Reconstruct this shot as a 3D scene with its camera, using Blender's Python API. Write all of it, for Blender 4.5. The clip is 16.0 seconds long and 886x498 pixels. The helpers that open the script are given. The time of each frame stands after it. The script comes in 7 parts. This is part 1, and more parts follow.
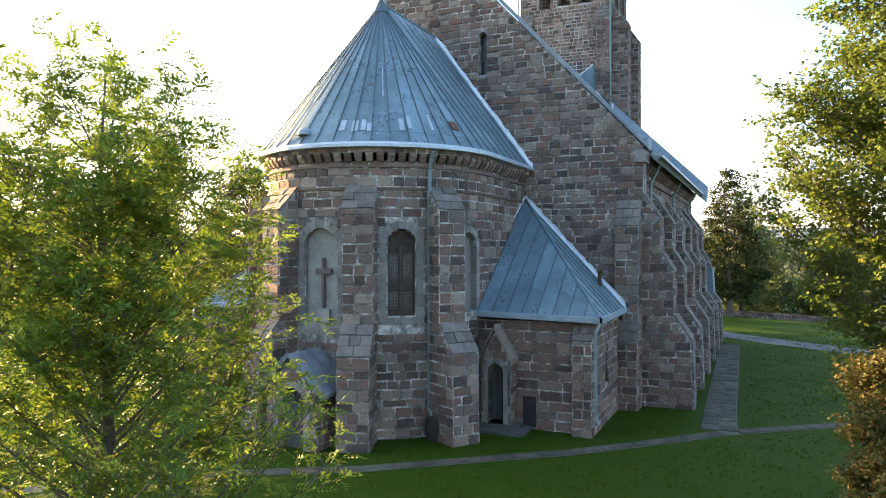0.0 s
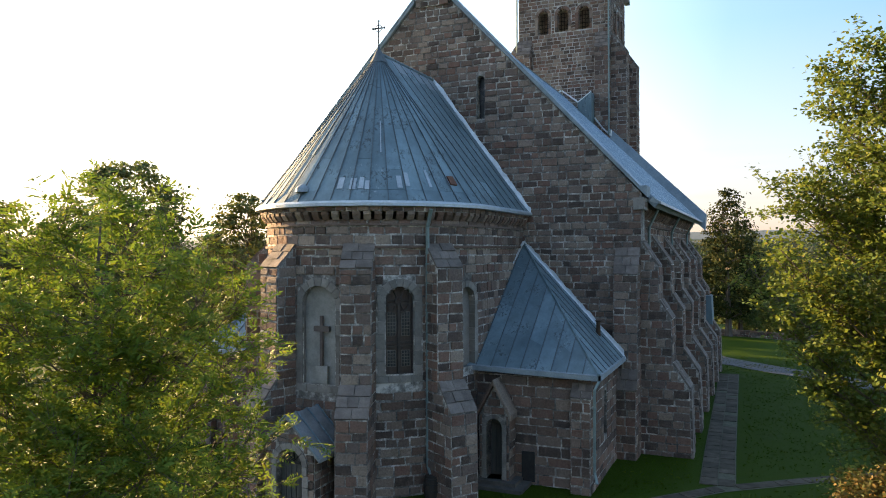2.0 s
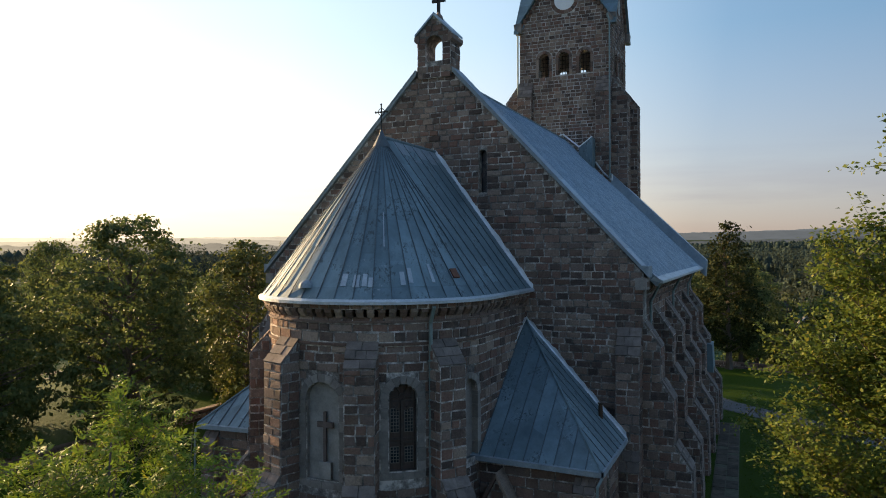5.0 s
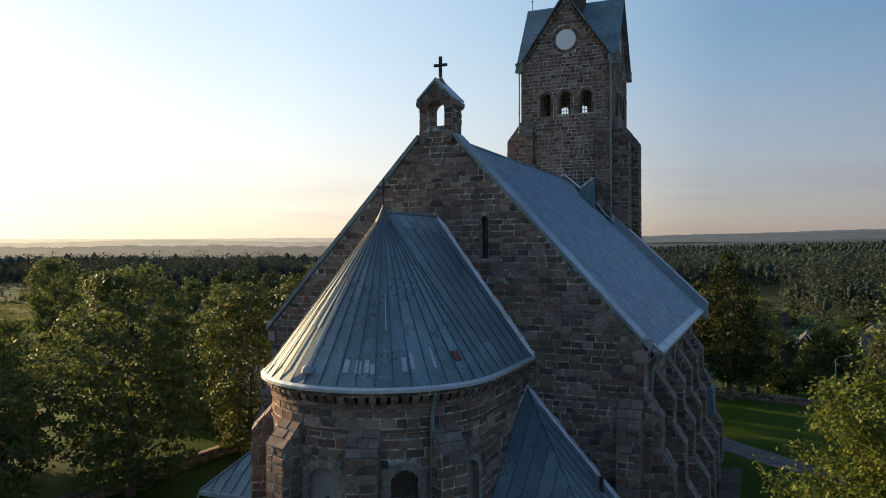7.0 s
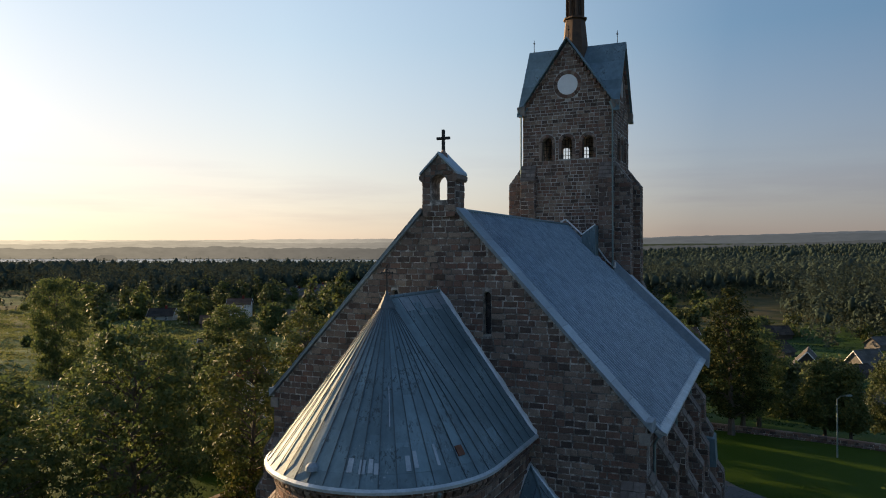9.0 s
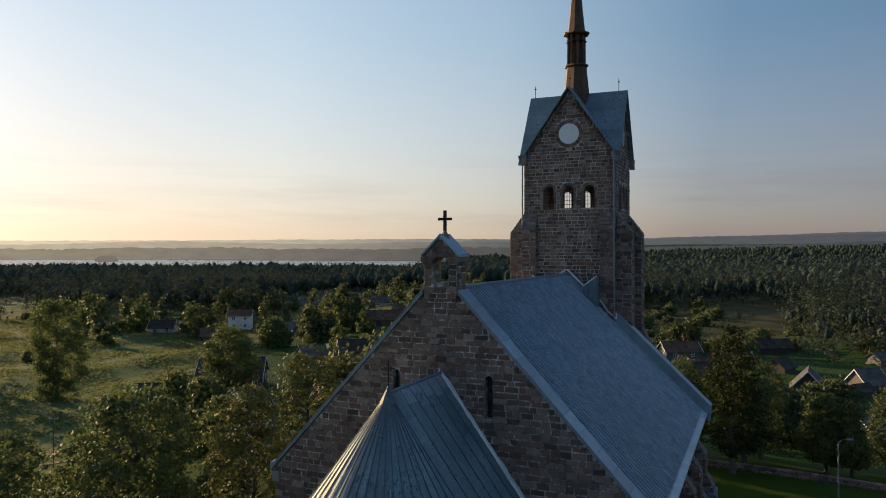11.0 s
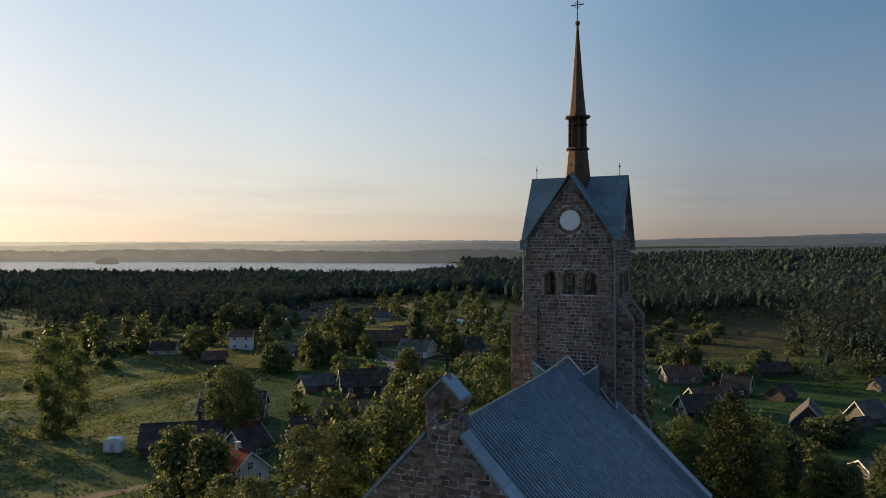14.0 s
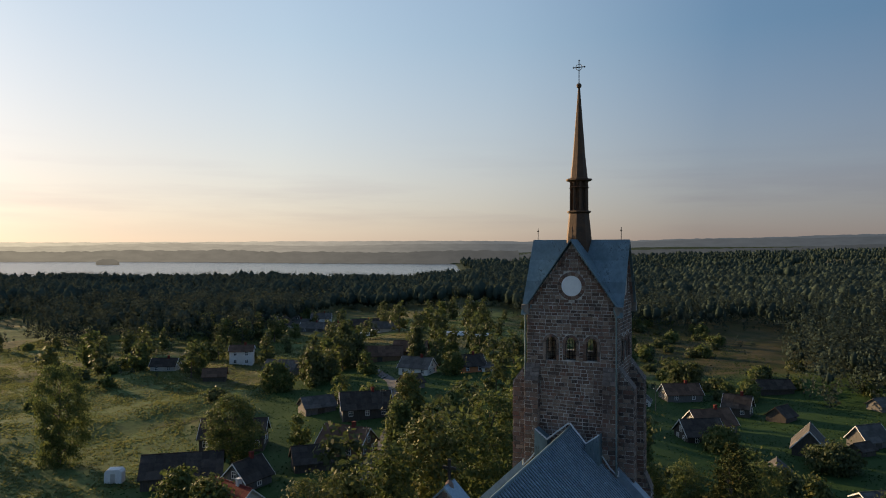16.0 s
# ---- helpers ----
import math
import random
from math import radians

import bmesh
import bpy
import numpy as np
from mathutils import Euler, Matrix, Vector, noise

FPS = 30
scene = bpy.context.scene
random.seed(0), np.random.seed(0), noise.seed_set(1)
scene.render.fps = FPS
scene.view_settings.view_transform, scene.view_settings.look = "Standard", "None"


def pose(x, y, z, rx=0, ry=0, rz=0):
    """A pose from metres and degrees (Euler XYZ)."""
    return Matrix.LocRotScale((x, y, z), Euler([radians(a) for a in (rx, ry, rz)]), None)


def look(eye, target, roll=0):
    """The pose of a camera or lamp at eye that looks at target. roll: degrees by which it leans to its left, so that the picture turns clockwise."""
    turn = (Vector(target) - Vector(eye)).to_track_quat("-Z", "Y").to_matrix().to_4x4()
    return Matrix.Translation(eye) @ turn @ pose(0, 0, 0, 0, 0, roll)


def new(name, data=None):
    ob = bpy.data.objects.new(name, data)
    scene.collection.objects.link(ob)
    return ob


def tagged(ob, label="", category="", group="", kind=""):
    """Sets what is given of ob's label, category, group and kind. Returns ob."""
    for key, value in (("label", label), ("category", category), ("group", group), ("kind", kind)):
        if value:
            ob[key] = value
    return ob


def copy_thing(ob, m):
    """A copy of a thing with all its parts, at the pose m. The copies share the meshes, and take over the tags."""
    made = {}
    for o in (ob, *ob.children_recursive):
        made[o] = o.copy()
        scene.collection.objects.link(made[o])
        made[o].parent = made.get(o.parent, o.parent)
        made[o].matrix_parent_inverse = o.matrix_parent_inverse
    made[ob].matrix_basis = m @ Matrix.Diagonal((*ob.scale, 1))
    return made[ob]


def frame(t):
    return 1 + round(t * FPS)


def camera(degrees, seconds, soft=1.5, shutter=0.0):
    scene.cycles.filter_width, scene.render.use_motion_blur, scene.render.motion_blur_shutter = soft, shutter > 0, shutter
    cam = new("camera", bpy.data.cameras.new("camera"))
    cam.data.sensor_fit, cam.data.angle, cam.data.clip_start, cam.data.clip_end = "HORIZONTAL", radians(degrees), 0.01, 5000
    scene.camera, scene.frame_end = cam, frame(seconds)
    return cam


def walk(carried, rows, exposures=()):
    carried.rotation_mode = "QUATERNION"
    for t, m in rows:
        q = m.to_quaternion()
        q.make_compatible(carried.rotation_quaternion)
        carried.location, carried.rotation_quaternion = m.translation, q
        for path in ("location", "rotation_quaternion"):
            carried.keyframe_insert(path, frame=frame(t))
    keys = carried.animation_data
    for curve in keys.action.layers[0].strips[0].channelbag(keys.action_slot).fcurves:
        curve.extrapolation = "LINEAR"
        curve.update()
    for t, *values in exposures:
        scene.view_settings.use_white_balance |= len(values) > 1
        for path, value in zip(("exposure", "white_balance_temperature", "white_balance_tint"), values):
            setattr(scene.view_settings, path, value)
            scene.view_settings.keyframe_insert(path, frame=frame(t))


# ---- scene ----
# ---- camera: a vertical rise of 30 m in front of the apse ----
cam = camera(63.0, 16.0, soft=1.0)
METRES, EYE, SQUEEZE = 30.0, 7.1, 1.7965
ROWS = [
    (0.0, 0.0, 0.0, 0.0, -0.0, -0.0, 0.0),
    (0.5, 0.0011, 0.0004, 0.0172, -0.01, -0.0, 0.05),
    (1.0, 0.0014, 0.0005, 0.0347, -0.03, 0.03, 0.09),
    (1.5, 0.0013, 0.0002, 0.0525, -0.08, 0.06, 0.12),
    (2.0, 0.0015, 0.0004, 0.0712, -0.1, 0.11, 0.14),
    (2.5, 0.0018, 0.0006, 0.0903, -0.14, 0.11, 0.15),
    (3.0, 0.0015, 0.0005, 0.1096, -0.17, 0.1, 0.16),
    (3.5, 0.0007, 0.0002, 0.129, -0.18, 0.1, 0.17),
    (4.0, -0.0006, -0.0002, 0.1487, -0.19, 0.09, 0.18),
    (6.5, -0.0036, -0.0028, 0.2717, -0.04, 0.16, 0.08),
    (7.0, -0.0033, -0.0035, 0.3008, -0.01, 0.24, 0.07),
    (7.5, -0.0039, -0.004, 0.3302, 0.02, 0.3, 0.07),
    (8.0, -0.0049, -0.0041, 0.3605, 0.02, 0.32, 0.03),
    (8.5, -0.0059, -0.0045, 0.3918, 0.03, 0.34, 0.04),
    (9.0, -0.0075, -0.0047, 0.4256, 0.04, 0.35, 0.05),
    (11.5, -0.0094, -0.0042, 0.6044, 0.13, 0.3, -0.01),
    (12.0, -0.0099, -0.0046, 0.6446, 0.13, 0.28, -0.01),
    (12.5, -0.0104, -0.0057, 0.6838, 0.14, 0.28, -0.03),
    (13.0, -0.0117, -0.0075, 0.7228, 0.15, 0.3, -0.03),
    (13.5, -0.012, -0.0093, 0.7649, 0.17, 0.34, -0.02),
    (14.0, -0.0122, -0.0099, 0.8107, 0.2, 0.35, -0.02),
    (14.5, -0.0133, -0.0103, 0.8566, 0.22, 0.36, -0.03),
    (15.0, -0.0141, -0.0107, 0.9039, 0.23, 0.32, -0.04),
    (15.5, -0.0153, -0.0118, 0.9521, 0.23, 0.31, -0.04),
    (16.0, -0.0157, -0.0096, 0.9995, 0.23, 0.29, -0.04),
]
walk(cam, [(t, pose(METRES * x, METRES * y * SQUEEZE, EYE + METRES * z, 90 + pitch / SQUEEZE, roll, yaw / SQUEEZE))
           for t, x, y, z, yaw, pitch, roll in ROWS],
     exposures=[(0.0, 3.3, 8700, 10), (1.0, 2.86, 8800, 10), (2.0, 2.4, 8800, 10), (3.0, 1.94, 8500, 10), (4.2, 1.62, 8200, 10), (6.3, 1.26, 7900, 10),
                (9.0, 0.94, 7800, 10), (12.0, 0.76, 7750, 10), (16.0, 0.68, 7550, 10)])

# ---- world and sun ----
SUN_AZ, SUN_EL = radians(-50), radians(11.0)      # left of straight ahead, low
SUN_DIR = Vector((math.sin(SUN_AZ) * math.cos(SUN_EL), math.cos(SUN_AZ) * math.cos(SUN_EL), math.sin(SUN_EL)))
world = bpy.data.worlds.new("world")
scene.world = world
world.use_nodes = True
wn = world.node_tree.nodes
sky = wn.new("ShaderNodeTexSky")
sky.sky_type = "NISHITA"
sky.sun_disc = False
sky.sun_elevation, sky.sun_rotation = SUN_EL, SUN_AZ
sky.altitude, sky.air_density, sky.dust_density, sky.ozone_density = 100, 1.0, 0.7, 3.0
wn["Background"].inputs["Strength"].default_value = 0.11
# haze: a rosy veil that thickens towards the horizon, and a broad pale glow on the sun's side
wl = world.node_tree.links


def world_mix(blend, a, b):
    n = wn.new("ShaderNodeMix")
    n.data_type, n.blend_type = "RGBA", blend
    n.inputs[0].default_value = 1.0
    for sock, v in ((n.inputs[6], a), (n.inputs[7], b)):
        if isinstance(v, tuple):
            sock.default_value = (*v, 1)
        else:
            wl.new(v, sock)
    return n.outputs[2]


def world_ramp(fac, stops):
    n = wn.new("ShaderNodeValToRGB")
    e = n.color_ramp.elements
    while len(e) < len(stops):
        e.new(0.5)
    for el, (p, c) in zip(e, stops):
        el.position, el.color = p, (*c, 1)
    wl.new(fac, n.inputs[0])
    return n.outputs[0]


way = wn.new("ShaderNodeTexCoord").outputs["Generated"]
up = wn.new("ShaderNodeSeparateXYZ")
wl.new(way, up.inputs[0])
toward = wn.new("ShaderNodeVectorMath")
toward.operation = "DOT_PRODUCT"
wl.new(way, toward.inputs[0])
toward.inputs[1].default_value = SUN_DIR
thin = world_ramp(up.outputs[2], [(0.0, (0.30, 0.285, 0.38)), (0.09, (0.48, 0.455, 0.51)), (0.28, (0.815, 0.848, 0.875)), (0.7, (1.3, 1.32, 1.36))])
veil = world_ramp(up.outputs[2], [(0.0, (0.192, 0.150, 0.180)), (0.09, (0.170, 0.137, 0.158)), (0.28, (0.01, 0.01, 0.01))])
glow = world_ramp(toward.outputs["Value"], [(0.35, (0, 0, 0)), (0.70, (0.285, 0.268, 0.225)), (0.95, (0.50, 0.475, 0.385))])
dim = world_ramp(toward.outputs["Value"], [(0.15, (0.76, 0.85, 0.93)), (0.6, (1, 1, 1)), (0.80, (0.86, 0.88, 0.90)), (0.97, (0.50, 0.55, 0.66))])
low = world_ramp(up.outputs[2], [(0.0, (1, 1, 1)), (0.12, (0.98, 0.98, 0.98)), (0.34, (0.68, 0.78, 0.92))])
glow = world_mix("MULTIPLY", glow, low)
hazy = world_mix("ADD", world_mix("MULTIPLY", world_mix("MULTIPLY", sky.outputs[0], thin), dim), world_mix("MULTIPLY", world_mix("ADD", veil, glow), (4.0, 4.0, 4.0)))
stretch = wn.new("ShaderNodeMapping")
stretch.inputs["Scale"].default_value = (2.2, 2.2, 26.0)
wl.new(way, stretch.inputs[0])
streaks = wn.new("ShaderNodeTexNoise")
streaks.inputs["Scale"].default_value, streaks.inputs["Detail"].default_value, streaks.inputs["Roughness"].default_value = 1.3, 5, 0.55
wl.new(stretch.outputs[0], streaks.inputs["Vector"])
cloud = world_mix("MULTIPLY", world_ramp(streaks.outputs["Fac"], [(0.46, (0, 0, 0)), (0.64, (1, 1, 1))]), world_ramp(up.outputs[2], [(0.015, (0, 0, 0)), (0.05, (1, 1, 1)), (0.10, (0.6, 0.6, 0.6)), (0.16, (0, 0, 0))]))
cloud = world_mix("MULTIPLY", cloud, (0.10, 0.115, 0.085))
hazy = world_mix("MULTIPLY", hazy, world_mix("SUBTRACT", (1.0, 1.0, 1.0), cloud))
wl.new(hazy, wn["Background"].inputs["Color"])
sun_data = bpy.data.lights.new("sun", "SUN")
sun_data.energy, sun_data.angle, sun_data.color = 4.6, radians(0.6), (1.0, 0.74, 0.46)
sun = new("sun", sun_data)
sun.matrix_world = look(SUN_DIR * 500, (0, 0, 0))


# ---- materials ----
def material(name, build):
    m = bpy.data.materials.new(name)
    m.use_nodes = True
    m.node_tree.nodes.clear()
    out = m.node_tree.nodes.new("ShaderNodeOutputMaterial")
    sh = build(m.node_tree)
    m.node_tree.links.new(sh.outputs[0], out.inputs["Surface"])
    return m


def node(nt, kind, **kw):
    n = nt.nodes.new("ShaderNode" + kind)
    for k, v in kw.items():
        if k in n.inputs:
            if isinstance(v, bpy.types.NodeSocket):
                nt.links.new(v, n.inputs[k])
            else:
                n.inputs[k].default_value = v
    return n


def ramp(nt, fac, stops, constant=False):
    n = nt.nodes.new("ShaderNodeValToRGB")
    e = n.color_ramp.elements
    if constant:
        n.color_ramp.interpolation = "CONSTANT"
    while len(e) < len(stops):
        e.new(0.5)
    for el, (p, c) in zip(e, stops):
        el.position, el.color = p, (*c, 1)
    nt.links.new(fac, n.inputs[0])
    return n.outputs[0]


def mix(nt, fac, a, b, blend="MIX"):
    n = nt.nodes.new("ShaderNodeMix")
    n.data_type, n.blend_type = "RGBA", blend
    for sock, v in ((n.inputs[0], fac), (n.inputs[6], a), (n.inputs[7], b)):
        if isinstance(v, bpy.types.NodeSocket):
            nt.links.new(v, sock)
        else:
            sock.default_value = v if isinstance(v, (int, float)) else (*v, 1)
    return n.outputs[2]


def noise_of(nt, scale, detail=4, rough=0.6, squash=None):
    tc = nt.nodes.new("ShaderNodeNewGeometry").outputs["Position"]
    if squash:
        mp = nt.nodes.new("ShaderNodeMapping")
        mp.inputs["Scale"].default_value = squash
        nt.links.new(tc, mp.inputs[0])
        tc = mp.outputs[0]
    n = node(nt, "TexNoise", Scale=scale, Detail=detail, Roughness=rough)
    nt.links.new(tc, n.inputs["Vector"])
    return n.outputs["Fac"]


def bump_of(nt, height, strength, distance=0.02):
    b = node(nt, "Bump", Strength=strength, Distance=distance)
    nt.links.new(height, b.inputs["Height"])
    return b.outputs[0]


def piece_random(nt, single):
    if single:
        return nt.nodes.new("ShaderNodeObjectInfo").outputs["Random"]
    return nt.nodes.new("ShaderNodeNewGeometry").outputs["Random Per Island"]


STONES = [(0.0, (0.144, 0.093, 0.075)), (0.10, (0.220, 0.156, 0.131)), (0.20, (0.177, 0.099, 0.079)), (0.30, (0.243, 0.182, 0.155)), (0.40, (0.099, 0.070, 0.062)), (0.50, (0.205, 0.120, 0.096)),
          (0.60, (0.159, 0.115, 0.102)), (0.70, (0.076, 0.055, 0.050)), (0.78, (0.199, 0.145, 0.125)), (0.86, (0.130, 0.081, 0.066)), (0.93, (0.293, 0.226, 0.189))]




def stone_material(name, single):
    def build(nt):
        c = ramp(nt, piece_random(nt, single), STONES, True)
        big, blotch = noise_of(nt, 0.35, 3), noise_of(nt, 2.6, 5, 0.7)
        grain, fine = noise_of(nt, 14, 6, 0.75), noise_of(nt, 60, 3, 0.8)
        c = mix(nt, ramp(nt, blotch, [(0.46, (0, 0, 0)), (0.72, (0.6, 0.6, 0.6))]), c, (0.20, 0.150, 0.120))
        c = mix(nt, ramp(nt, noise_of(nt, 1.7, 5, 0.7), [(0.54, (0, 0, 0)), (0.74, (0.55, 0.55, 0.55))]), c, (0.11, 0.09, 0.076))
        c = mix(nt, 0.6, c, ramp(nt, grain, [(0.3, (0.28, 0.27, 0.26)), (0.72, (0.82, 0.80, 0.78))]), "OVERLAY")
        c = mix(nt, 0.4, c, ramp(nt, big, [(0.3, (0.38, 0.36, 0.34)), (0.7, (0.64, 0.61, 0.58))]), "OVERLAY")
        streak = noise_of(nt, 1.3, 5, 0.7, squash=(1, 1, 0.15))
        c = mix(nt, ramp(nt, streak, [(0.56, (0, 0, 0)), (0.76, (0.5, 0.5, 0.5))]), c, (0.062, 0.055, 0.05))
        lime = noise_of(nt, 3.3, 6, 0.8)
        c = mix(nt, ramp(nt, lime, [(0.66, (0, 0, 0)), (0.74, (0.7, 0.7, 0.7))]), c, (0.36, 0.33, 0.29))
        s = node(nt, "BsdfPrincipled", Roughness=0.9)
        s.inputs["Specular IOR Level"].default_value = 0.25
        nt.links.new(c, s.inputs["Base Color"])
        rock = noise_of(nt, 4.5, 5, 0.6)
        nt.links.new(bump_of(nt, mix(nt, 0.55, mix(nt, 0.35, grain, fine), rock), 1.0, 0.09), s.inputs["Normal"])
        return s
    return material(name, build)


def mortar_build(nt):
    a, b = noise_of(nt, 0.8, 5, 0.7), noise_of(nt, 3.5, 4, 0.7)
    c = ramp(nt, mix(nt, 0.5, a, b), [(0.39, (0.075, 0.063, 0.056)), (0.48, (0.17, 0.15, 0.136)), (0.54, (0.33, 0.30, 0.275)), (0.61, (0.62, 0.56, 0.51))])
    s = node(nt, "BsdfPrincipled", Roughness=0.95)
    nt.links.new(c, s.inputs["Base Color"])
    nt.links.new(bump_of(nt, noise_of(nt, 30, 4, 0.7), 0.5), s.inputs["Normal"])
    return s


def plain(name, dark, light, scale=3, roughness=0.8, metallic=0.0, bump=0.3, squash=None, single=None, spread=0.35, specular=0.5):
    def build(nt):
        a = noise_of(nt, scale, 5, 0.65, squash=squash)
        b = noise_of(nt, scale * 9, 4, 0.7)
        c = ramp(nt, a, [(0.3, dark), (0.7, light)])
        c = mix(nt, 0.3, c, ramp(nt, b, [(0.25, (0.25, 0.25, 0.25)), (0.75, (0.75, 0.75, 0.75))]), "OVERLAY")
        if single is not None:
            r = piece_random(nt, single)
            c = mix(nt, spread, c, ramp(nt, r, [(0, (0.15, 0.15, 0.15)), (1, (0.85, 0.85, 0.85))]), "OVERLAY")
        s = node(nt, "BsdfPrincipled", Roughness=roughness, Metallic=metallic)
        s.inputs["Specular IOR Level"].default_value = specular
        nt.links.new(c, s.inputs["Base Color"])
        if roughness < 0.7:
            rr = node(nt, "MapRange")
            nt.links.new(a, rr.inputs[0])
            rr.inputs[3].default_value, rr.inputs[4].default_value = roughness - 0.12, roughness + 0.14
            nt.links.new(rr.outputs[0], s.inputs["Roughness"])
        nt.links.new(bump_of(nt, b, bump), s.inputs["Normal"])
        return s
    return material(name, build)


def leaf_material(name, stops, glow=0.4, tint=0.12, gloss=0.1):
    def build(nt):
        r = nt.nodes.new("ShaderNodeNewGeometry").outputs["Random Per Island"]
        c = ramp(nt, r, stops)
        big = noise_of(nt, 0.5, 2)
        c = mix(nt, 0.5, c, ramp(nt, big, [(0.3, (0.33, 0.33, 0.33)), (0.7, (0.68, 0.66, 0.6))]), "OVERLAY")
        d = node(nt, "BsdfPrincipled", Roughness=0.6)
        d.inputs["Specular IOR Level"].default_value = gloss
        nt.links.new(c, d.inputs["Base Color"])
        t = node(nt, "BsdfTranslucent", Color=mix(nt, tint, c, (0.24, 0.36, 0.03)))
        m = nt.nodes.new("ShaderNodeMixShader")
        m.inputs[0].default_value = glow
        nt.links.new(d.outputs[0], m.inputs[1])
        nt.links.new(t.outputs[0], m.inputs[2])
        return m
    return material(name, build)


def woods_build(nt):
    r = nt.nodes.new("ShaderNodeNewGeometry").outputs["Random Per Island"]
    stand, crown = noise_of(nt, 0.022, 3, 0.5), noise_of(nt, 0.16, 2, 0.5)
    # greens leaned towards blue, painting distance haze into the leaf colour
    c = ramp(nt, crown, [(0.30, (0.034, 0.050, 0.043)), (0.5, (0.047, 0.067, 0.055)), (0.70, (0.066, 0.088, 0.070))])
    c = mix(nt, 0.55, c, ramp(nt, stand, [(0.35, (0.36, 0.38, 0.39)), (0.65, (0.64, 0.63, 0.58))]), "OVERLAY")
    c = mix(nt, 0.25, c, ramp(nt, r, [(0, (0.3, 0.3, 0.3)), (1, (0.7, 0.7, 0.7))]), "OVERLAY")
    d, t = node(nt, "BsdfPrincipled", Roughness=0.6), node(nt, "BsdfTranslucent", Color=mix(nt, 0.2, c, (0.20, 0.20, 0.11)))
    nt.links.new(c, d.inputs["Base Color"])
    d.inputs["Specular IOR Level"].default_value = 0.0
    m = nt.nodes.new("ShaderNodeMixShader")
    m.inputs[0].default_value = 0.18
    nt.links.new(d.outputs[0], m.inputs[1])
    nt.links.new(t.outputs[0], m.inputs[2])
    return m


STONE_ONE, STONE_MANY = stone_material("granite_block", True), stone_material("granite_blocks", False)
MORTAR = material("lime_mortar", mortar_build)
REPOINTED = plain("repointed_mortar", (0.14, 0.125, 0.115), (0.60, 0.565, 0.53), 1.6, 0.95, bump=0.5)
DRESSED_MANY = plain("dressed_stone", (0.165, 0.143, 0.128), (0.265, 0.236, 0.21), 2.5, 0.9, single=False)
DRESSED_ONE = plain("dressed_stone_piece", (0.165, 0.143, 0.128), (0.265, 0.236, 0.21), 2.5, 0.9, single=True)
WEATHERING = plain("weathering_stone", (0.105, 0.082, 0.070), (0.215, 0.170, 0.148), 2.4, 0.92, bump=0.6, single=True)
SLAB = plain("weathered_slab", (0.050, 0.044, 0.040), (0.110, 0.096, 0.086), 2.2, 0.92, single=True)


def sheet_build(single, dark=1.0):
    def build(nt):
        big, cloud = noise_of(nt, 0.45, 4, 0.6), noise_of(nt, 2.2, 5, 0.7, squash=(1, 1, 0.3))
        c = ramp(nt, big, [(0.3, (0.098 * dark, 0.156 * dark, 0.182 * dark)), (0.7, (0.172 * dark, 0.250 * dark, 0.280 * dark))])
        c = mix(nt, 0.45, c, ramp(nt, cloud, [(0.3, (0.28, 0.28, 0.28)), (0.7, (0.74, 0.74, 0.74))]), "OVERLAY")
        c = mix(nt, 0.3, c, ramp(nt, piece_random(nt, single), [(0, (0.22, 0.22, 0.22)), (0.7, (0.52, 0.52, 0.52)), (1, (0.80, 0.80, 0.80))]), "OVERLAY")
        flake = noise_of(nt, 7.5, 5, 0.75, squash=(1, 1, 0.12))
        where = ramp(nt, noise_of(nt, 0.9, 3, 0.6), [(0.50, (0, 0, 0)), (0.60, (1, 1, 1))])
        spots = mix(nt, 1.0, where, ramp(nt, flake, [(0.52, (0, 0, 0)), (0.58, (0.75, 0.75, 0.75))]), "MULTIPLY")
        c = mix(nt, spots, c, (0.042, 0.048, 0.050))
        pale = mix(nt, 1.0, ramp(nt, noise_of(nt, 0.7, 3, 0.6), [(0.58, (0, 0, 0)), (0.66, (1, 1, 1))]), ramp(nt, noise_of(nt, 9, 4, 0.7, squash=(1, 1, 0.2)), [(0.60, (0, 0, 0)), (0.64, (0.6, 0.6, 0.6))]), "MULTIPLY")
        c = mix(nt, pale, c, (0.36, 0.40, 0.42))
        s = node(nt, "BsdfPrincipled", Metallic=0.3)
        nt.links.new(c, s.inputs["Base Color"])
        rr = node(nt, "MapRange")
        nt.links.new(cloud, rr.inputs[0])
        rr.inputs[3].default_value, rr.inputs[4].default_value = 0.52, 0.76
        nt.links.new(rr.outputs[0], s.inputs["Roughness"])
        nt.links.new(bump_of(nt, mix(nt, 0.5, noise_of(nt, 3, 3, 0.5), flake), 0.25, 0.03), s.inputs["Normal"])
        return s
    return build


# nave copy of the same zinc, darkened to paint shade between the ribs
SHEET_SHADED = material("shaded_zinc_sheets", sheet_build(False, 0.45))
SHEET_MANY, SHEET_ONE = material("zinc_sheets", sheet_build(False)), material("zinc_sheet", sheet_build(True))
SEAM = plain("dark_seam", (0.055, 0.070, 0.080), (0.11, 0.135, 0.15), 2, 0.6, 0.3, 0.1)
FLASHING = plain("bright_flashing", (0.50, 0.53, 0.56), (0.70, 0.73, 0.76), 2, 0.45, 0.5, 0.2)
# rib colour raised to paint the sky caught on the rib tops
RIB = plain("sky_lit_zinc_rib", (0.17, 0.25, 0.32), (0.34, 0.46, 0.56), 1.4, 0.42, 0.5, 0.3)
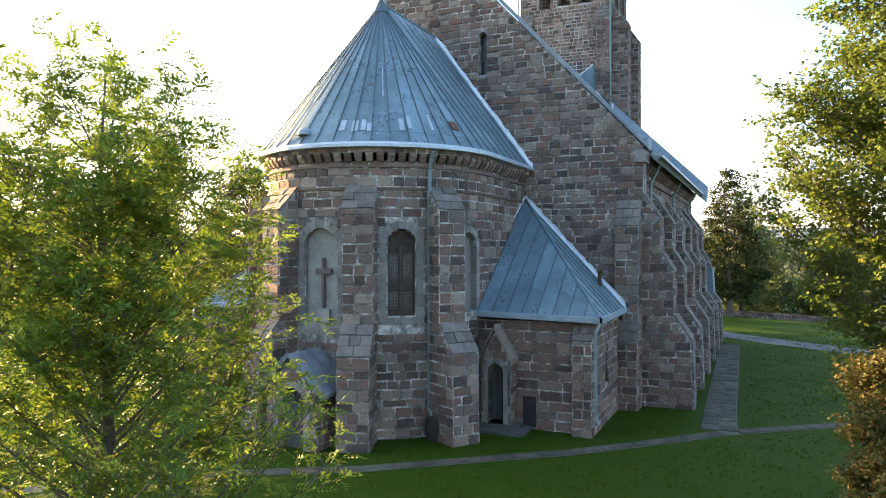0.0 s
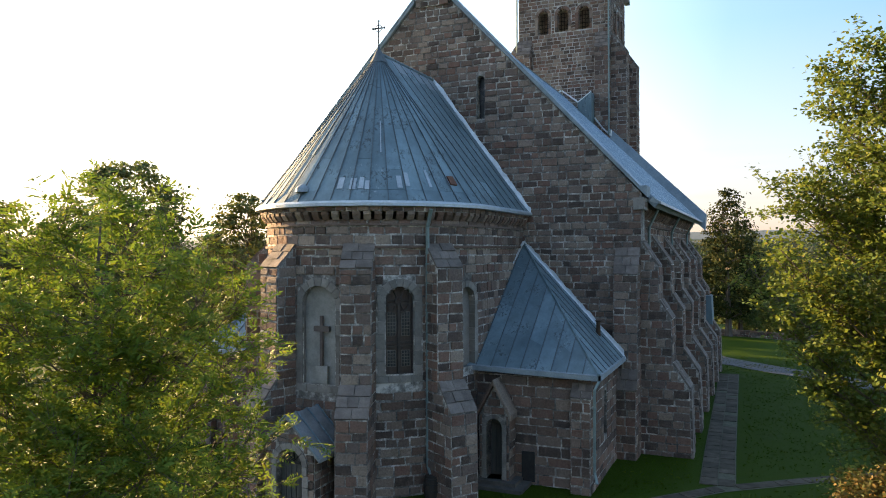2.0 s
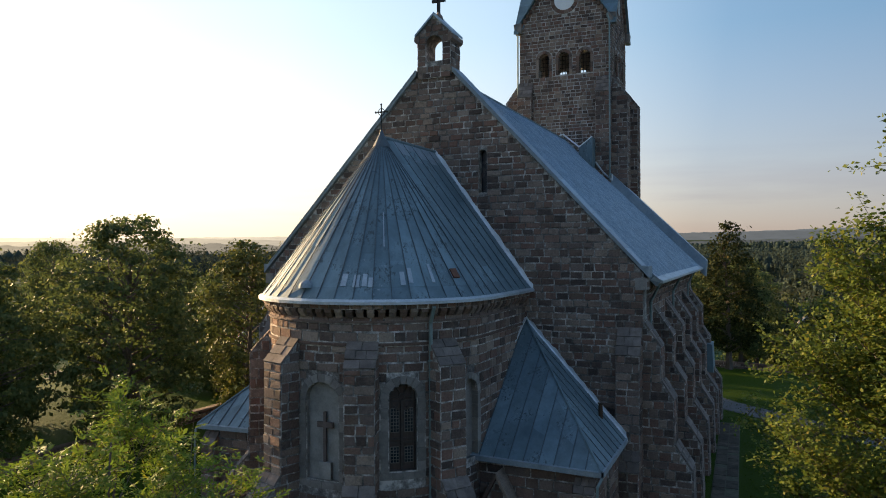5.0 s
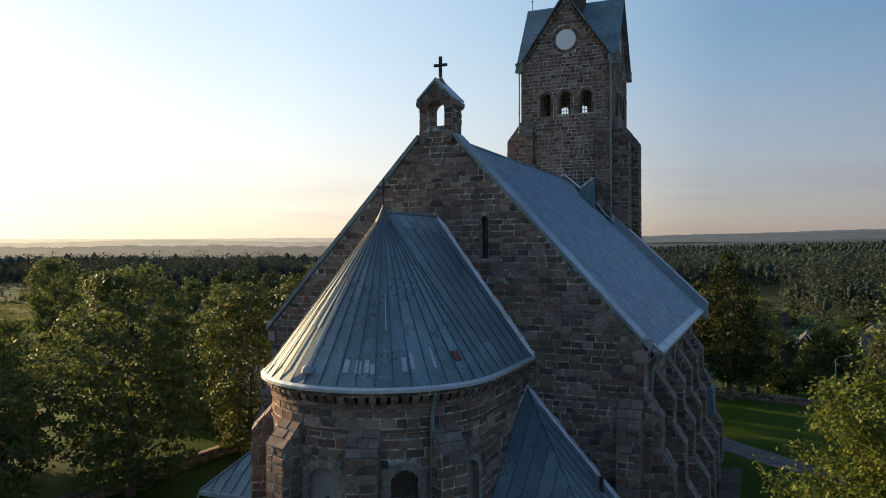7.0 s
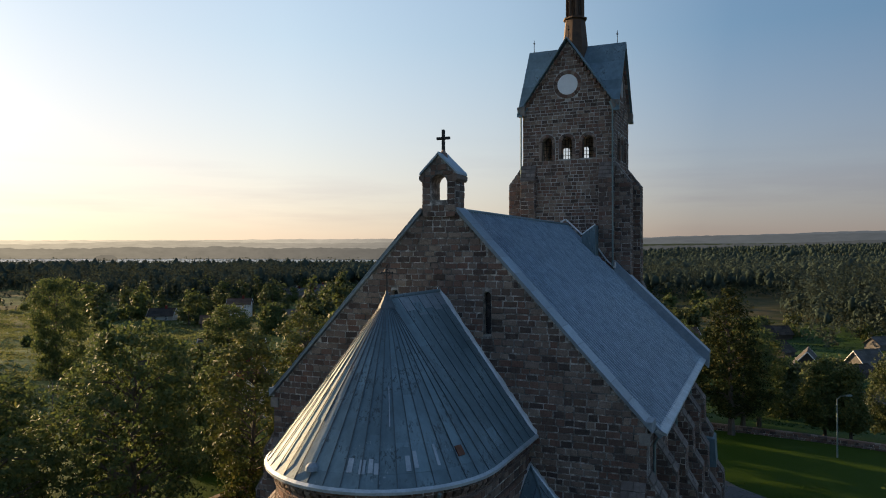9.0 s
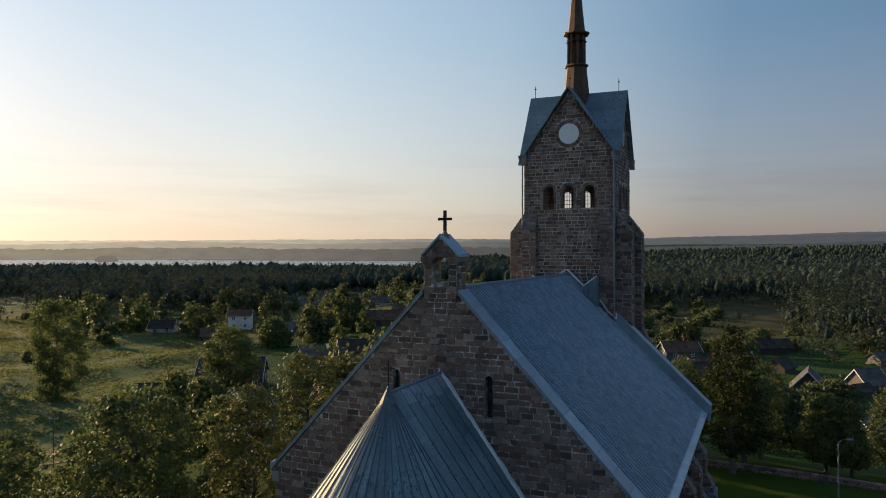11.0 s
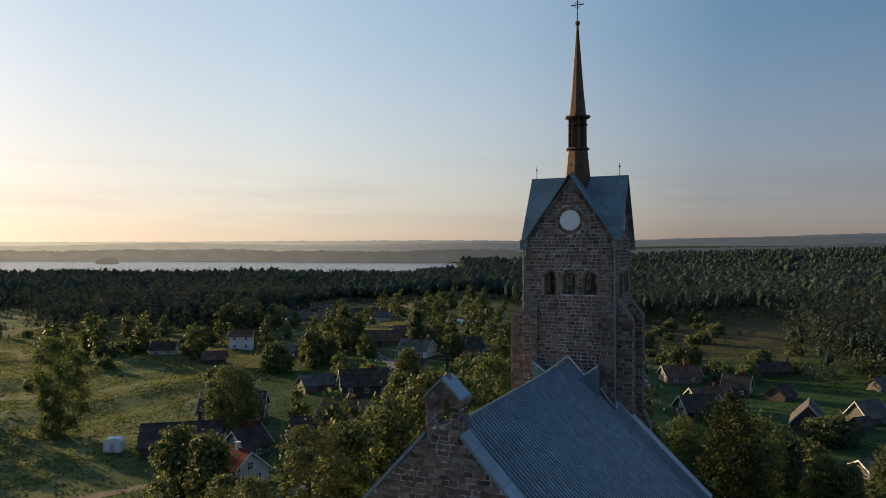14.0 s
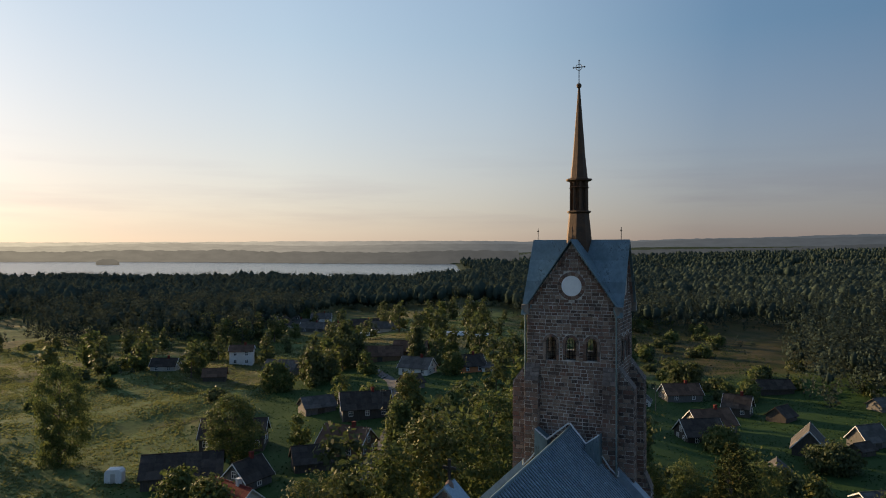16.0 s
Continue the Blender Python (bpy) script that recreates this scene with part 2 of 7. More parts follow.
PIPE = plain("dark_zinc_pipe", (0.13, 0.185, 0.185), (0.22, 0.285, 0.28), 3, 0.6, 0.4, 0.1)
RUST_IRON = plain("rusty_iron", (0.10, 0.035, 0.02), (0.18, 0.07, 0.04), 5, 0.85)
COPING = plain("pale_blue_coping_zinc", (0.20, 0.275, 0.335), (0.32, 0.405, 0.47), 0.8, 0.5, 0.35, 0.3, single=True, spread=0.25)
FASCIA = plain("pale_eaves_zinc", (0.30, 0.35, 0.38), (0.52, 0.57, 0.60), 1.2, 0.5, 0.4, 0.3)
GUTTER = plain("grey_gutter", (0.18, 0.22, 0.25), (0.28, 0.33, 0.36), 3, 0.74, 0.2, 0.1)
COPPER = plain("brown_copper", (0.050, 0.030, 0.020), (0.115, 0.064, 0.036), 2.2, 0.6, 0.5, 0.4)
IRON = plain("black_iron", (0.012, 0.012, 0.013), (0.035, 0.032, 0.03), 4, 0.6, 0.3)
FRAMEWOOD = plain("brown_frame", (0.035, 0.024, 0.02), (0.07, 0.05, 0.042), 4, 0.7)
BOARDS = plain("brown_boards_window", (0.045, 0.028, 0.022), (0.085, 0.055, 0.044), 2, 0.75, squash=(6, 6, 0.6))
LATTICE = plain("pale_lattice", (0.09, 0.082, 0.075), (0.17, 0.155, 0.14), 3, 0.7)
DOORWOOD = plain("dark_door_wood", (0.045, 0.045, 0.040), (0.085, 0.08, 0.07), 2, 0.7, squash=(6, 6, 0.6))
DARKGLASS = plain("dark_window_glass", (0.012, 0.014, 0.018), (0.03, 0.032, 0.038), 2, 0.25, 0.0, 0.3)
DISC = plain("white_clock_disc", (0.72, 0.73, 0.75), (0.80, 0.81, 0.82), 2, 0.6)
PLASTER = plain("pale_niche_plaster", (0.19, 0.175, 0.16), (0.33, 0.305, 0.28), 1.6, 0.92)
BARK = plain("bark", (0.05, 0.042, 0.034), (0.12, 0.10, 0.085), 6, 0.95, bump=0.8, squash=(1, 1, 0.2))
PAVING = plain("paving_slab", (0.055, 0.043, 0.031), (0.115, 0.091, 0.069), 2, 0.95, single=True, specular=0.15)
ASPHALT = plain("asphalt", (0.055, 0.055, 0.058), (0.10, 0.10, 0.105), 1.5, 0.9)
WEATHERED = plain("weathered_grey_sheet", (0.12, 0.125, 0.13), (0.24, 0.245, 0.25), 1.5, 0.75, 0.1, 0.4, single=False)
BARREL = plain("barrel_wood", (0.016, 0.012, 0.010), (0.040, 0.030, 0.022), 4, 0.8)


# ---- mesh helpers ----
def mesh_from(name, verts, faces, mats, index=None, smooth=False):
    me = bpy.data.meshes.new(name)
    me.from_pydata([tuple(v) for v in verts], [], faces)
    for m in mats if isinstance(mats, (list, tuple)) else (mats,):
        me.materials.append(m)
    if index is not None:
        me.polygons.foreach_set("material_index", index)
    if smooth:
        me.polygons.foreach_set("use_smooth", [True] * len(me.polygons))
    me.update()
    return me


class Geo:
    """Vertices and faces gathered for one mesh."""

    def __init__(self):
        self.v, self.f = [], []

    def add(self, verts, faces):
        n = len(self.v)
        self.v += [tuple(p) for p in verts]
        self.f += [tuple(i + n for i in f) for f in faces]
        return self

    def box(self, x0, x1, y0, y1, z0, z1, fn=None):
        p = [(x, y, z) for z in (z0, z1) for x, y in ((x0, y0), (x1, y0), (x1, y1), (x0, y1))]
        return self.add([fn(*q) for q in p] if fn else p, [(3, 2, 1, 0), (4, 5, 6, 7), (0, 1, 5, 4), (1, 2, 6, 5), (2, 3, 7, 6), (3, 0, 4, 7)])

    def prism(self, poly, w0, w1, fn):
        """A polygon in (u, v) drawn out from w0 to w1; fn(u, v, w) gives the place."""
        n = len(poly)
        v = [fn(u, q, w0) for u, q in poly] + [fn(u, q, w1) for u, q in poly]
        return self.add(v, [tuple(range(n))[::-1], tuple(range(n, 2 * n))] + [(i, (i + 1) % n, n + (i + 1) % n, n + i) for i in range(n)])

    def tube(self, path, radii, n=8):
        """A round bar along a path, with a radius at each point."""
        path = [Vector(p) for p in path]
        if not isinstance(radii, (list, tuple)):
            radii = [radii] * len(path)
        rings = []
        for i, p in enumerate(path):
            d = (path[min(i + 1, len(path) - 1)] - path[max(i - 1, 0)]).normalized()
            x = d.orthogonal().normalized() if i == 0 else (x - d * x.dot(d)).normalized()
            y = d.cross(x)
            rings.append([p + (x * math.cos(k * math.tau / n) + y * math.sin(k * math.tau / n)) * radii[i] for k in range(n)])
        v = [q for r in rings for q in r]
        f = [(i * n + k, i * n + (k + 1) % n, (i + 1) * n + (k + 1) % n, (i + 1) * n + k) for i in range(len(path) - 1) for k in range(n)]
        return self.add(v, f + [tuple(range(n))[::-1], tuple(range((len(path) - 1) * n, len(path) * n))])

    def wall(self, loops, fn, d0, d1):
        """A flat wall in (s, z), the first loop its outline and the others its openings, from depth d0 (behind) to d1."""
        from mathutils.geometry import tessellate_polygon
        pts = [p for l in loops for p in l]
        tris = tessellate_polygon([[Vector((s, z, 0)) for s, z in l] for l in loops])
        n = len(pts)
        f = [tuple(t) for t in tris] + [tuple(i + n for i in t[::-1]) for t in tris]
        k = 0
        for l in loops:
            m = len(l)
            f += [(k + i, k + (i + 1) % m, n + k + (i + 1) % m, n + k + i) for i in range(m)]
            k += m
        return self.add([fn(s, z, d1) for s, z in pts] + [fn(s, z, d0) for s, z in pts], f)


def part(name, geo, mats, parent, label="", kind="", smooth=False, fix=True):
    """One mesh object under a thing or a part."""
    me = mesh_from(name, geo.v, geo.f, mats, smooth=smooth) if isinstance(geo, Geo) else geo
    if fix and isinstance(geo, Geo):
        bm = bmesh.new()
        bm.from_mesh(me)
        bmesh.ops.recalc_face_normals(bm, faces=bm.faces)
        bm.to_mesh(me)
        bm.free()
    ob = new(name, me)
    ob.parent = parent
    return tagged(ob, label=label, kind=kind)


def thing(name, m, label, category, group="", kind=""):
    ob = new(name)
    ob.matrix_basis = m
    ob.empty_display_size = 0.3
    return tagged(ob, label, category, group, kind)


def setting(name, geo, mats, label, smooth=False):
    ob = part(name, geo, mats, None, label, "structure", smooth)
    return tagged(ob, category=name.split("_")[0])


def arch(c, w, z0, zs, n=10):
    """The outline of a round-arched opening: centre, width, sill, springing."""
    r = w / 2
    return [(c - r, z0), (c + r, z0), (c + r, zs)] + [(c + r * math.cos(i * math.pi / n), zs + r * math.sin(i * math.pi / n)) for i in range(1, n)] + [(c - r, zs)]


def cuts(loops, z):
    """The stretches of s inside the loops at the height z."""
    xs = []
    for l in loops:
        for (s0, z0), (s1, z1) in zip(l, l[1:] + l[:1]):
            if (z0 <= z) != (z1 <= z):
                xs.append(s0 + (z - z0) / (z1 - z0) * (s1 - s0))
    xs.sort()
    return list(zip(xs[::2], xs[1::2]))


def overlap(a, b):
    return [(max(p, r), min(q, s)) for p, q in a for r, s in b if min(q, s) - max(p, r) > 0.06]


def courses(loops, fn, rng, height=0.36, length=(0.42, 0.95), joint=0.028, proud=0.035, z_from=None):
    """Blocks laid in courses inside the loops. Returns a list of (verts, faces), each one block."""
    zs = [z for s, z in loops[0]]
    z, top, out = min(zs), max(zs), []
    while z < top - 0.08:
        h = min(height * rng.uniform(0.82, 1.2), top - z)
        if top - z - h < 0.14:
            h = top - z
        for a, b in overlap(cuts(loops, z + 0.02), cuts(loops, z + h - 0.02)):
            s = a
            while s < b - 0.03:
                w = rng.uniform(*length)
                if b - s - w < length[0] * 0.7:
                    w = b - s if b - s < length[1] * 1.25 else (b - s) / 2
                out.append(block(s + joint / 2, s + w - joint / 2, z + joint / 2, z + h - joint / 2, fn, rng, proud))
                s += w
        z += h
    return out


def block(s0, s1, z0, z1, fn, rng, proud):
    d = proud * rng.uniform(0.45, 1.3)
    e = min(0.022, (s1 - s0) / 5, (z1 - z0) / 5)
    j = [rng.uniform(-0.75, 0.75) * e for _ in range(8)]
    front = [(s0 + e + j[0], z0 + e + j[1]), (s1 - e + j[2], z0 + e + j[3]), (s1 - e + j[4], z1 - e + j[5]), (s0 + e + j[6], z1 - e + j[7])]
    k = min(0.026, (s1 - s0) / 8, (z1 - z0) / 8)
    back = [(s + rng.uniform(-k, k * 0.4) * (1 if s == s1 else -1), z + rng.uniform(-k, k * 0.4) * (1 if z == z1 else -1)) for s, z in ((s0, z0), (s1, z0), (s1, z1), (s0, z1))]
    front = [(s + b[0] - o[0], z + b[1] - o[1]) for (s, z), b, o in zip(front, back, ((s0, z0), (s1, z0), (s1, z1), (s0, z1)))]
    v = [fn(s, z, -0.01) for s, z in back] + [fn(s, z, d + rng.uniform(-0.2, 0.2) * proud) for s, z in front]
    return v, [(4, 5, 6, 7), (0, 1, 5, 4), (1, 2, 6, 5), (2, 3, 7, 6), (3, 0, 4, 7)]


def joined(pieces):
    g = Geo()
    for v, f in pieces:
        g.add(v, f)
    return g


def lay(name, pieces, one, many, parent, singles=0, key=None, plural=None):
    """Pieces as objects of their own (the first ones by key), the rest as one mesh."""
    if key:
        pieces = sorted(pieces, key=lambda p: key(np.mean(p[0], axis=0)))
    for v, f in pieces[:singles]:
        c = np.mean(np.array(v), axis=0)
        ob = new(name, mesh_from(name, np.array(v) - c, f, one))
        ob.location = c
        ob.parent = parent
    if pieces[singles:]:
        return part(plural or name + "s", joined(pieces[singles:]), many, parent, kind="stuff", fix=False)


def arch_ring(c, w, z0, zs, t, fn, rng, proud=0.05, depth=0.1, n=9, sill=True):
    """Voussoirs, jamb stones and a sill round an arched opening."""
    r, out = w / 2, []

    def quad(p):
        v = [fn(s, z, -depth) for s, z in p] + [fn(s, z, proud * rng.uniform(0.8, 1.15)) for s, z in p]
        out.append((v, [(4, 5, 6, 7), (0, 1, 5, 4), (1, 2, 6, 5), (2, 3, 7, 6), (3, 0, 4, 7)]))
    for i in range(n):
        a, b = i * math.pi / n + 0.012, (i + 1) * math.pi / n - 0.012
        quad([(c + r * math.cos(a), zs + r * math.sin(a)), (c + (r + t) * math.cos(a), zs + (r + t) * math.sin(a)),
              (c + (r + t) * math.cos(b), zs + (r + t) * math.sin(b)), (c + r * math.cos(b), zs + r * math.sin(b))])
    for side in (-1, 1):
        z = z0
        while z < zs - 0.05:
            h = min(rng.uniform(0.36, 0.6), zs - z)
            if zs - z - h < 0.15:
                h = zs - z
            tt = t * rng.choice((1.0, 0.85, 1.12))
            quad([(c + side * r, z + 0.008), (c + side * (r + tt), z + 0.008), (c + side * (r + tt), z + h - 0.008), (c + side * r, z + h - 0.008)][::side])
            z += h
    for i in range(4 if sill else 0):
        a, b = c - r - t + (r + t) * i / 2 + 0.004, c - r - t + (r + t) * (i + 1) / 2 - 0.004
        quad([(a, z0 - 0.27), (b, z0 - 0.27), (b, z0 - 0.012), (a, z0 - 0.012)])
    return out


# ---- land ----
def ease(a, b, x):
    x = np.clip((x - a) / (b - a), 0, 1)
    return x * x * (3 - 2 * x)


def lake_mask(x, y):
    """1 well inside the lake, 0 on land."""
    near = 1030 + 30 * np.sin(x * 0.006) + 0.25 * np.clip(x + 300, 0, 900)
    far = 3050 - 0.9 * np.clip(x + 900, 0, 3000) * 0.55 + 60 * np.sin(x * 0.004 + 1)
    return ease(0, 60, y - near) * ease(0, 60, far - y) * ease(0, 60, 60 - x)


def land(x, y):
    """The height of the ground."""
    x, y = np.asarray(x, float), np.asarray(y, float)
    r = np.hypot(x - 3, (y - 42))
    z = -4.2 * ease(40, 82, r)
    z = z - 3.6 * ease(25, 75, x) * ease(70, 130, y) * (1 - ease(260, 420, y))
    z = z + 2.6 * ease(-60, -8, x) * (1 - ease(30, 62, x)) * ease(165, 230, y)
    z = z + (0.5 * np.sin(x * 0.05 + 1) + 0.5 * np.sin(y * 0.043 + x * 0.02)) * ease(60, 140, r)
    rough = ease(95, 150, y) * (1 - ease(420, 600, y)) * (0.45 + 0.75 * ease(-25, -70, x))
    z = z + rough * (0.7 * np.sin(x * 0.11 + 0.6 * np.sin(y * 0.05)) * np.sin(y * 0.083 + 1.3) + 0.35 * np.sin(x * 0.27 + y * 0.05) * np.sin(y * 0.21 + 0.4))
    z = z - 3.0 * ease(450, 900, y)
    hill = ease(1300, 3300, y) * ease(100, 1500, x) * 62 + ease(3050, 4200, y) * 42
    z = z + hill * (0.8 + 0.2 * np.sin(x * 0.0033 + 0.7) * np.cos(y * 0.002))
    return z - 14 * lake_mask(x, y)


gx = np.concatenate([np.linspace(-4700, -420, 46), np.linspace(-400, 400, 161), np.linspace(420, 4700, 46)])
gy = np.concatenate([np.linspace(-600, -45, 10), np.linspace(-40, 400, 121), np.linspace(410, 1500, 60), np.linspace(1530, 4800, 70)])
GX, GY = np.meshgrid(gx, gy)
GZ = land(GX, GY)
nx, ny = len(gx), len(gy)
idx = np.arange(nx * ny).reshape(ny, nx)
gf = np.stack([idx[:-1, :-1], idx[:-1, 1:], idx[1:, 1:], idx[1:, :-1]], -1).reshape(-1, 4)


def ground_build(nt):
    geo = nt.nodes.new("ShaderNodeNewGeometry")
    sep = nt.nodes.new("ShaderNodeSeparateXYZ")
    nt.links.new(geo.outputs["Position"], sep.inputs[0])

    def between(sock, a, b):
        n = node(nt, "MapRange")
        n.interpolation_type = "SMOOTHSTEP"
        nt.links.new(sock, n.inputs[0])
        n.inputs[1].default_value, n.inputs[2].default_value = a, b
        return n.outputs[0]
    blades, tufts = noise_of(nt, 9, 6, 0.8), noise_of(nt, 0.55, 5, 0.7)
    fields = noise_of(nt, 0.018, 3, 0.5)
    patch = noise_of(nt, 0.06, 5, 0.6)
    lawn = mix(nt, tufts, (0.024, 0.047, 0.005), (0.038, 0.066, 0.008))
    lawn = mix(nt, 0.5, lawn, ramp(nt, blades, [(0.25, (0.25, 0.26, 0.22)), (0.75, (0.75, 0.74, 0.66))]), "OVERLAY")
    meadow = mix(nt, ramp(nt, patch, [(0.4, (0, 0, 0)), (0.62, (1, 1, 1))]), (0.090, 0.096, 0.042), (0.155, 0.138, 0.066))
    meadow = mix(nt, ramp(nt, fields, [(0.45, (0, 0, 0)), (0.5, (1, 1, 1))]), meadow, (0.085, 0.118, 0.048))
    meadow = mix(nt, 0.6, meadow, ramp(nt, noise_of(nt, 0.16, 6, 0.75), [(0.35, (0.22, 0.22, 0.22)), (0.65, (0.72, 0.70, 0.62))]), "OVERLAY")
    meadow = mix(nt, 0.55, meadow, ramp(nt, tufts, [(0.25, (0.2, 0.2, 0.2)), (0.75, (0.8, 0.8, 0.75))]), "OVERLAY")
    edge = node(nt, "Math")
    edge.operation = "MULTIPLY_ADD"
    nt.links.new(patch, edge.inputs[0])
    edge.inputs[1].default_value = 60
    nt.links.new(sep.outputs[1], edge.inputs[2])
    garden = mix(nt, 1.0, between(sep.outputs[0], -62, -48), between(edge.outputs[0], 300, 262), "MULTIPLY")
    meadow = mix(nt, garden, meadow, mix(nt, patch, (0.028, 0.058, 0.020), (0.044, 0.078, 0.028)))
    marsh = mix(nt, 1.0, between(edge.outputs[0], 275, 305), between(sep.outputs[0], 66, 96), "MULTIPLY")
    reeds = mix(nt, ramp(nt, noise_of(nt, 0.09, 6, 0.7), [(0.4, (0, 0, 0)), (0.6, (1, 1, 1))]), (0.040, 0.046, 0.018), (0.085, 0.070, 0.036))
    meadow = mix(nt, marsh, meadow, reeds)
    c = mix(nt, between(sep.outputs[1], 85, 110), lawn, meadow)
    woods = mix(nt, noise_of(nt, 0.03, 6, 0.75), (0.018, 0.028, 0.012), (0.055, 0.068, 0.028))
    clear = ramp(nt, noise_of(nt, 0.0024, 3, 0.5, squash=(1, 0.6, 1)), [(0.70, (0, 0, 0)), (0.73, (1, 1, 1))])
    far = mix(nt, clear, woods, (0.12, 0.13, 0.055))
    upland = mix(nt, 1.0, between(sep.outputs[1], 1600, 1680), between(sep.outputs[0], 480, 560), "MULTIPLY")
    upland = mix(nt, 1.0, upland, between(sep.outputs[1], 2350, 2280), "MULTIPLY")
    upland = mix(nt, 1.0, upland, ramp(nt, noise_of(nt, 0.0035, 3, 0.5, squash=(0.6, 1.6, 1)), [(0.52, (0, 0, 0)), (0.57, (1, 1, 1))]), "MULTIPLY")
    far = mix(nt, upland, far, mix(nt, ramp(nt, noise_of(nt, 0.006, 3, 0.6), [(0.45, (0, 0, 0)), (0.55, (1, 1, 1))]), (0.10, 0.12, 0.05), (0.20, 0.17, 0.09)))
    c = mix(nt, between(sep.outputs[1], 420, 520), c, far)
    s = node(nt, "BsdfPrincipled", Roughness=0.7)
    s.inputs["Specular IOR Level"].default_value = 0.025
    nt.links.new(c, s.inputs["Base Color"])
    nt.links.new(bump_of(nt, mix(nt, 0.5, blades, tufts), 0.8, 0.08), s.inputs["Normal"])
    return s


GRASS = material("grass", ground_build)
gm = bpy.data.meshes.new("ground")
gm.from_pydata(np.stack([GX.ravel(), GY.ravel(), GZ.ravel()], -1).tolist(), [], gf.tolist())
gm.materials.append(GRASS)
gm.polygons.foreach_set("use_smooth", [True] * len(gm.polygons))
tagged(new("ground", gm), "mown green lawn running out into meadows and wooded hills", "ground", kind="structure")



def water_build(nt):
    ripple = noise_of(nt, 0.006, 4, 0.6, squash=(0.4, 1.6, 1))
    c = ramp(nt, ripple, [(0.3, (0.018, 0.027, 0.032)), (0.7, (0.032, 0.042, 0.046))])
    w = node(nt, "BsdfPrincipled", Roughness=0.27)
    nt.links.new(c, w.inputs["Base Color"])
    return w


WATER = material("lake_water", water_build)
tagged(setting("water", Geo().add([(-4700, 1000, -9.5), (700, 1000, -9.5), (700, 3400, -9.5), (-4700, 3400, -9.5)], [(0, 1, 2, 3)]), WATER,
               "calm pale lake beyond the woods"), category="lake")


# air haze put in as emission, paler and warmer towards the sun's side
def painted_haze_build(dim):
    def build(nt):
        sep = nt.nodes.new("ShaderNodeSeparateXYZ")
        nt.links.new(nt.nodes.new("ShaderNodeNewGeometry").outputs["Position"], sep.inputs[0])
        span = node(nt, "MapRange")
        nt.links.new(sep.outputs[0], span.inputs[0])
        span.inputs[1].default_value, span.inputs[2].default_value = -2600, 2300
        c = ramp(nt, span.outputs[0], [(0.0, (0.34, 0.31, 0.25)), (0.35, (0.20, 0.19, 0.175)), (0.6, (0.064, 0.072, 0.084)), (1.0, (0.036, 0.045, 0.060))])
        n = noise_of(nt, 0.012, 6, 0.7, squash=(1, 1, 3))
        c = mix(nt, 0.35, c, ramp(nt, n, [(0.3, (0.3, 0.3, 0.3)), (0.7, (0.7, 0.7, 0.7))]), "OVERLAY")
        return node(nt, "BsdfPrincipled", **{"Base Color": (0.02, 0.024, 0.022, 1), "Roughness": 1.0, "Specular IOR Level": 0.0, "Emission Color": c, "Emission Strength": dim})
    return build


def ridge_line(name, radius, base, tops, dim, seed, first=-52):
    """A far wooded ridge, bent round the horizon, its haze painted as glow."""
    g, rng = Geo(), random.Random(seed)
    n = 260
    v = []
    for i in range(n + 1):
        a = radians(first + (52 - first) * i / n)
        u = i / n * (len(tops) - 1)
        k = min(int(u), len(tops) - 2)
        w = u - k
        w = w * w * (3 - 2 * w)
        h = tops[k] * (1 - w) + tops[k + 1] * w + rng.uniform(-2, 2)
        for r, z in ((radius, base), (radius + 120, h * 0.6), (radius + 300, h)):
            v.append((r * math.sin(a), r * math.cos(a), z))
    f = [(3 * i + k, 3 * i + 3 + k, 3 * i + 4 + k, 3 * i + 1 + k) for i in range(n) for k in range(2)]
    return setting(name, g.add(v, f), material(name, painted_haze_build(dim)), "wooded ridge with painted haze along the horizon", True)


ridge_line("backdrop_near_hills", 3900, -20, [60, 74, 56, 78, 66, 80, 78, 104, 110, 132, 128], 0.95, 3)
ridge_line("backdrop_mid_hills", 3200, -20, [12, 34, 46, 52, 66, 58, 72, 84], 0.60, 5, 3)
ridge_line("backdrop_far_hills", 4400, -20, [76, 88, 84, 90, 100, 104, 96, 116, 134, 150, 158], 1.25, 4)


def far_shore():
    """The wooded rise along the far side of the lake, its haze painted as glow."""
    g, rng, v = Geo(), random.Random(8), []
    n = 240
    for i in range(n + 1):
        x = -3300 + 3560 * i / n
        y = 3050 - 0.495 * min(max(x + 900, 0), 3000) + 60 * math.sin(x * 0.004 + 1)
        h = 36 + 4 * math.sin(x * 0.0041) + 2 * math.sin(x * 0.013 + 1) + 1.2 * math.sin(x * 0.05) + rng.uniform(-2, 2.5)
        for dy, z in ((-35, -12), (-15, -2), (5, h * 0.75), (40, h)):
            v.append((x, y + dy, z))
    f = [(4 * i + k, 4 * i + 4 + k, 4 * i + 5 + k, 4 * i + 1 + k) for i in range(n) for k in range(3)]
    setting("backdrop_shore", g.add(v, f), material("backdrop_shore", painted_haze_build(0.55)), "wooded rise with painted haze on the far shore", True)


far_shore()


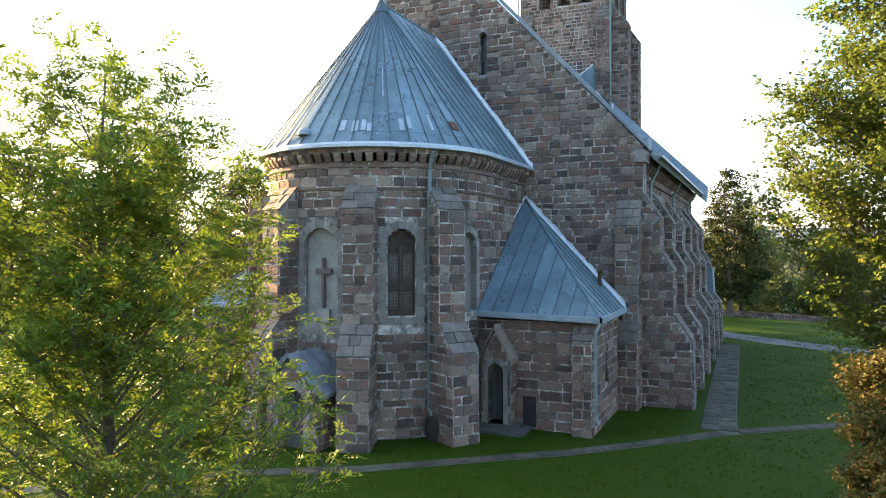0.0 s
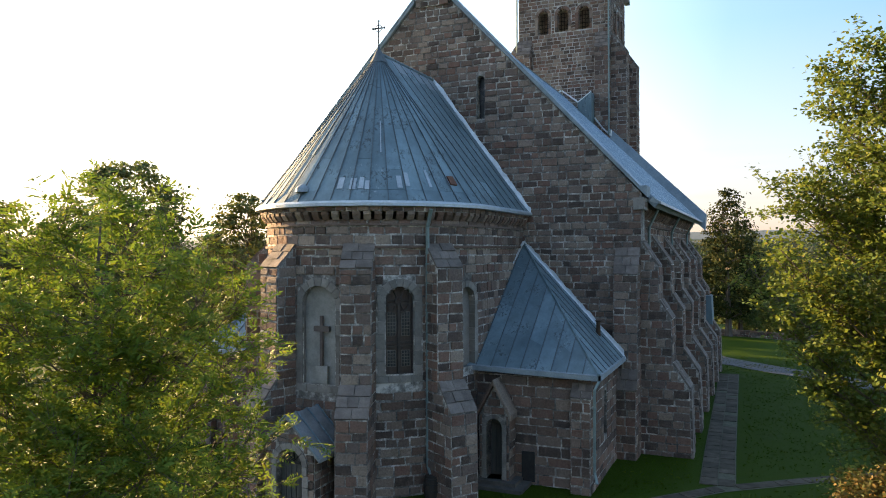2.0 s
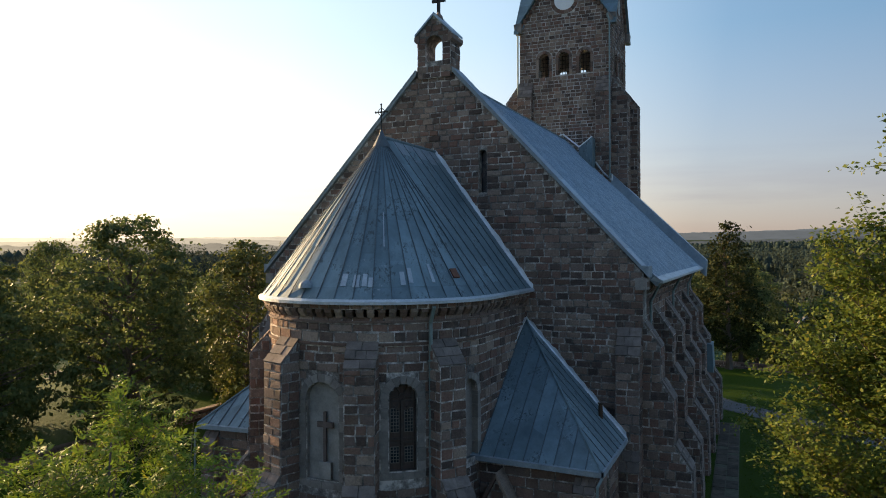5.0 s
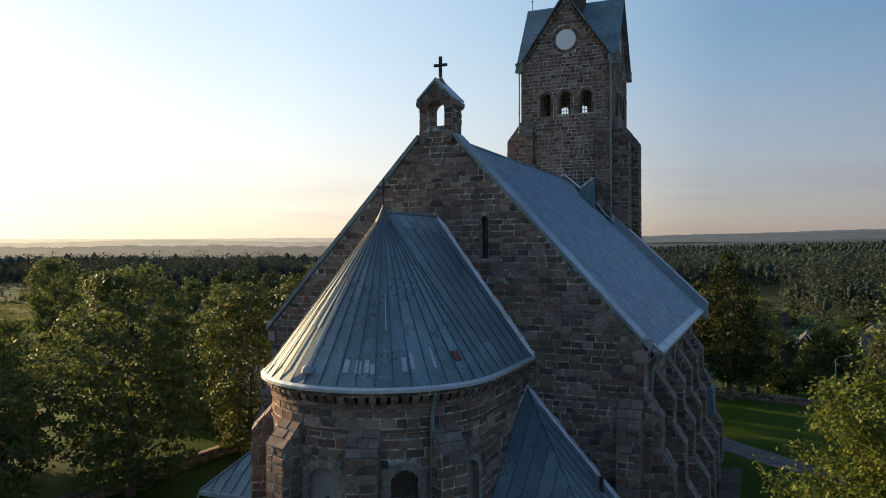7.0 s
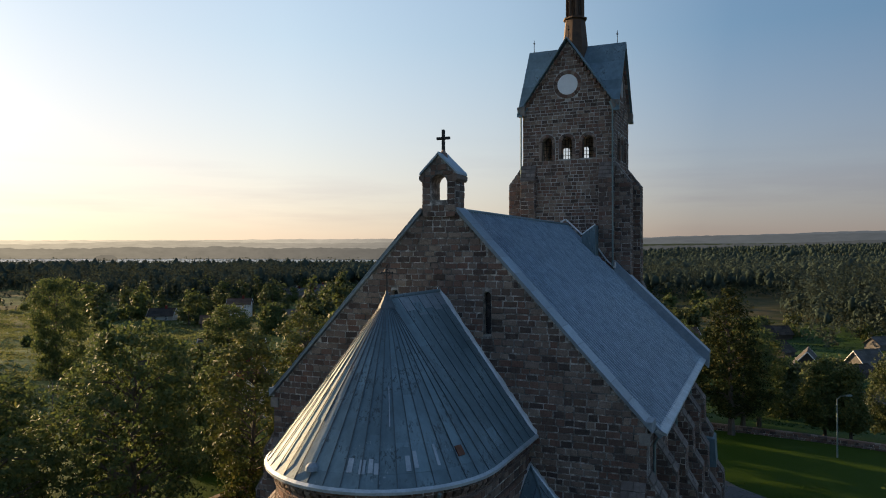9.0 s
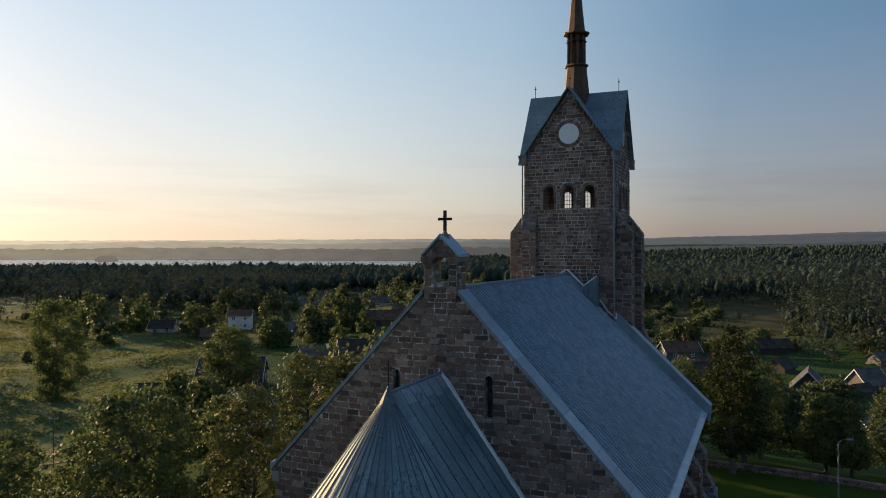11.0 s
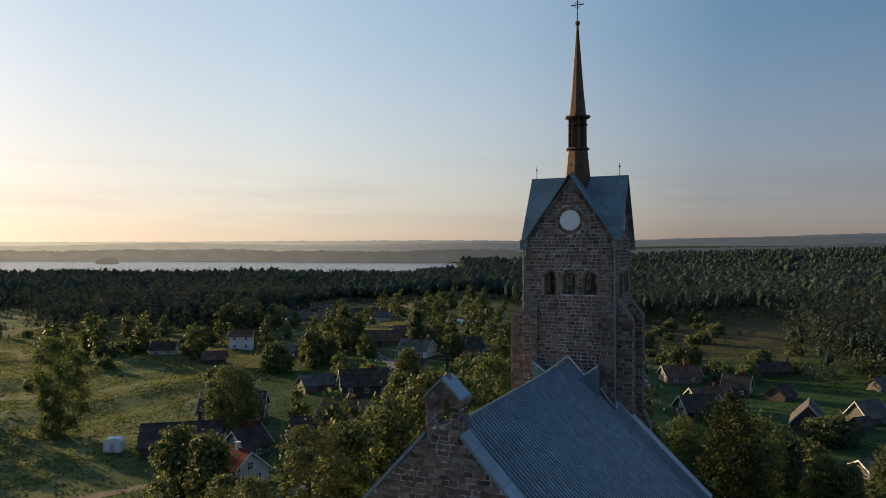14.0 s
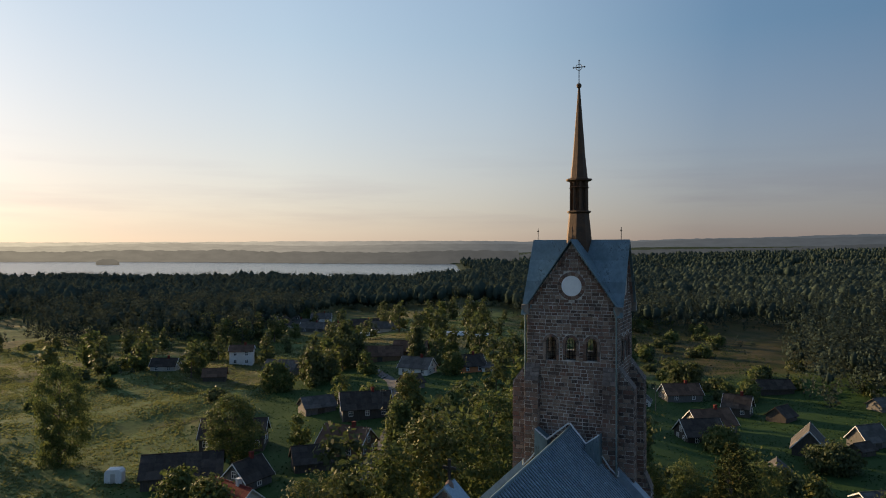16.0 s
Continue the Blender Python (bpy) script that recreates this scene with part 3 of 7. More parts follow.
def island(x, y, length, depth, height):
    """A low wooded island in the lake, its haze painted as glow."""
    rng, v, n, m = random.Random(6), [], 26, 8
    for i in range(n + 1):
        u = -1 + 2 * i / n
        k = math.sqrt(max(0.0, 1 - u ** 4))
        for j in range(m + 1):
            a = math.pi * j / m
            v.append((x + u * length / 2, y - depth / 2 * k * math.cos(a), -10.5 + (height * k + rng.uniform(-2, 2)) * math.sin(a) ** 0.6))
    f = [(i * (m + 1) + j, (i + 1) * (m + 1) + j, (i + 1) * (m + 1) + j + 1, i * (m + 1) + j + 1) for i in range(n) for j in range(m)]
    setting("backdrop_island", Geo().add(v, f), material("backdrop_island", painted_haze_build(0.45)), "small wooded island with painted haze in the lake", True)


island(-1130, 2420, 74, 50, 19)


# ---- the church: its own axes, a to the south side, b along the nave away from the apse ----
CHURCH = pose(-0.416, 36.86, 0, 0, 0, -23.8)
church = thing("church", CHURCH, "granite church with round apse, zinc roofs and west tower", "church")
RNG = random.Random(7)
APSE_R, APSE_B = 4.75, -5.7
HALF = APSE_R * math.pi / 2


def apse(s, z, d):
    """Along the apse wall: s from its middle, z, and d outwards."""
    if abs(s) <= HALF:
        t = s / APSE_R
        return ((APSE_R + d) * math.sin(t), APSE_B - (APSE_R + d) * math.cos(t), z)
    return (math.copysign(APSE_R + d, s), APSE_B + abs(s) - HALF, z)


def at_angle(deg):
    return APSE_R * radians(deg)


EDGE = HALF - APSE_B
APSE_WINDOWS = [(at_angle(38), 1.14, 4.55, 7.3), (at_angle(-38), 1.14, 4.55, 7.3)]
SIDE_WINDOWS = [(at_angle(75), 1.14, 4.6, 7.2), (at_angle(-75), 1.14, 4.6, 7.2)]
NICHE = (0.0, 1.5, 4.15, 7.15)
apse_holes = [arch(*w) for w in APSE_WINDOWS + SIDE_WINDOWS + [NICHE]]
APSE_TOP = 10.35

# the wall's core, as cells left out where an opening goes through
g = Geo()
ns, nz = 150, 80
ss, zz = np.linspace(-EDGE, EDGE, ns + 1), np.linspace(-0.6, APSE_TOP, nz + 1)
for d in (0.0, -0.6):
    rows = [[apse(s, z, d) for s in ss] for z in zz]
    base = len(g.v)
    g.v += [p for r in rows for p in r]
    for k in range(nz):
        zc = (zz[k] + zz[k + 1]) / 2
        spans = cuts([[(-EDGE, -1), (EDGE, -1), (EDGE, 20), (-EDGE, 20)]] + apse_holes, zc)
        for i in range(ns):
            sc = (ss[i] + ss[i + 1]) / 2
            if any(p <= sc <= q for p, q in spans):
                q = base + k * (ns + 1) + i
                g.f.append((q, q + 1, q + ns + 2, q + ns + 1) if d == 0 else (q, q + ns + 1, q + ns + 2, q + 1))
apse_wall = part("apse_wall", g, MORTAR, church, "curved granite block wall", fix=False)

outer = [arch(c, w + 0.62, z0 - 0.3, zs) for c, w, z0, zs in APSE_WINDOWS + [NICHE]] + [arch(c, w + 0.5, z0, zs) for c, w, z0, zs in SIDE_WINDOWS]
wall_loops = [[(-EDGE, -0.3), (EDGE, -0.3), (EDGE, 9.28), (-EDGE, 9.28)]] + outer
wall_stones = courses(wall_loops, apse, RNG, 0.36, (0.38, 0.95), 0.032)
wall_stones += courses([[(-EDGE, 9.42), (EDGE, 9.42), (EDGE, 10.42), (-EDGE, 10.42)]], apse, RNG, 0.36, (0.38, 0.95), 0.032)
for w in APSE_WINDOWS + [NICHE]:
    lay("arch_stone", arch_ring(*w, 0.3, apse, RNG, depth=0.3), DRESSED_ONE, DRESSED_MANY, apse_wall, 99)
for w in SIDE_WINDOWS:
    lay("arch_stone", arch_ring(*w, 0.25, apse, RNG, depth=0.3, sill=False), DRESSED_ONE, DRESSED_MANY, apse_wall, 99)


def ring_band(s0, s1, z0, z1, d0, d1, n=90):
    g = Geo()
    v = []
    for i in range(n + 1):
        s = s0 + (s1 - s0) * i / n
        v += [apse(s, z0, d0), apse(s, z0, d1), apse(s, z1, d1), apse(s, z1, d0)]
    f = [(4 * i + k, 4 * i + (k + 1) % 4, 4 * i + 4 + (k + 1) % 4, 4 * i + 4 + k) for i in range(n) for k in range(4)]
    return g.add(v, f + [(0, 1, 2, 3), tuple(4 * n + k for k in (3, 2, 1, 0))])


part("string_course", ring_band(-EDGE, EDGE, 9.3, 9.4, -0.1, 0.09), STONE_ONE, church)
part("string_course", ring_band(-EDGE, EDGE, 10.15, 10.23, -0.1, 0.08), STONE_ONE, church)
eaves_course = part("eaves_course", ring_band(-EDGE, EDGE, 10.67, 10.90, -0.1, 0.26), MORTAR, church, "upright stones over the corbels")
soldiers, ks = [], 0
while -EDGE + 0.4 * ks < EDGE - 0.2:
    soldiers.append(block(-EDGE + 0.4 * ks + 0.012, min(-EDGE + 0.4 * (ks + 1), EDGE) - 0.012, 10.675, 10.895, lambda q, z, d: apse(q, z, 0.26 + d), RNG, 0.03))
    ks += 1
lay("stone", soldiers, STONE_ONE, STONE_MANY, eaves_course, 99)
for i in range(67):
    s = -EDGE + 0.2 + i * (2 * EDGE - 0.4) / 66
    part("corbel", Geo().prism([(0, 10.36), (0.10, 10.36), (0.25, 10.56), (0.25, 10.68), (0, 10.68)], -0.13, 0.13, lambda u, v, w, s=s: apse(s + w, v, u)), STONE_ONE, church)


def leaded_window(name, w, fn, back, parent, cols=2, rows=6, mat=DARKGLASS, label="dark leaded window"):
    c, wd, z0, zs = w
    win = part(name, Geo().wall([arch(c, wd, z0, zs)], fn, back - 0.05, back), mat, parent, label)
    g = Geo()
    top = zs + wd / 2
    for i in range(cols + 1):
        s = c - wd / 2 + wd * i / cols
        t = 0.05 if i in (0, cols) or i * 2 == cols else 0.02
        g.box(s - t, s + t, back - 0.01, back + 0.06, z0, zs + (wd / 2 - 0.02 if i * 2 == cols else 0), lambda x, y, z: fn(x, z, y))
    for k in range(rows + 1):
        z = z0 + (zs - z0) * k / rows
        t = 0.045 if k in (0, rows) else 0.02
        g.box(c - wd / 2, c + wd / 2, back - 0.01, back + 0.05, z - t, z + t, lambda x, y, z: fn(x, z, y))
    n = 10
    for i in range(n):
        a, b = i * math.pi / n, (i + 1) * math.pi / n
        for r0, r1 in ((wd / 2 - 0.06, wd / 2), (wd / 4 - 0.03, wd / 4)):
            q = [(c + r * math.cos(t), zs + r * math.sin(t)) for r, t in ((r0, a), (r1, a), (r1, b), (r0, b))]
            g.prism(q, back, back + 0.055, lambda u, v, w: fn(u, v, w))
    part("window_frame", g, FRAMEWOOD, win)
    return win


def apse_window(w, fn, back=-0.26):
    c, wd, z0, zs = w
    win = part("apse_window", Geo().wall([arch(*w)], fn, back - 0.05, back), BOARDS, church, "brown boarded window with latticed panes under a wheel")
    r = wd / 2

    def flat(x, y, z):
        return fn(x, z, y)
    f = Geo()
    for q in (c - r, c, c + r):
        f.box(q - 0.05, q + 0.05, back - 0.01, back + 0.07, z0, zs - 0.1, flat)
    for z in (z0, z0 + 1.05, z0 + 1.2, zs - 0.12):
        f.box(c - r, c + r, back - 0.01, back + 0.06, z - 0.04, z + 0.04, flat)
    part("window_frame", f, FRAMEWOOD, win)
    wheel = Geo()
    n = 20
    for r0, r1, zc in ((r - 0.14, r - 0.06, zs + 0.02), (0.1, 0.15, zs + 0.02)):
        for i in range(n):
            t0, t1 = i * math.tau / n, (i + 1) * math.tau / n
            wheel.prism([(c + q * math.cos(t), zc + q * math.sin(t)) for q, t in ((r0, t0), (r1, t0), (r1, t1), (r0, t1))], back, back + 0.06, fn)
    for i in range(6):
        t = i * math.pi / 3
        wheel.tube([fn(c + q * math.cos(t), zs + 0.02 + q * math.sin(t), back + 0.03) for q in (0.13, r - 0.1)], 0.022, 5)
    part("wheel", wheel, FRAMEWOOD, win)
    for side in (-1, 1):
        for lo, hi in ((z0 + 0.3, z0 + 0.9), (z0 + 1.45, z0 + 2.35)):
            m = c + side * r / 2
            pane = part("pane", Geo().box(m - 0.17, m + 0.17, back, back + 0.02, lo, hi, flat), DARKGLASS, win)
            g = Geo()
            for i in range(4):
                q = m - 0.17 + 0.34 * i / 3
                g.box(q - 0.012, q + 0.012, back + 0.015, back + 0.035, lo, hi, flat)
            k = round((hi - lo) / 0.13)
            for i in range(k + 1):
                z = lo + (hi - lo) * i / k
                g.box(m - 0.17, m + 0.17, back + 0.015, back + 0.034, z - 0.012, z + 0.012, flat)
            part("lattice", g, LATTICE, pane)


for w in APSE_WINDOWS:
    apse_window(w, apse)
for w in SIDE_WINDOWS:
    part("blind_arch", Geo().wall([arch(*w)], apse, -0.30, -0.22), DRESSED_MANY, church, "shallow blind arch in pale stone")
# blind niche with a stone cross
niche = part("blind_niche", Geo().wall([arch(*NICHE)], apse, -0.26, -0.18), PLASTER, church, "plastered blind arch")
part("niche_cross", Geo().box(-0.06, 0.06, -0.19, -0.10, 4.75, 6.75, lambda x, y, z: apse(x + 0.05, z, y))
     .box(-0.34, 0.36, -0.19, -0.09, 6.15, 6.36, lambda x, y, z: apse(x + 0.05, z, y)), plain("cross_stone", (0.085, 0.06, 0.052), (0.14, 0.10, 0.086), 3), niche, "dark stone relief cross")
part("cross_foot", Geo().box(-0.22, 0.30, -0.19, -0.04, 4.2, 4.85, lambda x, y, z: apse(x + 0.05, z, y)), PLASTER, niche)


def buttress(origin, way, profile, width, length=(0.35, 0.75), height=0.36):
    """A stepped buttress: origin on the wall, way outwards in the plan, profile of (reach, z) from the foot up."""
    ox, oy = origin
    wx, wy = Vector(way).normalized()

    def place(r, z, w):
        return (ox + wx * r - wy * w, oy + wy * r + wx * w, z)
    h = width / 2
    poly = [(-0.5, profile[0][1])] + profile + [(-0.5, profile[-1][1])]
    b = part("buttress", Geo().prism(poly, -h, h, place), MORTAR, church, "stepped granite buttress")
    st = []
    side = [(0.0, profile[0][1])] + profile + [(0.0, profile[-1][1])]
    st += courses([side], lambda s, z, d: place(s, z, h + d), RNG, height, length)
    st += courses([side], lambda s, z, d: place(s, z, -h - d), RNG, height, length)
    cap = []
    for (r0, z0), (r1, z1) in zip(profile, profile[1:]):
        if abs(r1 - r0) < 0.08:
            st += courses([[(-h, z0), (h, z0), (h, z1), (-h, z1)]], lambda s, z, d, r0=r0, r1=r1, z0=z0, z1=z1: place(r0 + (r1 - r0) * (z - z0) / (z1 - z0) + d, z, s), RNG, height, length)
        elif z1 > z0 + 0.1:
            n = max(1, round(math.hypot(r1 - r0, z1 - z0) / 0.42))
            for i in range(n):
                m = 2 + (i % 2)
                for j in range(m):
                    t0, t1 = i / n, (i + 1) / n
                    w0, w1 = -h - 0.03 + j * (2 * h + 0.06) / m, -h - 0.03 + (j + 1) * (2 * h + 0.06) / m
                    e = 0.012
                    nn = Vector((z1 - z0, r0 - r1)).normalized() * RNG.uniform(0.05, 0.08)
                    q = [(r0 + (r1 - r0) * t, z0 + (z1 - z0) * t) for t in (t0 + e, t1 - e)]
                    v = [place(r, z, w) for r, z in q for w in (w0 + e, w1 - e)] + [place(r + nn.x, z + nn.y, w) for r, z in q for w in (w0 + e, w1 - e)]
                    cap.append((v, [(4, 5, 7, 6), (0, 1, 5, 4), (1, 3, 7, 5), (3, 2, 6, 7), (2, 0, 4, 6)]))
    part("stone_courses", joined(st), STONE_MANY, b, kind="stuff", fix=False)
    if cap:
        lay("weathering_slab", cap, WEATHERING, WEATHERING, b, 99)
    return b


APSE_PROFILE = [(1.78, -0.4), (1.72, 3.3), (0.85, 4.35), (0.82, 8.55), (0.0, 9.45)]
for deg in (-57, -20, 20, 57):
    t = radians(deg)
    buttress((APSE_R * math.sin(t), APSE_B - APSE_R * math.cos(t)), (math.sin(t), -math.cos(t)), APSE_PROFILE, 1.15)

def torn_strip(line, up, out, high, wide):
    """A thin sheet bent along a line against a wall, with ragged edges."""
    v, n = [], len(line)
    up, out = Vector(up), Vector(out).normalized()
    for p in line:
        p = Vector(p)
        v += [p + up * high * RNG.uniform(0.45, 1.1), p + up * 0.02 + out * 0.02, p + out * wide * RNG.uniform(0.5, 1.2) - up * wide * RNG.uniform(0.7, 1.0)]
    return Geo().add(v, [(3 * i + k, 3 * i + 3 + k, 3 * i + 4 + k, 3 * i + 1 + k) for i in range(n - 1) for k in range(2)])


# ---- apse roof: half cone and two straight slopes, with standing seams ----
ROOF_R, EAVE_Z, APEX_Z = 5.14, 10.93, 17.85


def roof_point(s, u, d=0.0):
    """s along the eaves (by angle), u from the eaves (0) to the top (1), d off the surface."""
    k = 1 - u
    flare = 0.07 * max(0.0, 1 - u / 0.08)
    z = EAVE_Z + (APEX_Z - EAVE_Z) * u + d * 0.59
    r = (ROOF_R + flare) * k + d * 0.80
    lim = math.pi / 2
    if abs(s) <= lim:
        return (r * math.sin(s), APSE_B - r * math.cos(s), z)
    return (math.copysign(r, s), APSE_B + (abs(s) - lim), z)


lim, straight = math.pi / 2, -APSE_B
sheets = []
nseam = 22
sa = [-lim + i * 2 * lim / nseam for i in range(nseam + 1)]
ext = [lim + i * straight / 6 for i in range(1, 7)]
edges = [-e for e in reversed(ext)] + sa + ext
edges = [e if abs(e) < lim + straight - 1e-6 else math.copysign(lim + straight - 0.02, e) for e in edges]
for s0, s1 in zip(edges, edges[1:]):
    lev = [0.0, 0.08] + sorted(RNG.uniform(0.16, 0.9) for _ in range(3)) + [0.985]
    for u0, u1 in zip(lev, lev[1:]):
        if u1 - u0 < 0.01:
            continue
        d0 = RNG.uniform(0.004, 0.012)
        v = [roof_point(s0, u0, d0 + 0.006), roof_point(s1, u0, d0 + 0.006), roof_point(s1, u1, d0), roof_point(s0, u1, d0),
             roof_point(s0, u0, -0.03), roof_point(s1, u0, -0.03), roof_point(s1, u1, -0.03), roof_point(s0, u1, -0.03)]
        sheets.append((v, [(0, 1, 2, 3), (4, 5, 1, 0), (5, 6, 2, 1), (6, 7, 3, 2), (7, 4, 0, 3)]))
g = Geo()
for s0, s1 in zip(edges, edges[1:]):
    for u0, u1 in ((0.0, 0.08), (0.08, 1.0)):
        g.add([roof_point(s0, u0, -0.06), roof_point(s1, u0, -0.06), roof_point(s1, u1, -0.06), roof_point(s0, u1, -0.06)], [(0, 1, 2, 3)])
apse_roof = part("apse_roof", g, GUTTER, church, "conical zinc sheet roof", fix=False)
g = Geo()
for s in edges:
    p0, p1 = Vector(roof_point(s, 0.02)), Vector(roof_point(s, 0.985))
    q0, q1 = Vector(roof_point(s, 0.02, 0.035)), Vector(roof_point(s, 0.985, 0.03))
    t = Vector((math.cos(s), math.sin(s), 0)) * 0.014 if abs(s) <= lim else Vector((0, 0.014, 0))
    g.add([p0 - t, p0 + t, q0 + t, q0 - t, p1 - t, p1 + t, q1 + t, q1 - t], [(0, 1, 2, 3), (1, 5, 6, 2), (2, 6, 7, 3), (3, 7, 4, 0), (7, 6, 5, 4)])
part("standing_seams", g, SEAM, apse_roof, kind="stuff")
g = Geo()
n = 120
fas = [-(lim + straight - 0.02) + i * 2 * (lim + straight - 0.02) / n for i in range(n + 1)]
v = []
for s in fas:
    p = Vector(roof_point(s, 0))
    q = Vector(roof_point(s, 0.014, 0.02))
    o = Vector((math.sin(s), -math.cos(s), 0)) if abs(s) <= lim else Vector((math.copysign(1, s), 0, 0))
    v += [p + o * 0.04 + Vector((0, 0, 0.04)), p + o * 0.04 - Vector((0, 0, 0.07)), p - o * 0.25 - Vector((0, 0, 0.10)), q + Vector((0, 0, 0.02))]
part("eaves_gutter", g.add(v, [(4 * i + k, 4 * i + (k + 1) % 4, 4 * i + 4 + (k + 1) % 4, 4 * i + 4 + k) for i in range(n) for k in (0, 1, 3)]), FASCIA, apse_roof, "pale zinc eaves edge")
part("ridge_cap", Geo().tube([(0, APSE_B - 0.1, APEX_Z - 0.02), (0, -0.05, APEX_Z + 0.02)], 0.09, 8), SHEET_MANY, apse_roof)
part("cone_cap", Geo().tube([(0, APSE_B, APEX_Z - 0.45), (0, APSE_B, APEX_Z + 0.12), (0, APSE_B, APEX_Z + 0.3)], [0.40, 0.10, 0.04], 12), SEAM, apse_roof)
for side in (-1, 1):
    edge_line = [(side * (ROOF_R + 0.05) * (1 - u), -0.06, EAVE_Z + (APEX_Z - EAVE_Z) * u + 0.06) for u in np.linspace(0, 0.99, 30)]
    part("wall_flashing", torn_strip(edge_line, (0, 0, 1), (side * 0.3, -1, 0), 0.24, 0.17), FLASHING, apse_roof, "bright lead flashing")


def iron_cross(base, h, parent, t=0.03, fancy=True, mat=IRON, turn=0.0):
    x, y, z = base
    ca, sa_ = math.cos(turn), math.sin(turn)
    g = Geo()
    g.tube([(x, y, z), (x, y, z + h)], t, 6)
    k = h * 0.24
    zc = z + h * 0.72
    g.tube([(x - k * ca, y - k * sa_, zc), (x + k * ca, y + k * sa_, zc)], t, 6)
    if fancy:
        ring = [(x + k * 0.55 * math.cos(a) * ca, y + k * 0.55 * math.cos(a) * sa_, zc + k * 0.55 * math.sin(a)) for a in np.linspace(0, math.tau, 17)]
        g.tube(ring, t * 0.55, 5)
        for p in ((x - k * ca, y - k * sa_, zc), (x + k * ca, y + k * sa_, zc), (x, y, z + h)):
            g.tube([(p[0], p[1], p[2] - t * 1.8), (p[0], p[1], p[2]), (p[0], p[1], p[2] + t * 1.8)], [t * 0.5, t * 2.0, t * 0.5], 6)
    return part("cross", g, mat, parent, "black wrought-iron cross")


iron_cross((0, APSE_B, APEX_Z + 0.25), 1.15, church, 0.03)


def on_roof(deg, u, d=0.03):
    return Vector(roof_point(radians(deg), u, d))


def roof_patch(deg, width, u0, u1, mat, d, name, label):
    """A small sheet fixed on the cone."""
    v = [on_roof(a, u, k) for k in (d, 0.0) for a, u in ((deg - width, u0), (deg + width, u0), (deg + width, u1), (deg - width, u1))]
    return part(name, Geo().add(v, [(0, 1, 2, 3), (0, 4, 5, 1), (1, 5, 6, 2), (2, 6, 7, 3), (3, 7, 4, 0)]), mat, apse_roof, label)


BARE = plain("bare_zinc", (0.30, 0.34, 0.37), (0.44, 0.48, 0.51), 2, 0.55, 0.5, 0.2)
for deg, w, u0, u1 in ((10.5, 1.4, 0.085, 0.15), (16.5, 1.5, 0.08, 0.145), (20.5, 1.1, 0.085, 0.15), (23.5, 1.2, 0.08, 0.13), (38.5, 1.2, 0.09, 0.16), (42.5, 1.0, 0.10, 0.18), (54, 0.8, 0.1, 0.2), (30, 0.35, 0.3, 0.5)):
    roof_patch(deg, w, u0, u1, BARE, 0.028, "bare_patch", "pale bare zinc patch")
roof_patch(69, 2.2, 0.12, 0.17, RUST_IRON, 0.07, "rusty_hatch", "rusty iron roof hatch")
for deg, u in ((-9, 0.085),):
    c = on_roof(deg, u, 0.05)
    part("roof_vent", Geo().tube([c + Vector((0, 0, -0.1)), c + Vector((0, 0, 0.06)), c + Vector((0, 0, 0.16)), c + Vector((0, 0, 0.2))], [0.30, 0.26, 0.15, 0.03], 12), GUTTER, apse_roof, "round roof vent")

# ---- nave: east gable, side walls, roof ----
GAB = 10.35
KNEE, PEAK = 11.78, 21.74


def gable(s, z, d):
    return (s, -d, z)


slits = [arch(2.6, 0.42, 15.72, 17.65), arch(-2.6, 0.42, 15.72, 17.65)]
gable_loops = [[(-GAB, -0.5), (GAB, -0.5), (GAB, KNEE), (1.1, PEAK), (-1.1, PEAK), (-GAB, KNEE)]] + slits
gable_wall = part("gable_wall", Geo().wall(gable_loops, gable, -0.9, 0.0), MORTAR, church, "granite block gable wall")
gst = courses(gable_loops, gable, RNG, 0.32, (0.34, 0.78), 0.034)
for sl in ((2.6, 0.42, 15.72, 17.65), (-2.6, 0.42, 15.72, 17.65)):
    part("slit_window", Geo().wall([arch(*sl)], gable, -0.45, -0.4), DARKGLASS, church, "narrow dark slit window")
# coping on the gable's slopes
for side in (-1, 1):
    q = [(GAB + 0.25, KNEE - 0.18), (1.0, PEAK + 0.13), (1.0, PEAK + 0.36), (GAB - 0.05, KNEE + 0.33), (GAB + 0.25, KNEE + 0.33)]
    coping = part("gable_coping", Geo().prism(q, -0.16, 1.0, lambda u, v, w, side=side: (side * u, w, v)), GUTTER, church, "zinc-clad parapet coping")
    for k in range(12):
        f0, f1 = k / 12 + 0.002, (k + 1) / 12 - 0.002
        e = [(1.0 + (GAB - 1.05) * f, PEAK + 0.36 + (KNEE - PEAK - 0.03) * f) for f in (f0, f1)]
        part("coping_sheet", Geo().prism([(e[0][0], e[0][1] + 0.004), (e[1][0], e[1][1] + 0.004), (e[1][0], e[1][1] + 0.03), (e[0][0], e[0][1] + 0.03)], -0.2, 1.12,
                                         lambda u, v, w, side=side: (side * u, w, v)), COPING, coping)
    part("kneeler", Geo().box(GAB - 0.35, GAB + 0.14, -0.14, 0.95, KNEE - 0.75, KNEE - 0.2, lambda x, y, z, side=side: (side * x, y, z)), DRESSED_MANY, church)

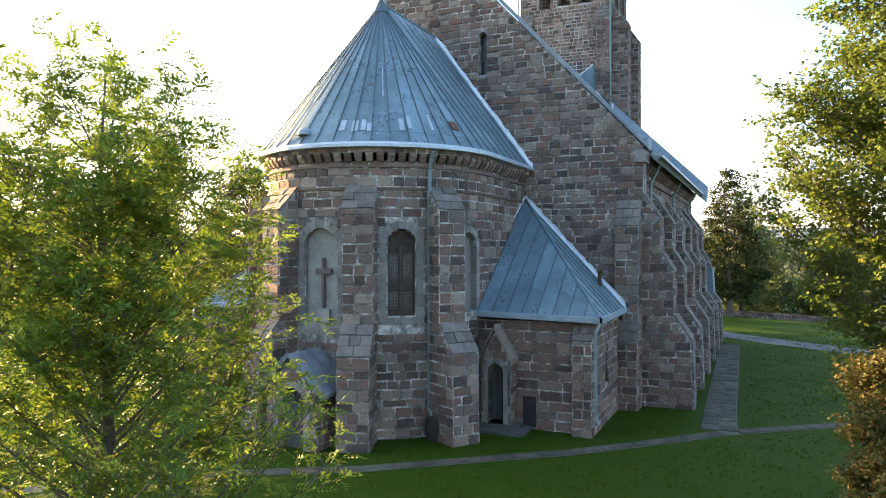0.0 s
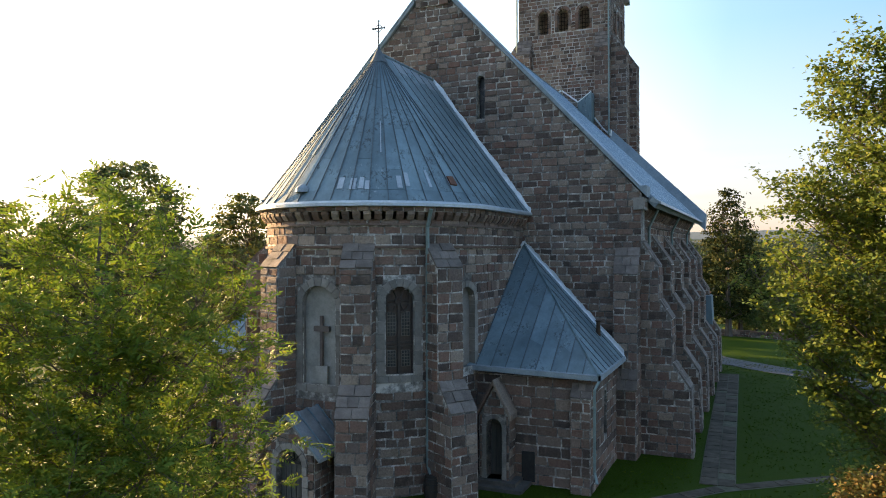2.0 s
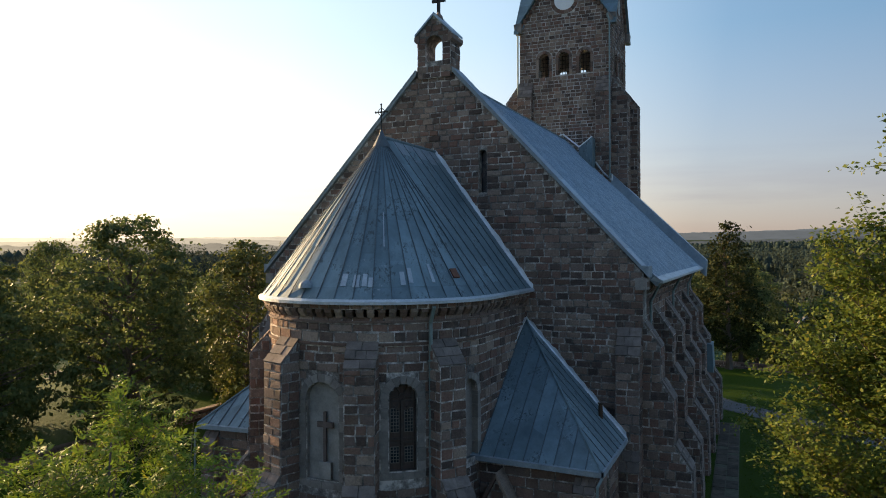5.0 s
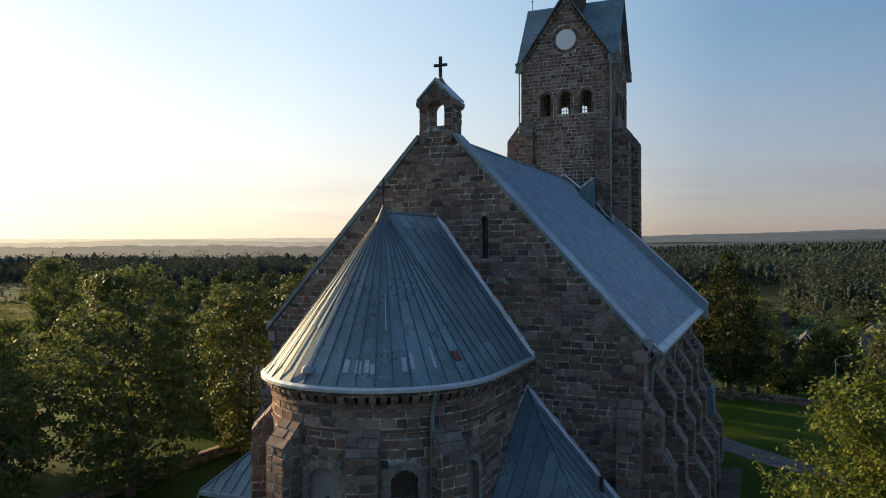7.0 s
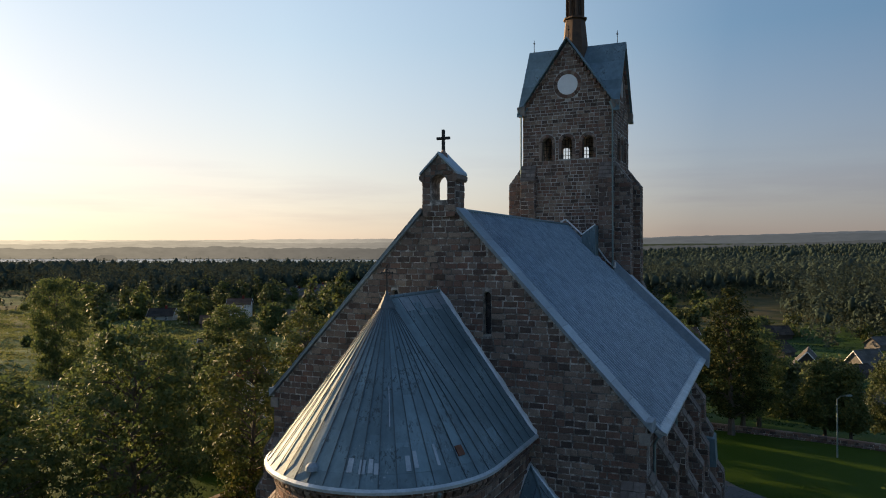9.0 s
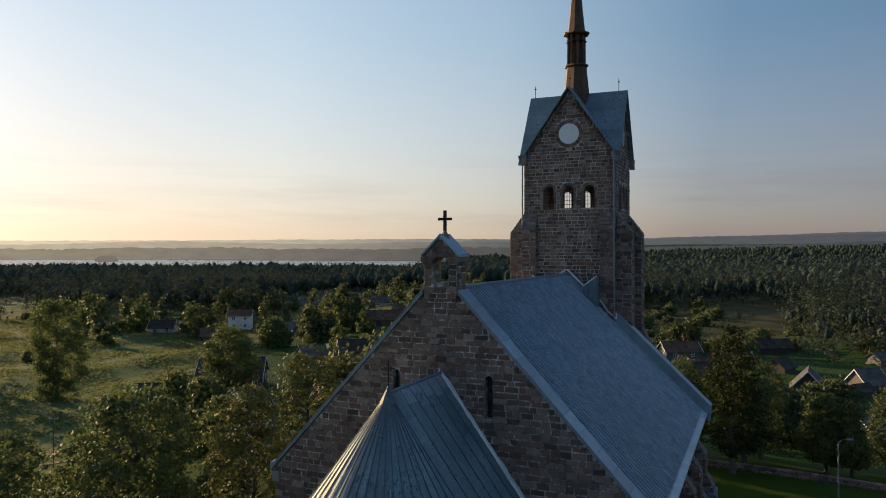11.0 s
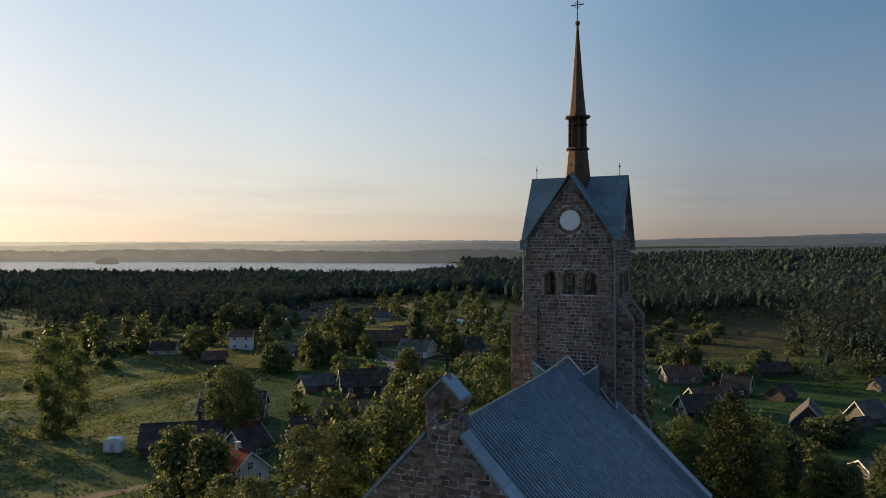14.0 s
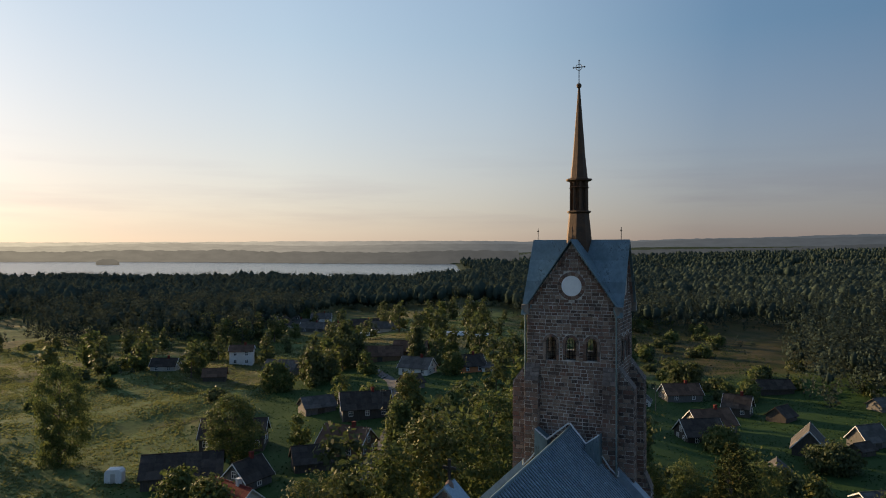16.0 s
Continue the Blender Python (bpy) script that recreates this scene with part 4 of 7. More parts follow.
WALL_A, NAVE_END = 10.1, 26.6
NAVE_EAVE_A, NAVE_EAVE_Z, RIDGE_Z = 10.75, 11.55, 22.1
for side, nm in ((1, "south"), (-1, "north")):
    def flank(s, z, d, side=side):
        return (side * (WALL_A + d), s, z)
    lo = [[(0.85, -0.5), (NAVE_END, -0.5), (NAVE_END, 11.2), (0.85, 11.2)]]
    fw = part("side_wall", Geo().wall(lo, flank, -0.8, 0.0), MORTAR, church, "long granite nave wall")
    if side == 1:
        part("stone_courses", joined(courses(lo, flank, RNG)), STONE_MANY, fw, kind="stuff", fix=False)
    part("eaves_course", Geo().box(WALL_A - 0.1, WALL_A + 0.4, 0.0, NAVE_END, 11.15, 11.4, lambda x, y, z, side=side: (side * x, y, z)), STONE_ONE, church)
    part("string_course", Geo().box(WALL_A - 0.1, WALL_A + 0.1, 0.9, NAVE_END, 10.35, 10.47, lambda x, y, z, side=side: (side * x, y, z)), STONE_ONE, church)
    if side == 1:
        for i in range(50):
            b = 1.1 + i * 0.51
            part("corbel", Geo().prism([(0, 10.75), (0.12, 10.75), (0.33, 11.0), (0.33, 11.16), (0, 11.16)], -0.11, 0.11, lambda u, v, w, b=b: (WALL_A + u, b + w, v)), STONE_ONE, church)
    for b in ((0.62, 5.6, 10.6, 15.6, 20.6, 25.4) if side == 1 else (0.62, 13.0, 25.4)):
        buttress((side * (WALL_A - 0.05), b), (side, 0), [(2.45, -0.5), (2.35, 3.05), (1.62, 4.15), (1.6, 6.1), (1.06, 6.95), (1.04, 8.45), (0.05, 9.9)], 1.2)
# buttresses on the gable's face, at its corners
for side in (1, -1):
    buttress((side * 9.75, 0.0), (0, -1), [(1.25, -0.5), (1.2, 3.0), (0.8, 3.9), (0.78, 8.1), (0.0, 9.3)], 1.05)

for side, nm in ((1, "south"), (-1, "north")):
    def slope(b, u, d=0.0, side=side):
        w = RIDGE_Z - NAVE_EAVE_Z
        l = math.hypot(NAVE_EAVE_A, w)
        return (side * (NAVE_EAVE_A * (1 - u) + d * w / l), b, NAVE_EAVE_Z + w * u + d * NAVE_EAVE_A / l)
    g = Geo()
    q = [(b, u, d) for d in (0, -0.25) for b, u in ((0.9, -0.02), (27.0, -0.02), (27.0, 1), (0.9, 1))]
    g.add([slope(*p) for p in q], [(0, 1, 2, 3), (7, 6, 5, 4), (0, 4, 5, 1), (1, 5, 6, 2), (3, 2, 6, 7), (0, 3, 7, 4)])
    roof = part("nave_roof", g, GUTTER, church, "steep zinc sheet nave roof with ribbed seams")
    nr = 60
    bs = [0.95 + i * (26.9 - 0.95) / nr for i in range(nr + 1)]
    sheets2, seams = [], Geo()
    for b0, b1 in zip(bs, bs[1:]):
        lev = [-0.02, 0.06] + sorted(RNG.uniform(0.15, 0.9) for _ in range(2)) + [1.0]
        for u0, u1 in zip(lev, lev[1:]):
            d = RNG.uniform(0.006, 0.014)
            sheets2.append(([slope(b0, u0, d + 0.006), slope(b1, u0, d + 0.006), slope(b1, u1, d), slope(b0, u1, d), slope(b0, u0, -0.01), slope(b1, u0, -0.01), slope(b1, u1, -0.01), slope(b0, u1, -0.01)],
                            [(0, 1, 2, 3), (4, 5, 1, 0), (5, 6, 2, 1), (6, 7, 3, 2), (7, 4, 0, 3)]))
    for b in bs:
        seams.add([slope(b + db, u, d) for u in (0.0, 1.0) for db, d in ((-0.05, 0), (0.05, 0), (0.035, 0.09), (-0.035, 0.09))],
                  [(0, 1, 2, 3), (1, 5, 6, 2), (2, 6, 7, 3), (3, 7, 4, 0), (7, 6, 5, 4)])
    part("roof_sheets", joined(sheets2), SHEET_SHADED, roof, kind="stuff", fix=False)
    part("standing_seams", seams, RIB, roof, kind="stuff")
    part("verge_band", Geo().add([slope(b, u, d) for u in (-0.02, 1.0) for b, d in ((0.86, 0.0), (0.86, 0.09), (1.30, 0.075), (1.34, 0.0))], [(0, 4, 5, 1), (1, 5, 6, 2), (2, 6, 7, 3)]), COPING, roof)
    part("eaves_skirt", Geo().prism([(NAVE_EAVE_A - 0.02, NAVE_EAVE_Z + 0.10), (NAVE_EAVE_A + 0.18, NAVE_EAVE_Z - 0.03), (NAVE_EAVE_A + 0.36, NAVE_EAVE_Z - 0.12), (NAVE_EAVE_A + 0.36, NAVE_EAVE_Z - 0.24), (NAVE_EAVE_A - 0.2, NAVE_EAVE_Z - 0.1)],
                                    0.86, 27.0, lambda u, v, w, side=side: (side * u, w, v)), FASCIA, roof, "bright flared zinc eaves skirt")
    # raised parapet of the west end
    q = [slope(0, u, 0) for u in (-0.05, 0.66)]
    part("west_parapet", Geo().prism([(abs(q[0][0]), q[0][2] - 0.3), (abs(q[1][0]), q[1][2] - 0.3), (abs(q[1][0]), q[1][2] + 0.95), (abs(q[0][0]) + 0.1, q[0][2] + 0.95)], 26.2, 27.4,
                                     lambda u, v, w, side=side: (side * u, w, v)), COPING, church, "zinc-clad west parapet")
part("ridge_cap", Geo().tube([(0, 0.9, RIDGE_Z + 0.02), (0, 26.8, RIDGE_Z + 0.02)], 0.13, 8), SHEET_MANY, church)
part("west_wall", Geo().wall([[(-10.1, -0.5), (10.1, -0.5), (10.1, 11.9), (0, 22.4), (-10.1, 11.9)]], lambda s, z, d: (s, 26.6 + d, z), 0, 0.7), MORTAR, church, "granite west wall")

# ---- bellcote on the gable's peak ----
bell_loops = [[(-0.92, PEAK - 0.1), (0.92, PEAK - 0.1), (0.92, 23.88), (0.0, 24.82), (-0.92, 23.88)], arch(0.0, 0.94, 22.5, 23.36)]
bellcote = part("bellcote", Geo().wall(bell_loops, lambda s, z, d: (s, 0.5 - d, z), -0.6, 0.6), MORTAR, church, "small open stone bell gable")
for d0 in (0.6, -0.6):
    sg = 1 if d0 > 0 else -1
    part("stone_courses", joined(courses(bell_loops, lambda s, z, d, d0=d0, sg=sg: (s, 0.5 - d0 - sg * d, z), RNG, 0.3, (0.3, 0.6))), STONE_MANY, bellcote, kind="stuff", fix=False)
for side in (-1, 1):
    fn = lambda s, z, d, side=side: (side * (0.92 + d), 0.5 + s, z)
    part("stone_courses", joined(courses([[(-0.6, PEAK), (0.6, PEAK), (0.6, 23.7), (-0.6, 23.7)]], fn, RNG, 0.3, (0.3, 0.6))), STONE_MANY, bellcote, kind="stuff", fix=False)
    part("cap_slab", Geo().prism([(-0.02, 24.84), (1.05, 23.80), (1.05, 23.92), (-0.02, 24.98)], -0.2, 1.2, lambda u, v, w, side=side: (side * u, w, v)), COPING, bellcote, "zinc cap")
    part("shoulder_stone", Geo().prism([(0.80, 23.45), (0.95, 23.45), (1.07, 23.56), (1.07, 23.76), (0.94, 23.84), (0.80, 23.84)], -0.2, 1.2, lambda u, v, w, side=side: (side * u, w, v)), STONE_ONE, bellcote)
part("finial_base", Geo().tube([(0, 0.5, 24.7), (0, 0.5, 24.92), (0, 0.5, 25.04), (0, 0.5, 25.16)], [0.26, 0.22, 0.13, 0.07], 8), STONE_ONE, bellcote)
part("cross", Geo().box(-0.075, 0.075, 0.44, 0.56, 25.1, 26.2).box(-0.37, 0.37, 0.44, 0.56, 25.68, 25.82), IRON, bellcote, "plain black cross")

# ---- tower ----
TA, TB0, TB1, TZ, TP = 3.95, 26.75, 33.45, 32.35, 38.05
TC = (TB0 + TB1) / 2
BELFRY = [(-1.78, 0.95, 27.65, 29.2), (-0.06, 0.95, 27.75, 29.2), (1.74, 0.95, 27.75, 29.2)]


def tower_face(k):
    """Which way a face looks: 0 east, 1 south, 2 west, 3 north. Gives half its width and its map."""
    if k == 0:
        return TA, lambda s, z, d: (s, TB0 - d, z)
    if k == 2:
        return TA, lambda s, z, d: (-s, TB1 + d, z)
    hw = (TB1 - TB0) / 2
    sg = 1 if k == 1 else -1
    return hw, lambda s, z, d: (sg * (TA + d), TC + sg * s, z)


CLOCK = [(0.87 * math.cos(i * math.tau / 28), 34.1 + 0.87 * math.sin(i * math.tau / 28)) for i in range(28)]
for k in range(4):
    hw, fn = tower_face(k)
    wins = [(c * hw / TA, w * hw / TA, z0, zs) for c, w, z0, zs in BELFRY]
    holes = [arch(*w) for w in wins]
    out = [(-hw, 8 if k else 8), (hw, 8), (hw, TZ), (0, TP - 0.3), (-hw, TZ)]
    tw = part("tower_wall", Geo().wall([out] + holes, fn, -0.7, 0.0), REPOINTED, church, "granite tower wall with three arched belfry openings")
    rings = [arch(c, w + 0.5, z0, zs) for c, w, z0, zs in wins]
    disc = [(1.2 * math.cos(i * math.tau / 24), 34.1 + 1.2 * math.sin(i * math.tau / 24)) for i in range(24)]
    if k < 2 or k == 3:
        low = 18.0 if k == 0 else 10.0
        dom = [(-hw, low), (hw, low), (hw, TZ), (0, TP - 0.3), (-hw, TZ)]
        part("stone_courses", joined(courses([dom] + rings + ([disc]), fn, RNG, 0.29, (0.3, 0.7))), STONE_MANY, tw, kind="stuff", fix=False)
        for w in wins:
            lay("arch_stone", arch_ring(*w, 0.24, fn, RNG, depth=0.4, n=7, sill=False), STONE_ONE, STONE_MANY, tw, 99)
            g = Geo()
            c, wd, z0, zs = w
            for i in range(1, 4):
                g.box(c - wd / 2 + wd * i / 4 - 0.02, c - wd / 2 + wd * i / 4 + 0.02, -0.55, -0.5, z0, zs + 0.3, lambda x, y, z: fn(x, z, y))
            for i in range(6):
                g.box(c - wd / 2, c + wd / 2, -0.55, -0.5, z0 + i * 0.33, z0 + i * 0.33 + 0.035, lambda x, y, z: fn(x, z, y))
            part("window_lattice", g, IRON, tw)
        ringp = []
        for i in range(20):
            a, b = i * math.tau / 20 + 0.01, (i + 1) * math.tau / 20 - 0.01
            q = [(r * math.cos(t), 34.1 + r * math.sin(t)) for r, t in ((0.9, a), (1.2, a), (1.2, b), (0.9, b))]
            ringp.append(([fn(s, z, -0.1) for s, z in q] + [fn(s, z, 0.05) for s, z in q], [(4, 5, 6, 7), (0, 1, 5, 4), (1, 2, 6, 5), (2, 3, 7, 6), (3, 0, 4, 7)]))
        lay("clock_stone", ringp, STONE_ONE, STONE_MANY, tw, 99)
        if k == 0:
            part("clock_disc", Geo().prism(CLOCK, -0.05, 0.03, lambda u, v, w: fn(u, v, w)), DISC, tw, "blank white round disc")
    # stepped corbels under the gable's slopes
    if k < 2 or k == 3:
        g = Geo()
        for side in (-1, 1):
            for i in range(13):
                t = 0.05 + i * 0.07
                s, z = side * hw * (1 - t), TZ + (TP - TZ - 0.3) * t - 0.52
                g.box(s - 0.11, s + 0.11, -0.05, 0.22, z, z + 0.34, lambda x, y, z: fn(x, z, y))
        part("raking_corbels", g, STONE_MANY, tw, kind="stuff")
    if k in (0, 1, 3):
        for side in (-1, 1):
            g = Geo()
            g.prism([(side * (hw - 0.25), TZ - 0.75), (side * (hw + 0.1), TZ - 0.6), (side * (hw + 0.42), TZ - 0.1), (side * (hw + 0.42), TZ + 0.05), (side * (hw - 0.25), TZ + 0.1)], -0.1, 0.42, lambda u, v, w: fn(u, v, w))
            part("corner_corbel", g, DRESSED_MANY, tw)
# floor inside the belfry, so that the openings look into a closed room
part("belfry_floor", Geo().box(-3.4, 3.4, TB0 + 0.5, TB1 - 0.5, 26.9, 27.1), MORTAR, church)

# cross-gabled tower roof
EO = 0.42
tower_roof = part("tower_roof", Geo().add([(0, TC, TP)], []), SHEET_MANY, church, "steep zinc cross-gabled tower roof")
for k in range(4):
    hw, fn = tower_face(k)
    for side in (-1, 1):
        run, rise = hw + EO, (TP - TZ) * (hw + EO) / hw
        sh = []
        nd = (TB1 - TB0) / 2 if k in (0, 2) else TA
        oth = TA if k in (1, 3) else (TB1 - TB0) / 2
        n = 7
        # the slope, as strips from the valley to the gable's edge
        for i in range(n):
            t0, t1 = i / n, (i + 1) / n
            # t: from the ridge (0) to the eaves (1); the strip reaches inwards as far as the valley
            def at(t, inner):
                depth = -(oth) * (1 - t) if inner else EO
                return fn(side * run * t, TP - rise * t + 0.06, depth)
            top = [at(t0, True), at(t0, False), at(t1, False), at(t1, True)]
            low = [(p[0], p[1], p[2] - 0.16) for p in top]
            sh.append((top + low, [(0, 1, 2, 3), (7, 6, 5, 4), (0, 4, 5, 1), (1, 5, 6, 2), (2, 6, 7, 3), (3, 7, 4, 0)]))
        part("roof_slope", joined(sh), SHEET_MANY, tower_roof)
    tip_in = fn(0, TP + 0.05, -0.35 if k < 2 else -0.02)
    f = part("finial", Geo().tube([tip_in, (tip_in[0], tip_in[1], TP + 1.15)], 0.03, 6).tube([(tip_in[0], tip_in[1], TP + 0.78), (tip_in[0], tip_in[1], TP + 0.85), (tip_in[0], tip_in[1], TP + 0.92)], [0.03, 0.11, 0.03], 8), IRON, tower_roof)

# spire
SPIRE_A = -0.14
spire = part("spire", Geo().tube([(SPIRE_A, TC, z) for z in (36.9, 38.4, 40.5)], [1.25, 1.12, 0.9], 8), COPPER, church, "slender brown copper spire with a lantern stage")
part("ledge", Geo().tube([(SPIRE_A, TC, z) for z in (40.45, 40.55, 40.68, 40.72)], [0.9, 1.08, 1.08, 0.85], 8), COPPER, spire)
for i in range(8):
    a = (i + 0.5) * math.tau / 8
    part("lantern_post", Geo().tube([(SPIRE_A + 0.72 * math.cos(a), TC + 0.72 * math.sin(a), 40.65), (SPIRE_A + 0.70 * math.cos(a), TC + 0.70 * math.sin(a), 43.4)], 0.13, 6), COPPER, spire)
part("lantern_core", Geo().tube([(SPIRE_A, TC, 40.6), (SPIRE_A, TC, 43.4)], 0.55, 8), COPPER, spire)
part("ledge", Geo().tube([(SPIRE_A, TC, z) for z in (42.7, 42.78, 42.85)], [0.8, 0.95, 0.8], 8), COPPER, spire)
part("ledge", Geo().tube([(SPIRE_A, TC, z) for z in (43.3, 43.42, 43.55, 43.62)], [0.85, 1.18, 1.18, 0.75], 8), COPPER, spire)
part("needle", Geo().tube([(SPIRE_A, TC, z) for z in (43.5, 45.5, 51.8)], [0.80, 0.58, 0.09], 8), COPPER, spire)
part("ball", Geo().tube([(SPIRE_A, TC, z) for z in (51.7, 51.8, 51.95, 52.1, 52.2)], [0.05, 0.19, 0.24, 0.19, 0.05], 10), COPPER, spire)
iron_cross((SPIRE_A, TC, 52.1), 2.1, spire, 0.045)

# saddles and flashings where the nave roof meets the tower
for sd in (-1, 1):
    def sad(u, v, w, sd=sd):
        return (sd * u, w, v)
    part("saddle_roof", Geo().prism([(1.6, 20.3), (1.65, 21.2), (2.72, 22.0), (2.72, 19.2)], 24.9, 26.15, sad), SHEET_MANY, church, "small zinc saddle roof")
    for path in ([(0.05, 22.55, 26.0), (1.65, 21.25, 24.95)], [(1.65, 21.25, 24.95), (2.72, 22.05, 25.0)], [(2.75, 20.1, 26.0), (3.4, 19.2, 25.95), (4.05, 18.55, 26.0)]):
        part("flashing", Geo().tube([sad(*p) for p in path], 0.07, 5), FLASHING, church, "bright zinc flashing")
    part("side_flashing", Geo().tube([sad(4.1, 18.5, 26.1), sad(4.1, 19.0, 26.1)], 0.06, 5), FLASHING, church)
# zinc-clad south porch
part("south_porch", Geo().box(11.2, 11.9, 24.3, 26.3, -0.4, 3.6), STONE_ONE, church, "small stone side porch")
part("south_porch_cladding", Geo().prism([(11.2, 3.6), (11.95, 3.6), (11.85, 5.7), (11.2, 5.8)], 24.2, 26.4, lambda u, v, w: (u, w, v)), SHEET_ONE, church, "pale zinc porch roof")

# tower buttresses
for sa_ in (-1, 1):
    buttress((sa_ * 3.36, TB0), (0, -1), [(0.72, 9.0), (0.7, 25.9), (0.0, 27.3)], 1.2)
    for b in (TB0 + 0.65, TB1 - 0.65):
        buttress((sa_ * TA, b), (sa_, 0), [(2.0, 0.0), (1.9, 15.8), (1.3, 17.2), (1.28, 25.6), (0.0, 27.3)], 1.3)


# ---- annexes beside the apse, porch, pipes ----
def annex(side):
    def m(a, b, z):
        return (side * a, b, z)
    A1, B0, TOPZ = 9.4, -6.1, 4.25
    front = [[(3.6, -0.4), (A1, -0.4), (A1, TOPZ), (3.6, TOPZ)]] + ([[(5.35, 0.3), (6.15, 0.3), (6.15, 2.3), (5.75, 2.75), (5.35, 2.3)]] if side == 1 else [])
    w = part("annex_wall", Geo().wall(front, lambda s, z, d: m(s, B0 - d, z), -0.6, 0), MORTAR, church, "granite annex wall")
    st = courses(front, lambda s, z, d: m(s, B0 - d, z), RNG, 0.36, (0.45, 1.15))
    flank = [[(B0, -0.4), (-0.9, -0.4), (-0.9, TOPZ), (B0, TOPZ)], arch(-3.6, 0.7, 1.6, 3.1)]
    w2 = part("annex_wall", Geo().wall(flank, lambda s, z, d: m(A1 + d, s, z), -0.6, 0), MORTAR, church, "granite annex wall")
    st2 = courses(flank, lambda s, z, d: m(A1 + d, s, z), RNG, 0.36, (0.45, 1.15))
    part("stone_courses", joined(st), STONE_MANY, w, kind="stuff", fix=False)
    part("stone_courses", joined(st2), STONE_MANY, w2, kind="stuff", fix=False)
    leaded_window("annex_window", (-3.6, 0.7, 1.6, 3.1), lambda s, z, d: m(A1 + d, s, z), -0.3, church, 2, 4)
    # roof: a front slope and a side slope meeting in a hip
    apex, hip, left, right = Vector((4.85, -0.1, 9.5)), Vector((9.72, -6.42, 4.5)), Vector((4.2, -6.42, 4.62)), Vector((9.72, -0.95, 4.5))
    core = Geo().add([m(*apex), m(*hip), m(*left), m(*right), m(4.2, -0.1, 4.4)], [(0, 2, 1), (0, 1, 3), (2, 0, 4), (4, 0, 3), (2, 4, 3, 1)])
    r = part("annex_roof", core, SHEET_MANY, church, "hipped zinc annex roof")
    sheets, seams = [], Geo()

    n1 = (hip - left).cross(apex - left).normalized()
    n2 = (right - hip).cross(apex - hip).normalized()
    n1 = n1 if n1.z > 0 else -n1
    n2 = n2 if n2.z > 0 else -n2
    # seams run straight up the slope: from the eaves to the hip or to the top edge
    def slope_sheets(p0, p1, tops, n, nrm):
        for i in range(n):
            e0, e1 = p0.lerp(p1, i / n), p0.lerp(p1, (i + 1) / n)
            t0, t1 = tops(i / n), tops((i + 1) / n)
            k = max(1, round(max((t0 - e0).length, (t1 - e1).length) / 1.6))
            off = RNG.uniform(-0.1, 0.1)
            lev = [0.0] + [(j + 0.5 * (i % 2) + off) / k for j in range(1, k)] + [1.0]
            lev = sorted(min(max(x, 0), 1) for x in lev)
            for u0, u1 in zip(lev, lev[1:]):
                if u1 - u0 < 0.02:
                    continue
                d = nrm * RNG.uniform(0.008, 0.018)
                q = [e0.lerp(t0, u0) + d, e1.lerp(t1, u0) + d, e1.lerp(t1, u1) + d, e0.lerp(t0, u1) + d]
                low = [p - d * 1.5 for p in q]
                sheets.append(([m(*p) for p in q + low], [(0, 1, 2, 3), (4, 5, 1, 0), (5, 6, 2, 1), (6, 7, 3, 2), (7, 4, 0, 3)]))
            if 0 < i:
                along = (p1 - p0).normalized() * 0.014
                seams.add([m(*p) for p in (e0 - along, e0 + along, e0 + along + nrm * 0.045, e0 - along + nrm * 0.045, t0 - along, t0 + along, t0 + along + nrm * 0.045, t0 - along + nrm * 0.045)],
                          [(0, 1, 2, 3), (1, 5, 6, 2), (2, 6, 7, 3), (3, 7, 4, 0), (7, 6, 5, 4)])
    ka = (apex.x - left.x) / (hip.x - left.x)
    slope_sheets(left, hip, lambda t: left.lerp(apex, t / ka) if t < ka else apex.lerp(hip, (t - ka) / (1 - ka)), 9, n1)
    slope_sheets(hip, right, lambda t: hip.lerp(apex, t), 8, n2)
    part("roof_sheets", joined(sheets), SHEET_MANY, r, kind="stuff", fix=True)
    part("standing_seams", seams, SEAM, r, kind="stuff")
    part("hip_cap", Geo().tube([m(*(apex + n1 * 0.03)), m(*(hip + n1 * 0.03))], 0.06, 6), SHEET_MANY, r)
    part("gable_flashing", torn_strip([m(*(apex.lerp(right, f) + Vector((0.0, -0.02, 0.06)))) for f in np.linspace(0, 1, 26)], (0, 0, 1), (side * 0.3, -0.35, 0.0), 0.24, 0.20), FLASHING, r, "bright torn lead flashing")
    part("verge_flashing", Geo().tube([m(*(left + Vector((0, 0, 0.12)))), m(*(apex + Vector((0, -0.1, 0.1))))], 0.06, 5), FLASHING, r)
    g = Geo()
    for p, q, o in ((left, hip, Vector((0, -1, 0))), (hip, right, Vector((1, 0, 0)))):
        g.add([m(*x) for x in (p + o * 0.08, q + o * 0.08, q + o * 0.08 + Vector((0, 0, -0.2)), p + o * 0.08 + Vector((0, 0, -0.2)), p - o * 0.3 + Vector((0, 0, -0.24)), q - o * 0.3 + Vector((0, 0, -0.24)), p + Vector((0, 0, 0.03)), q + Vector((0, 0, 0.03)))],
              [(0, 1, 2, 3), (3, 2, 5, 4), (0, 6, 7, 1)])
    part("eaves_gutter", g, GUTTER, r)
    part("roof_vent", Geo().tube([m(*(hip.lerp(right, 0.78).lerp(apex, 0.2) + Vector((0, 0, z)))) for z in (-0.1, 0.55, 0.62)], [0.10, 0.09, 0.16], 8), COPPER, r)
    # corner pier and downpipe
    buttress((side * (A1 - 0.35), B0), (0, -1), [(0.45, -0.4), (0.42, 3.6), (0.0, 4.1)], 0.75, (0.3, 0.6))
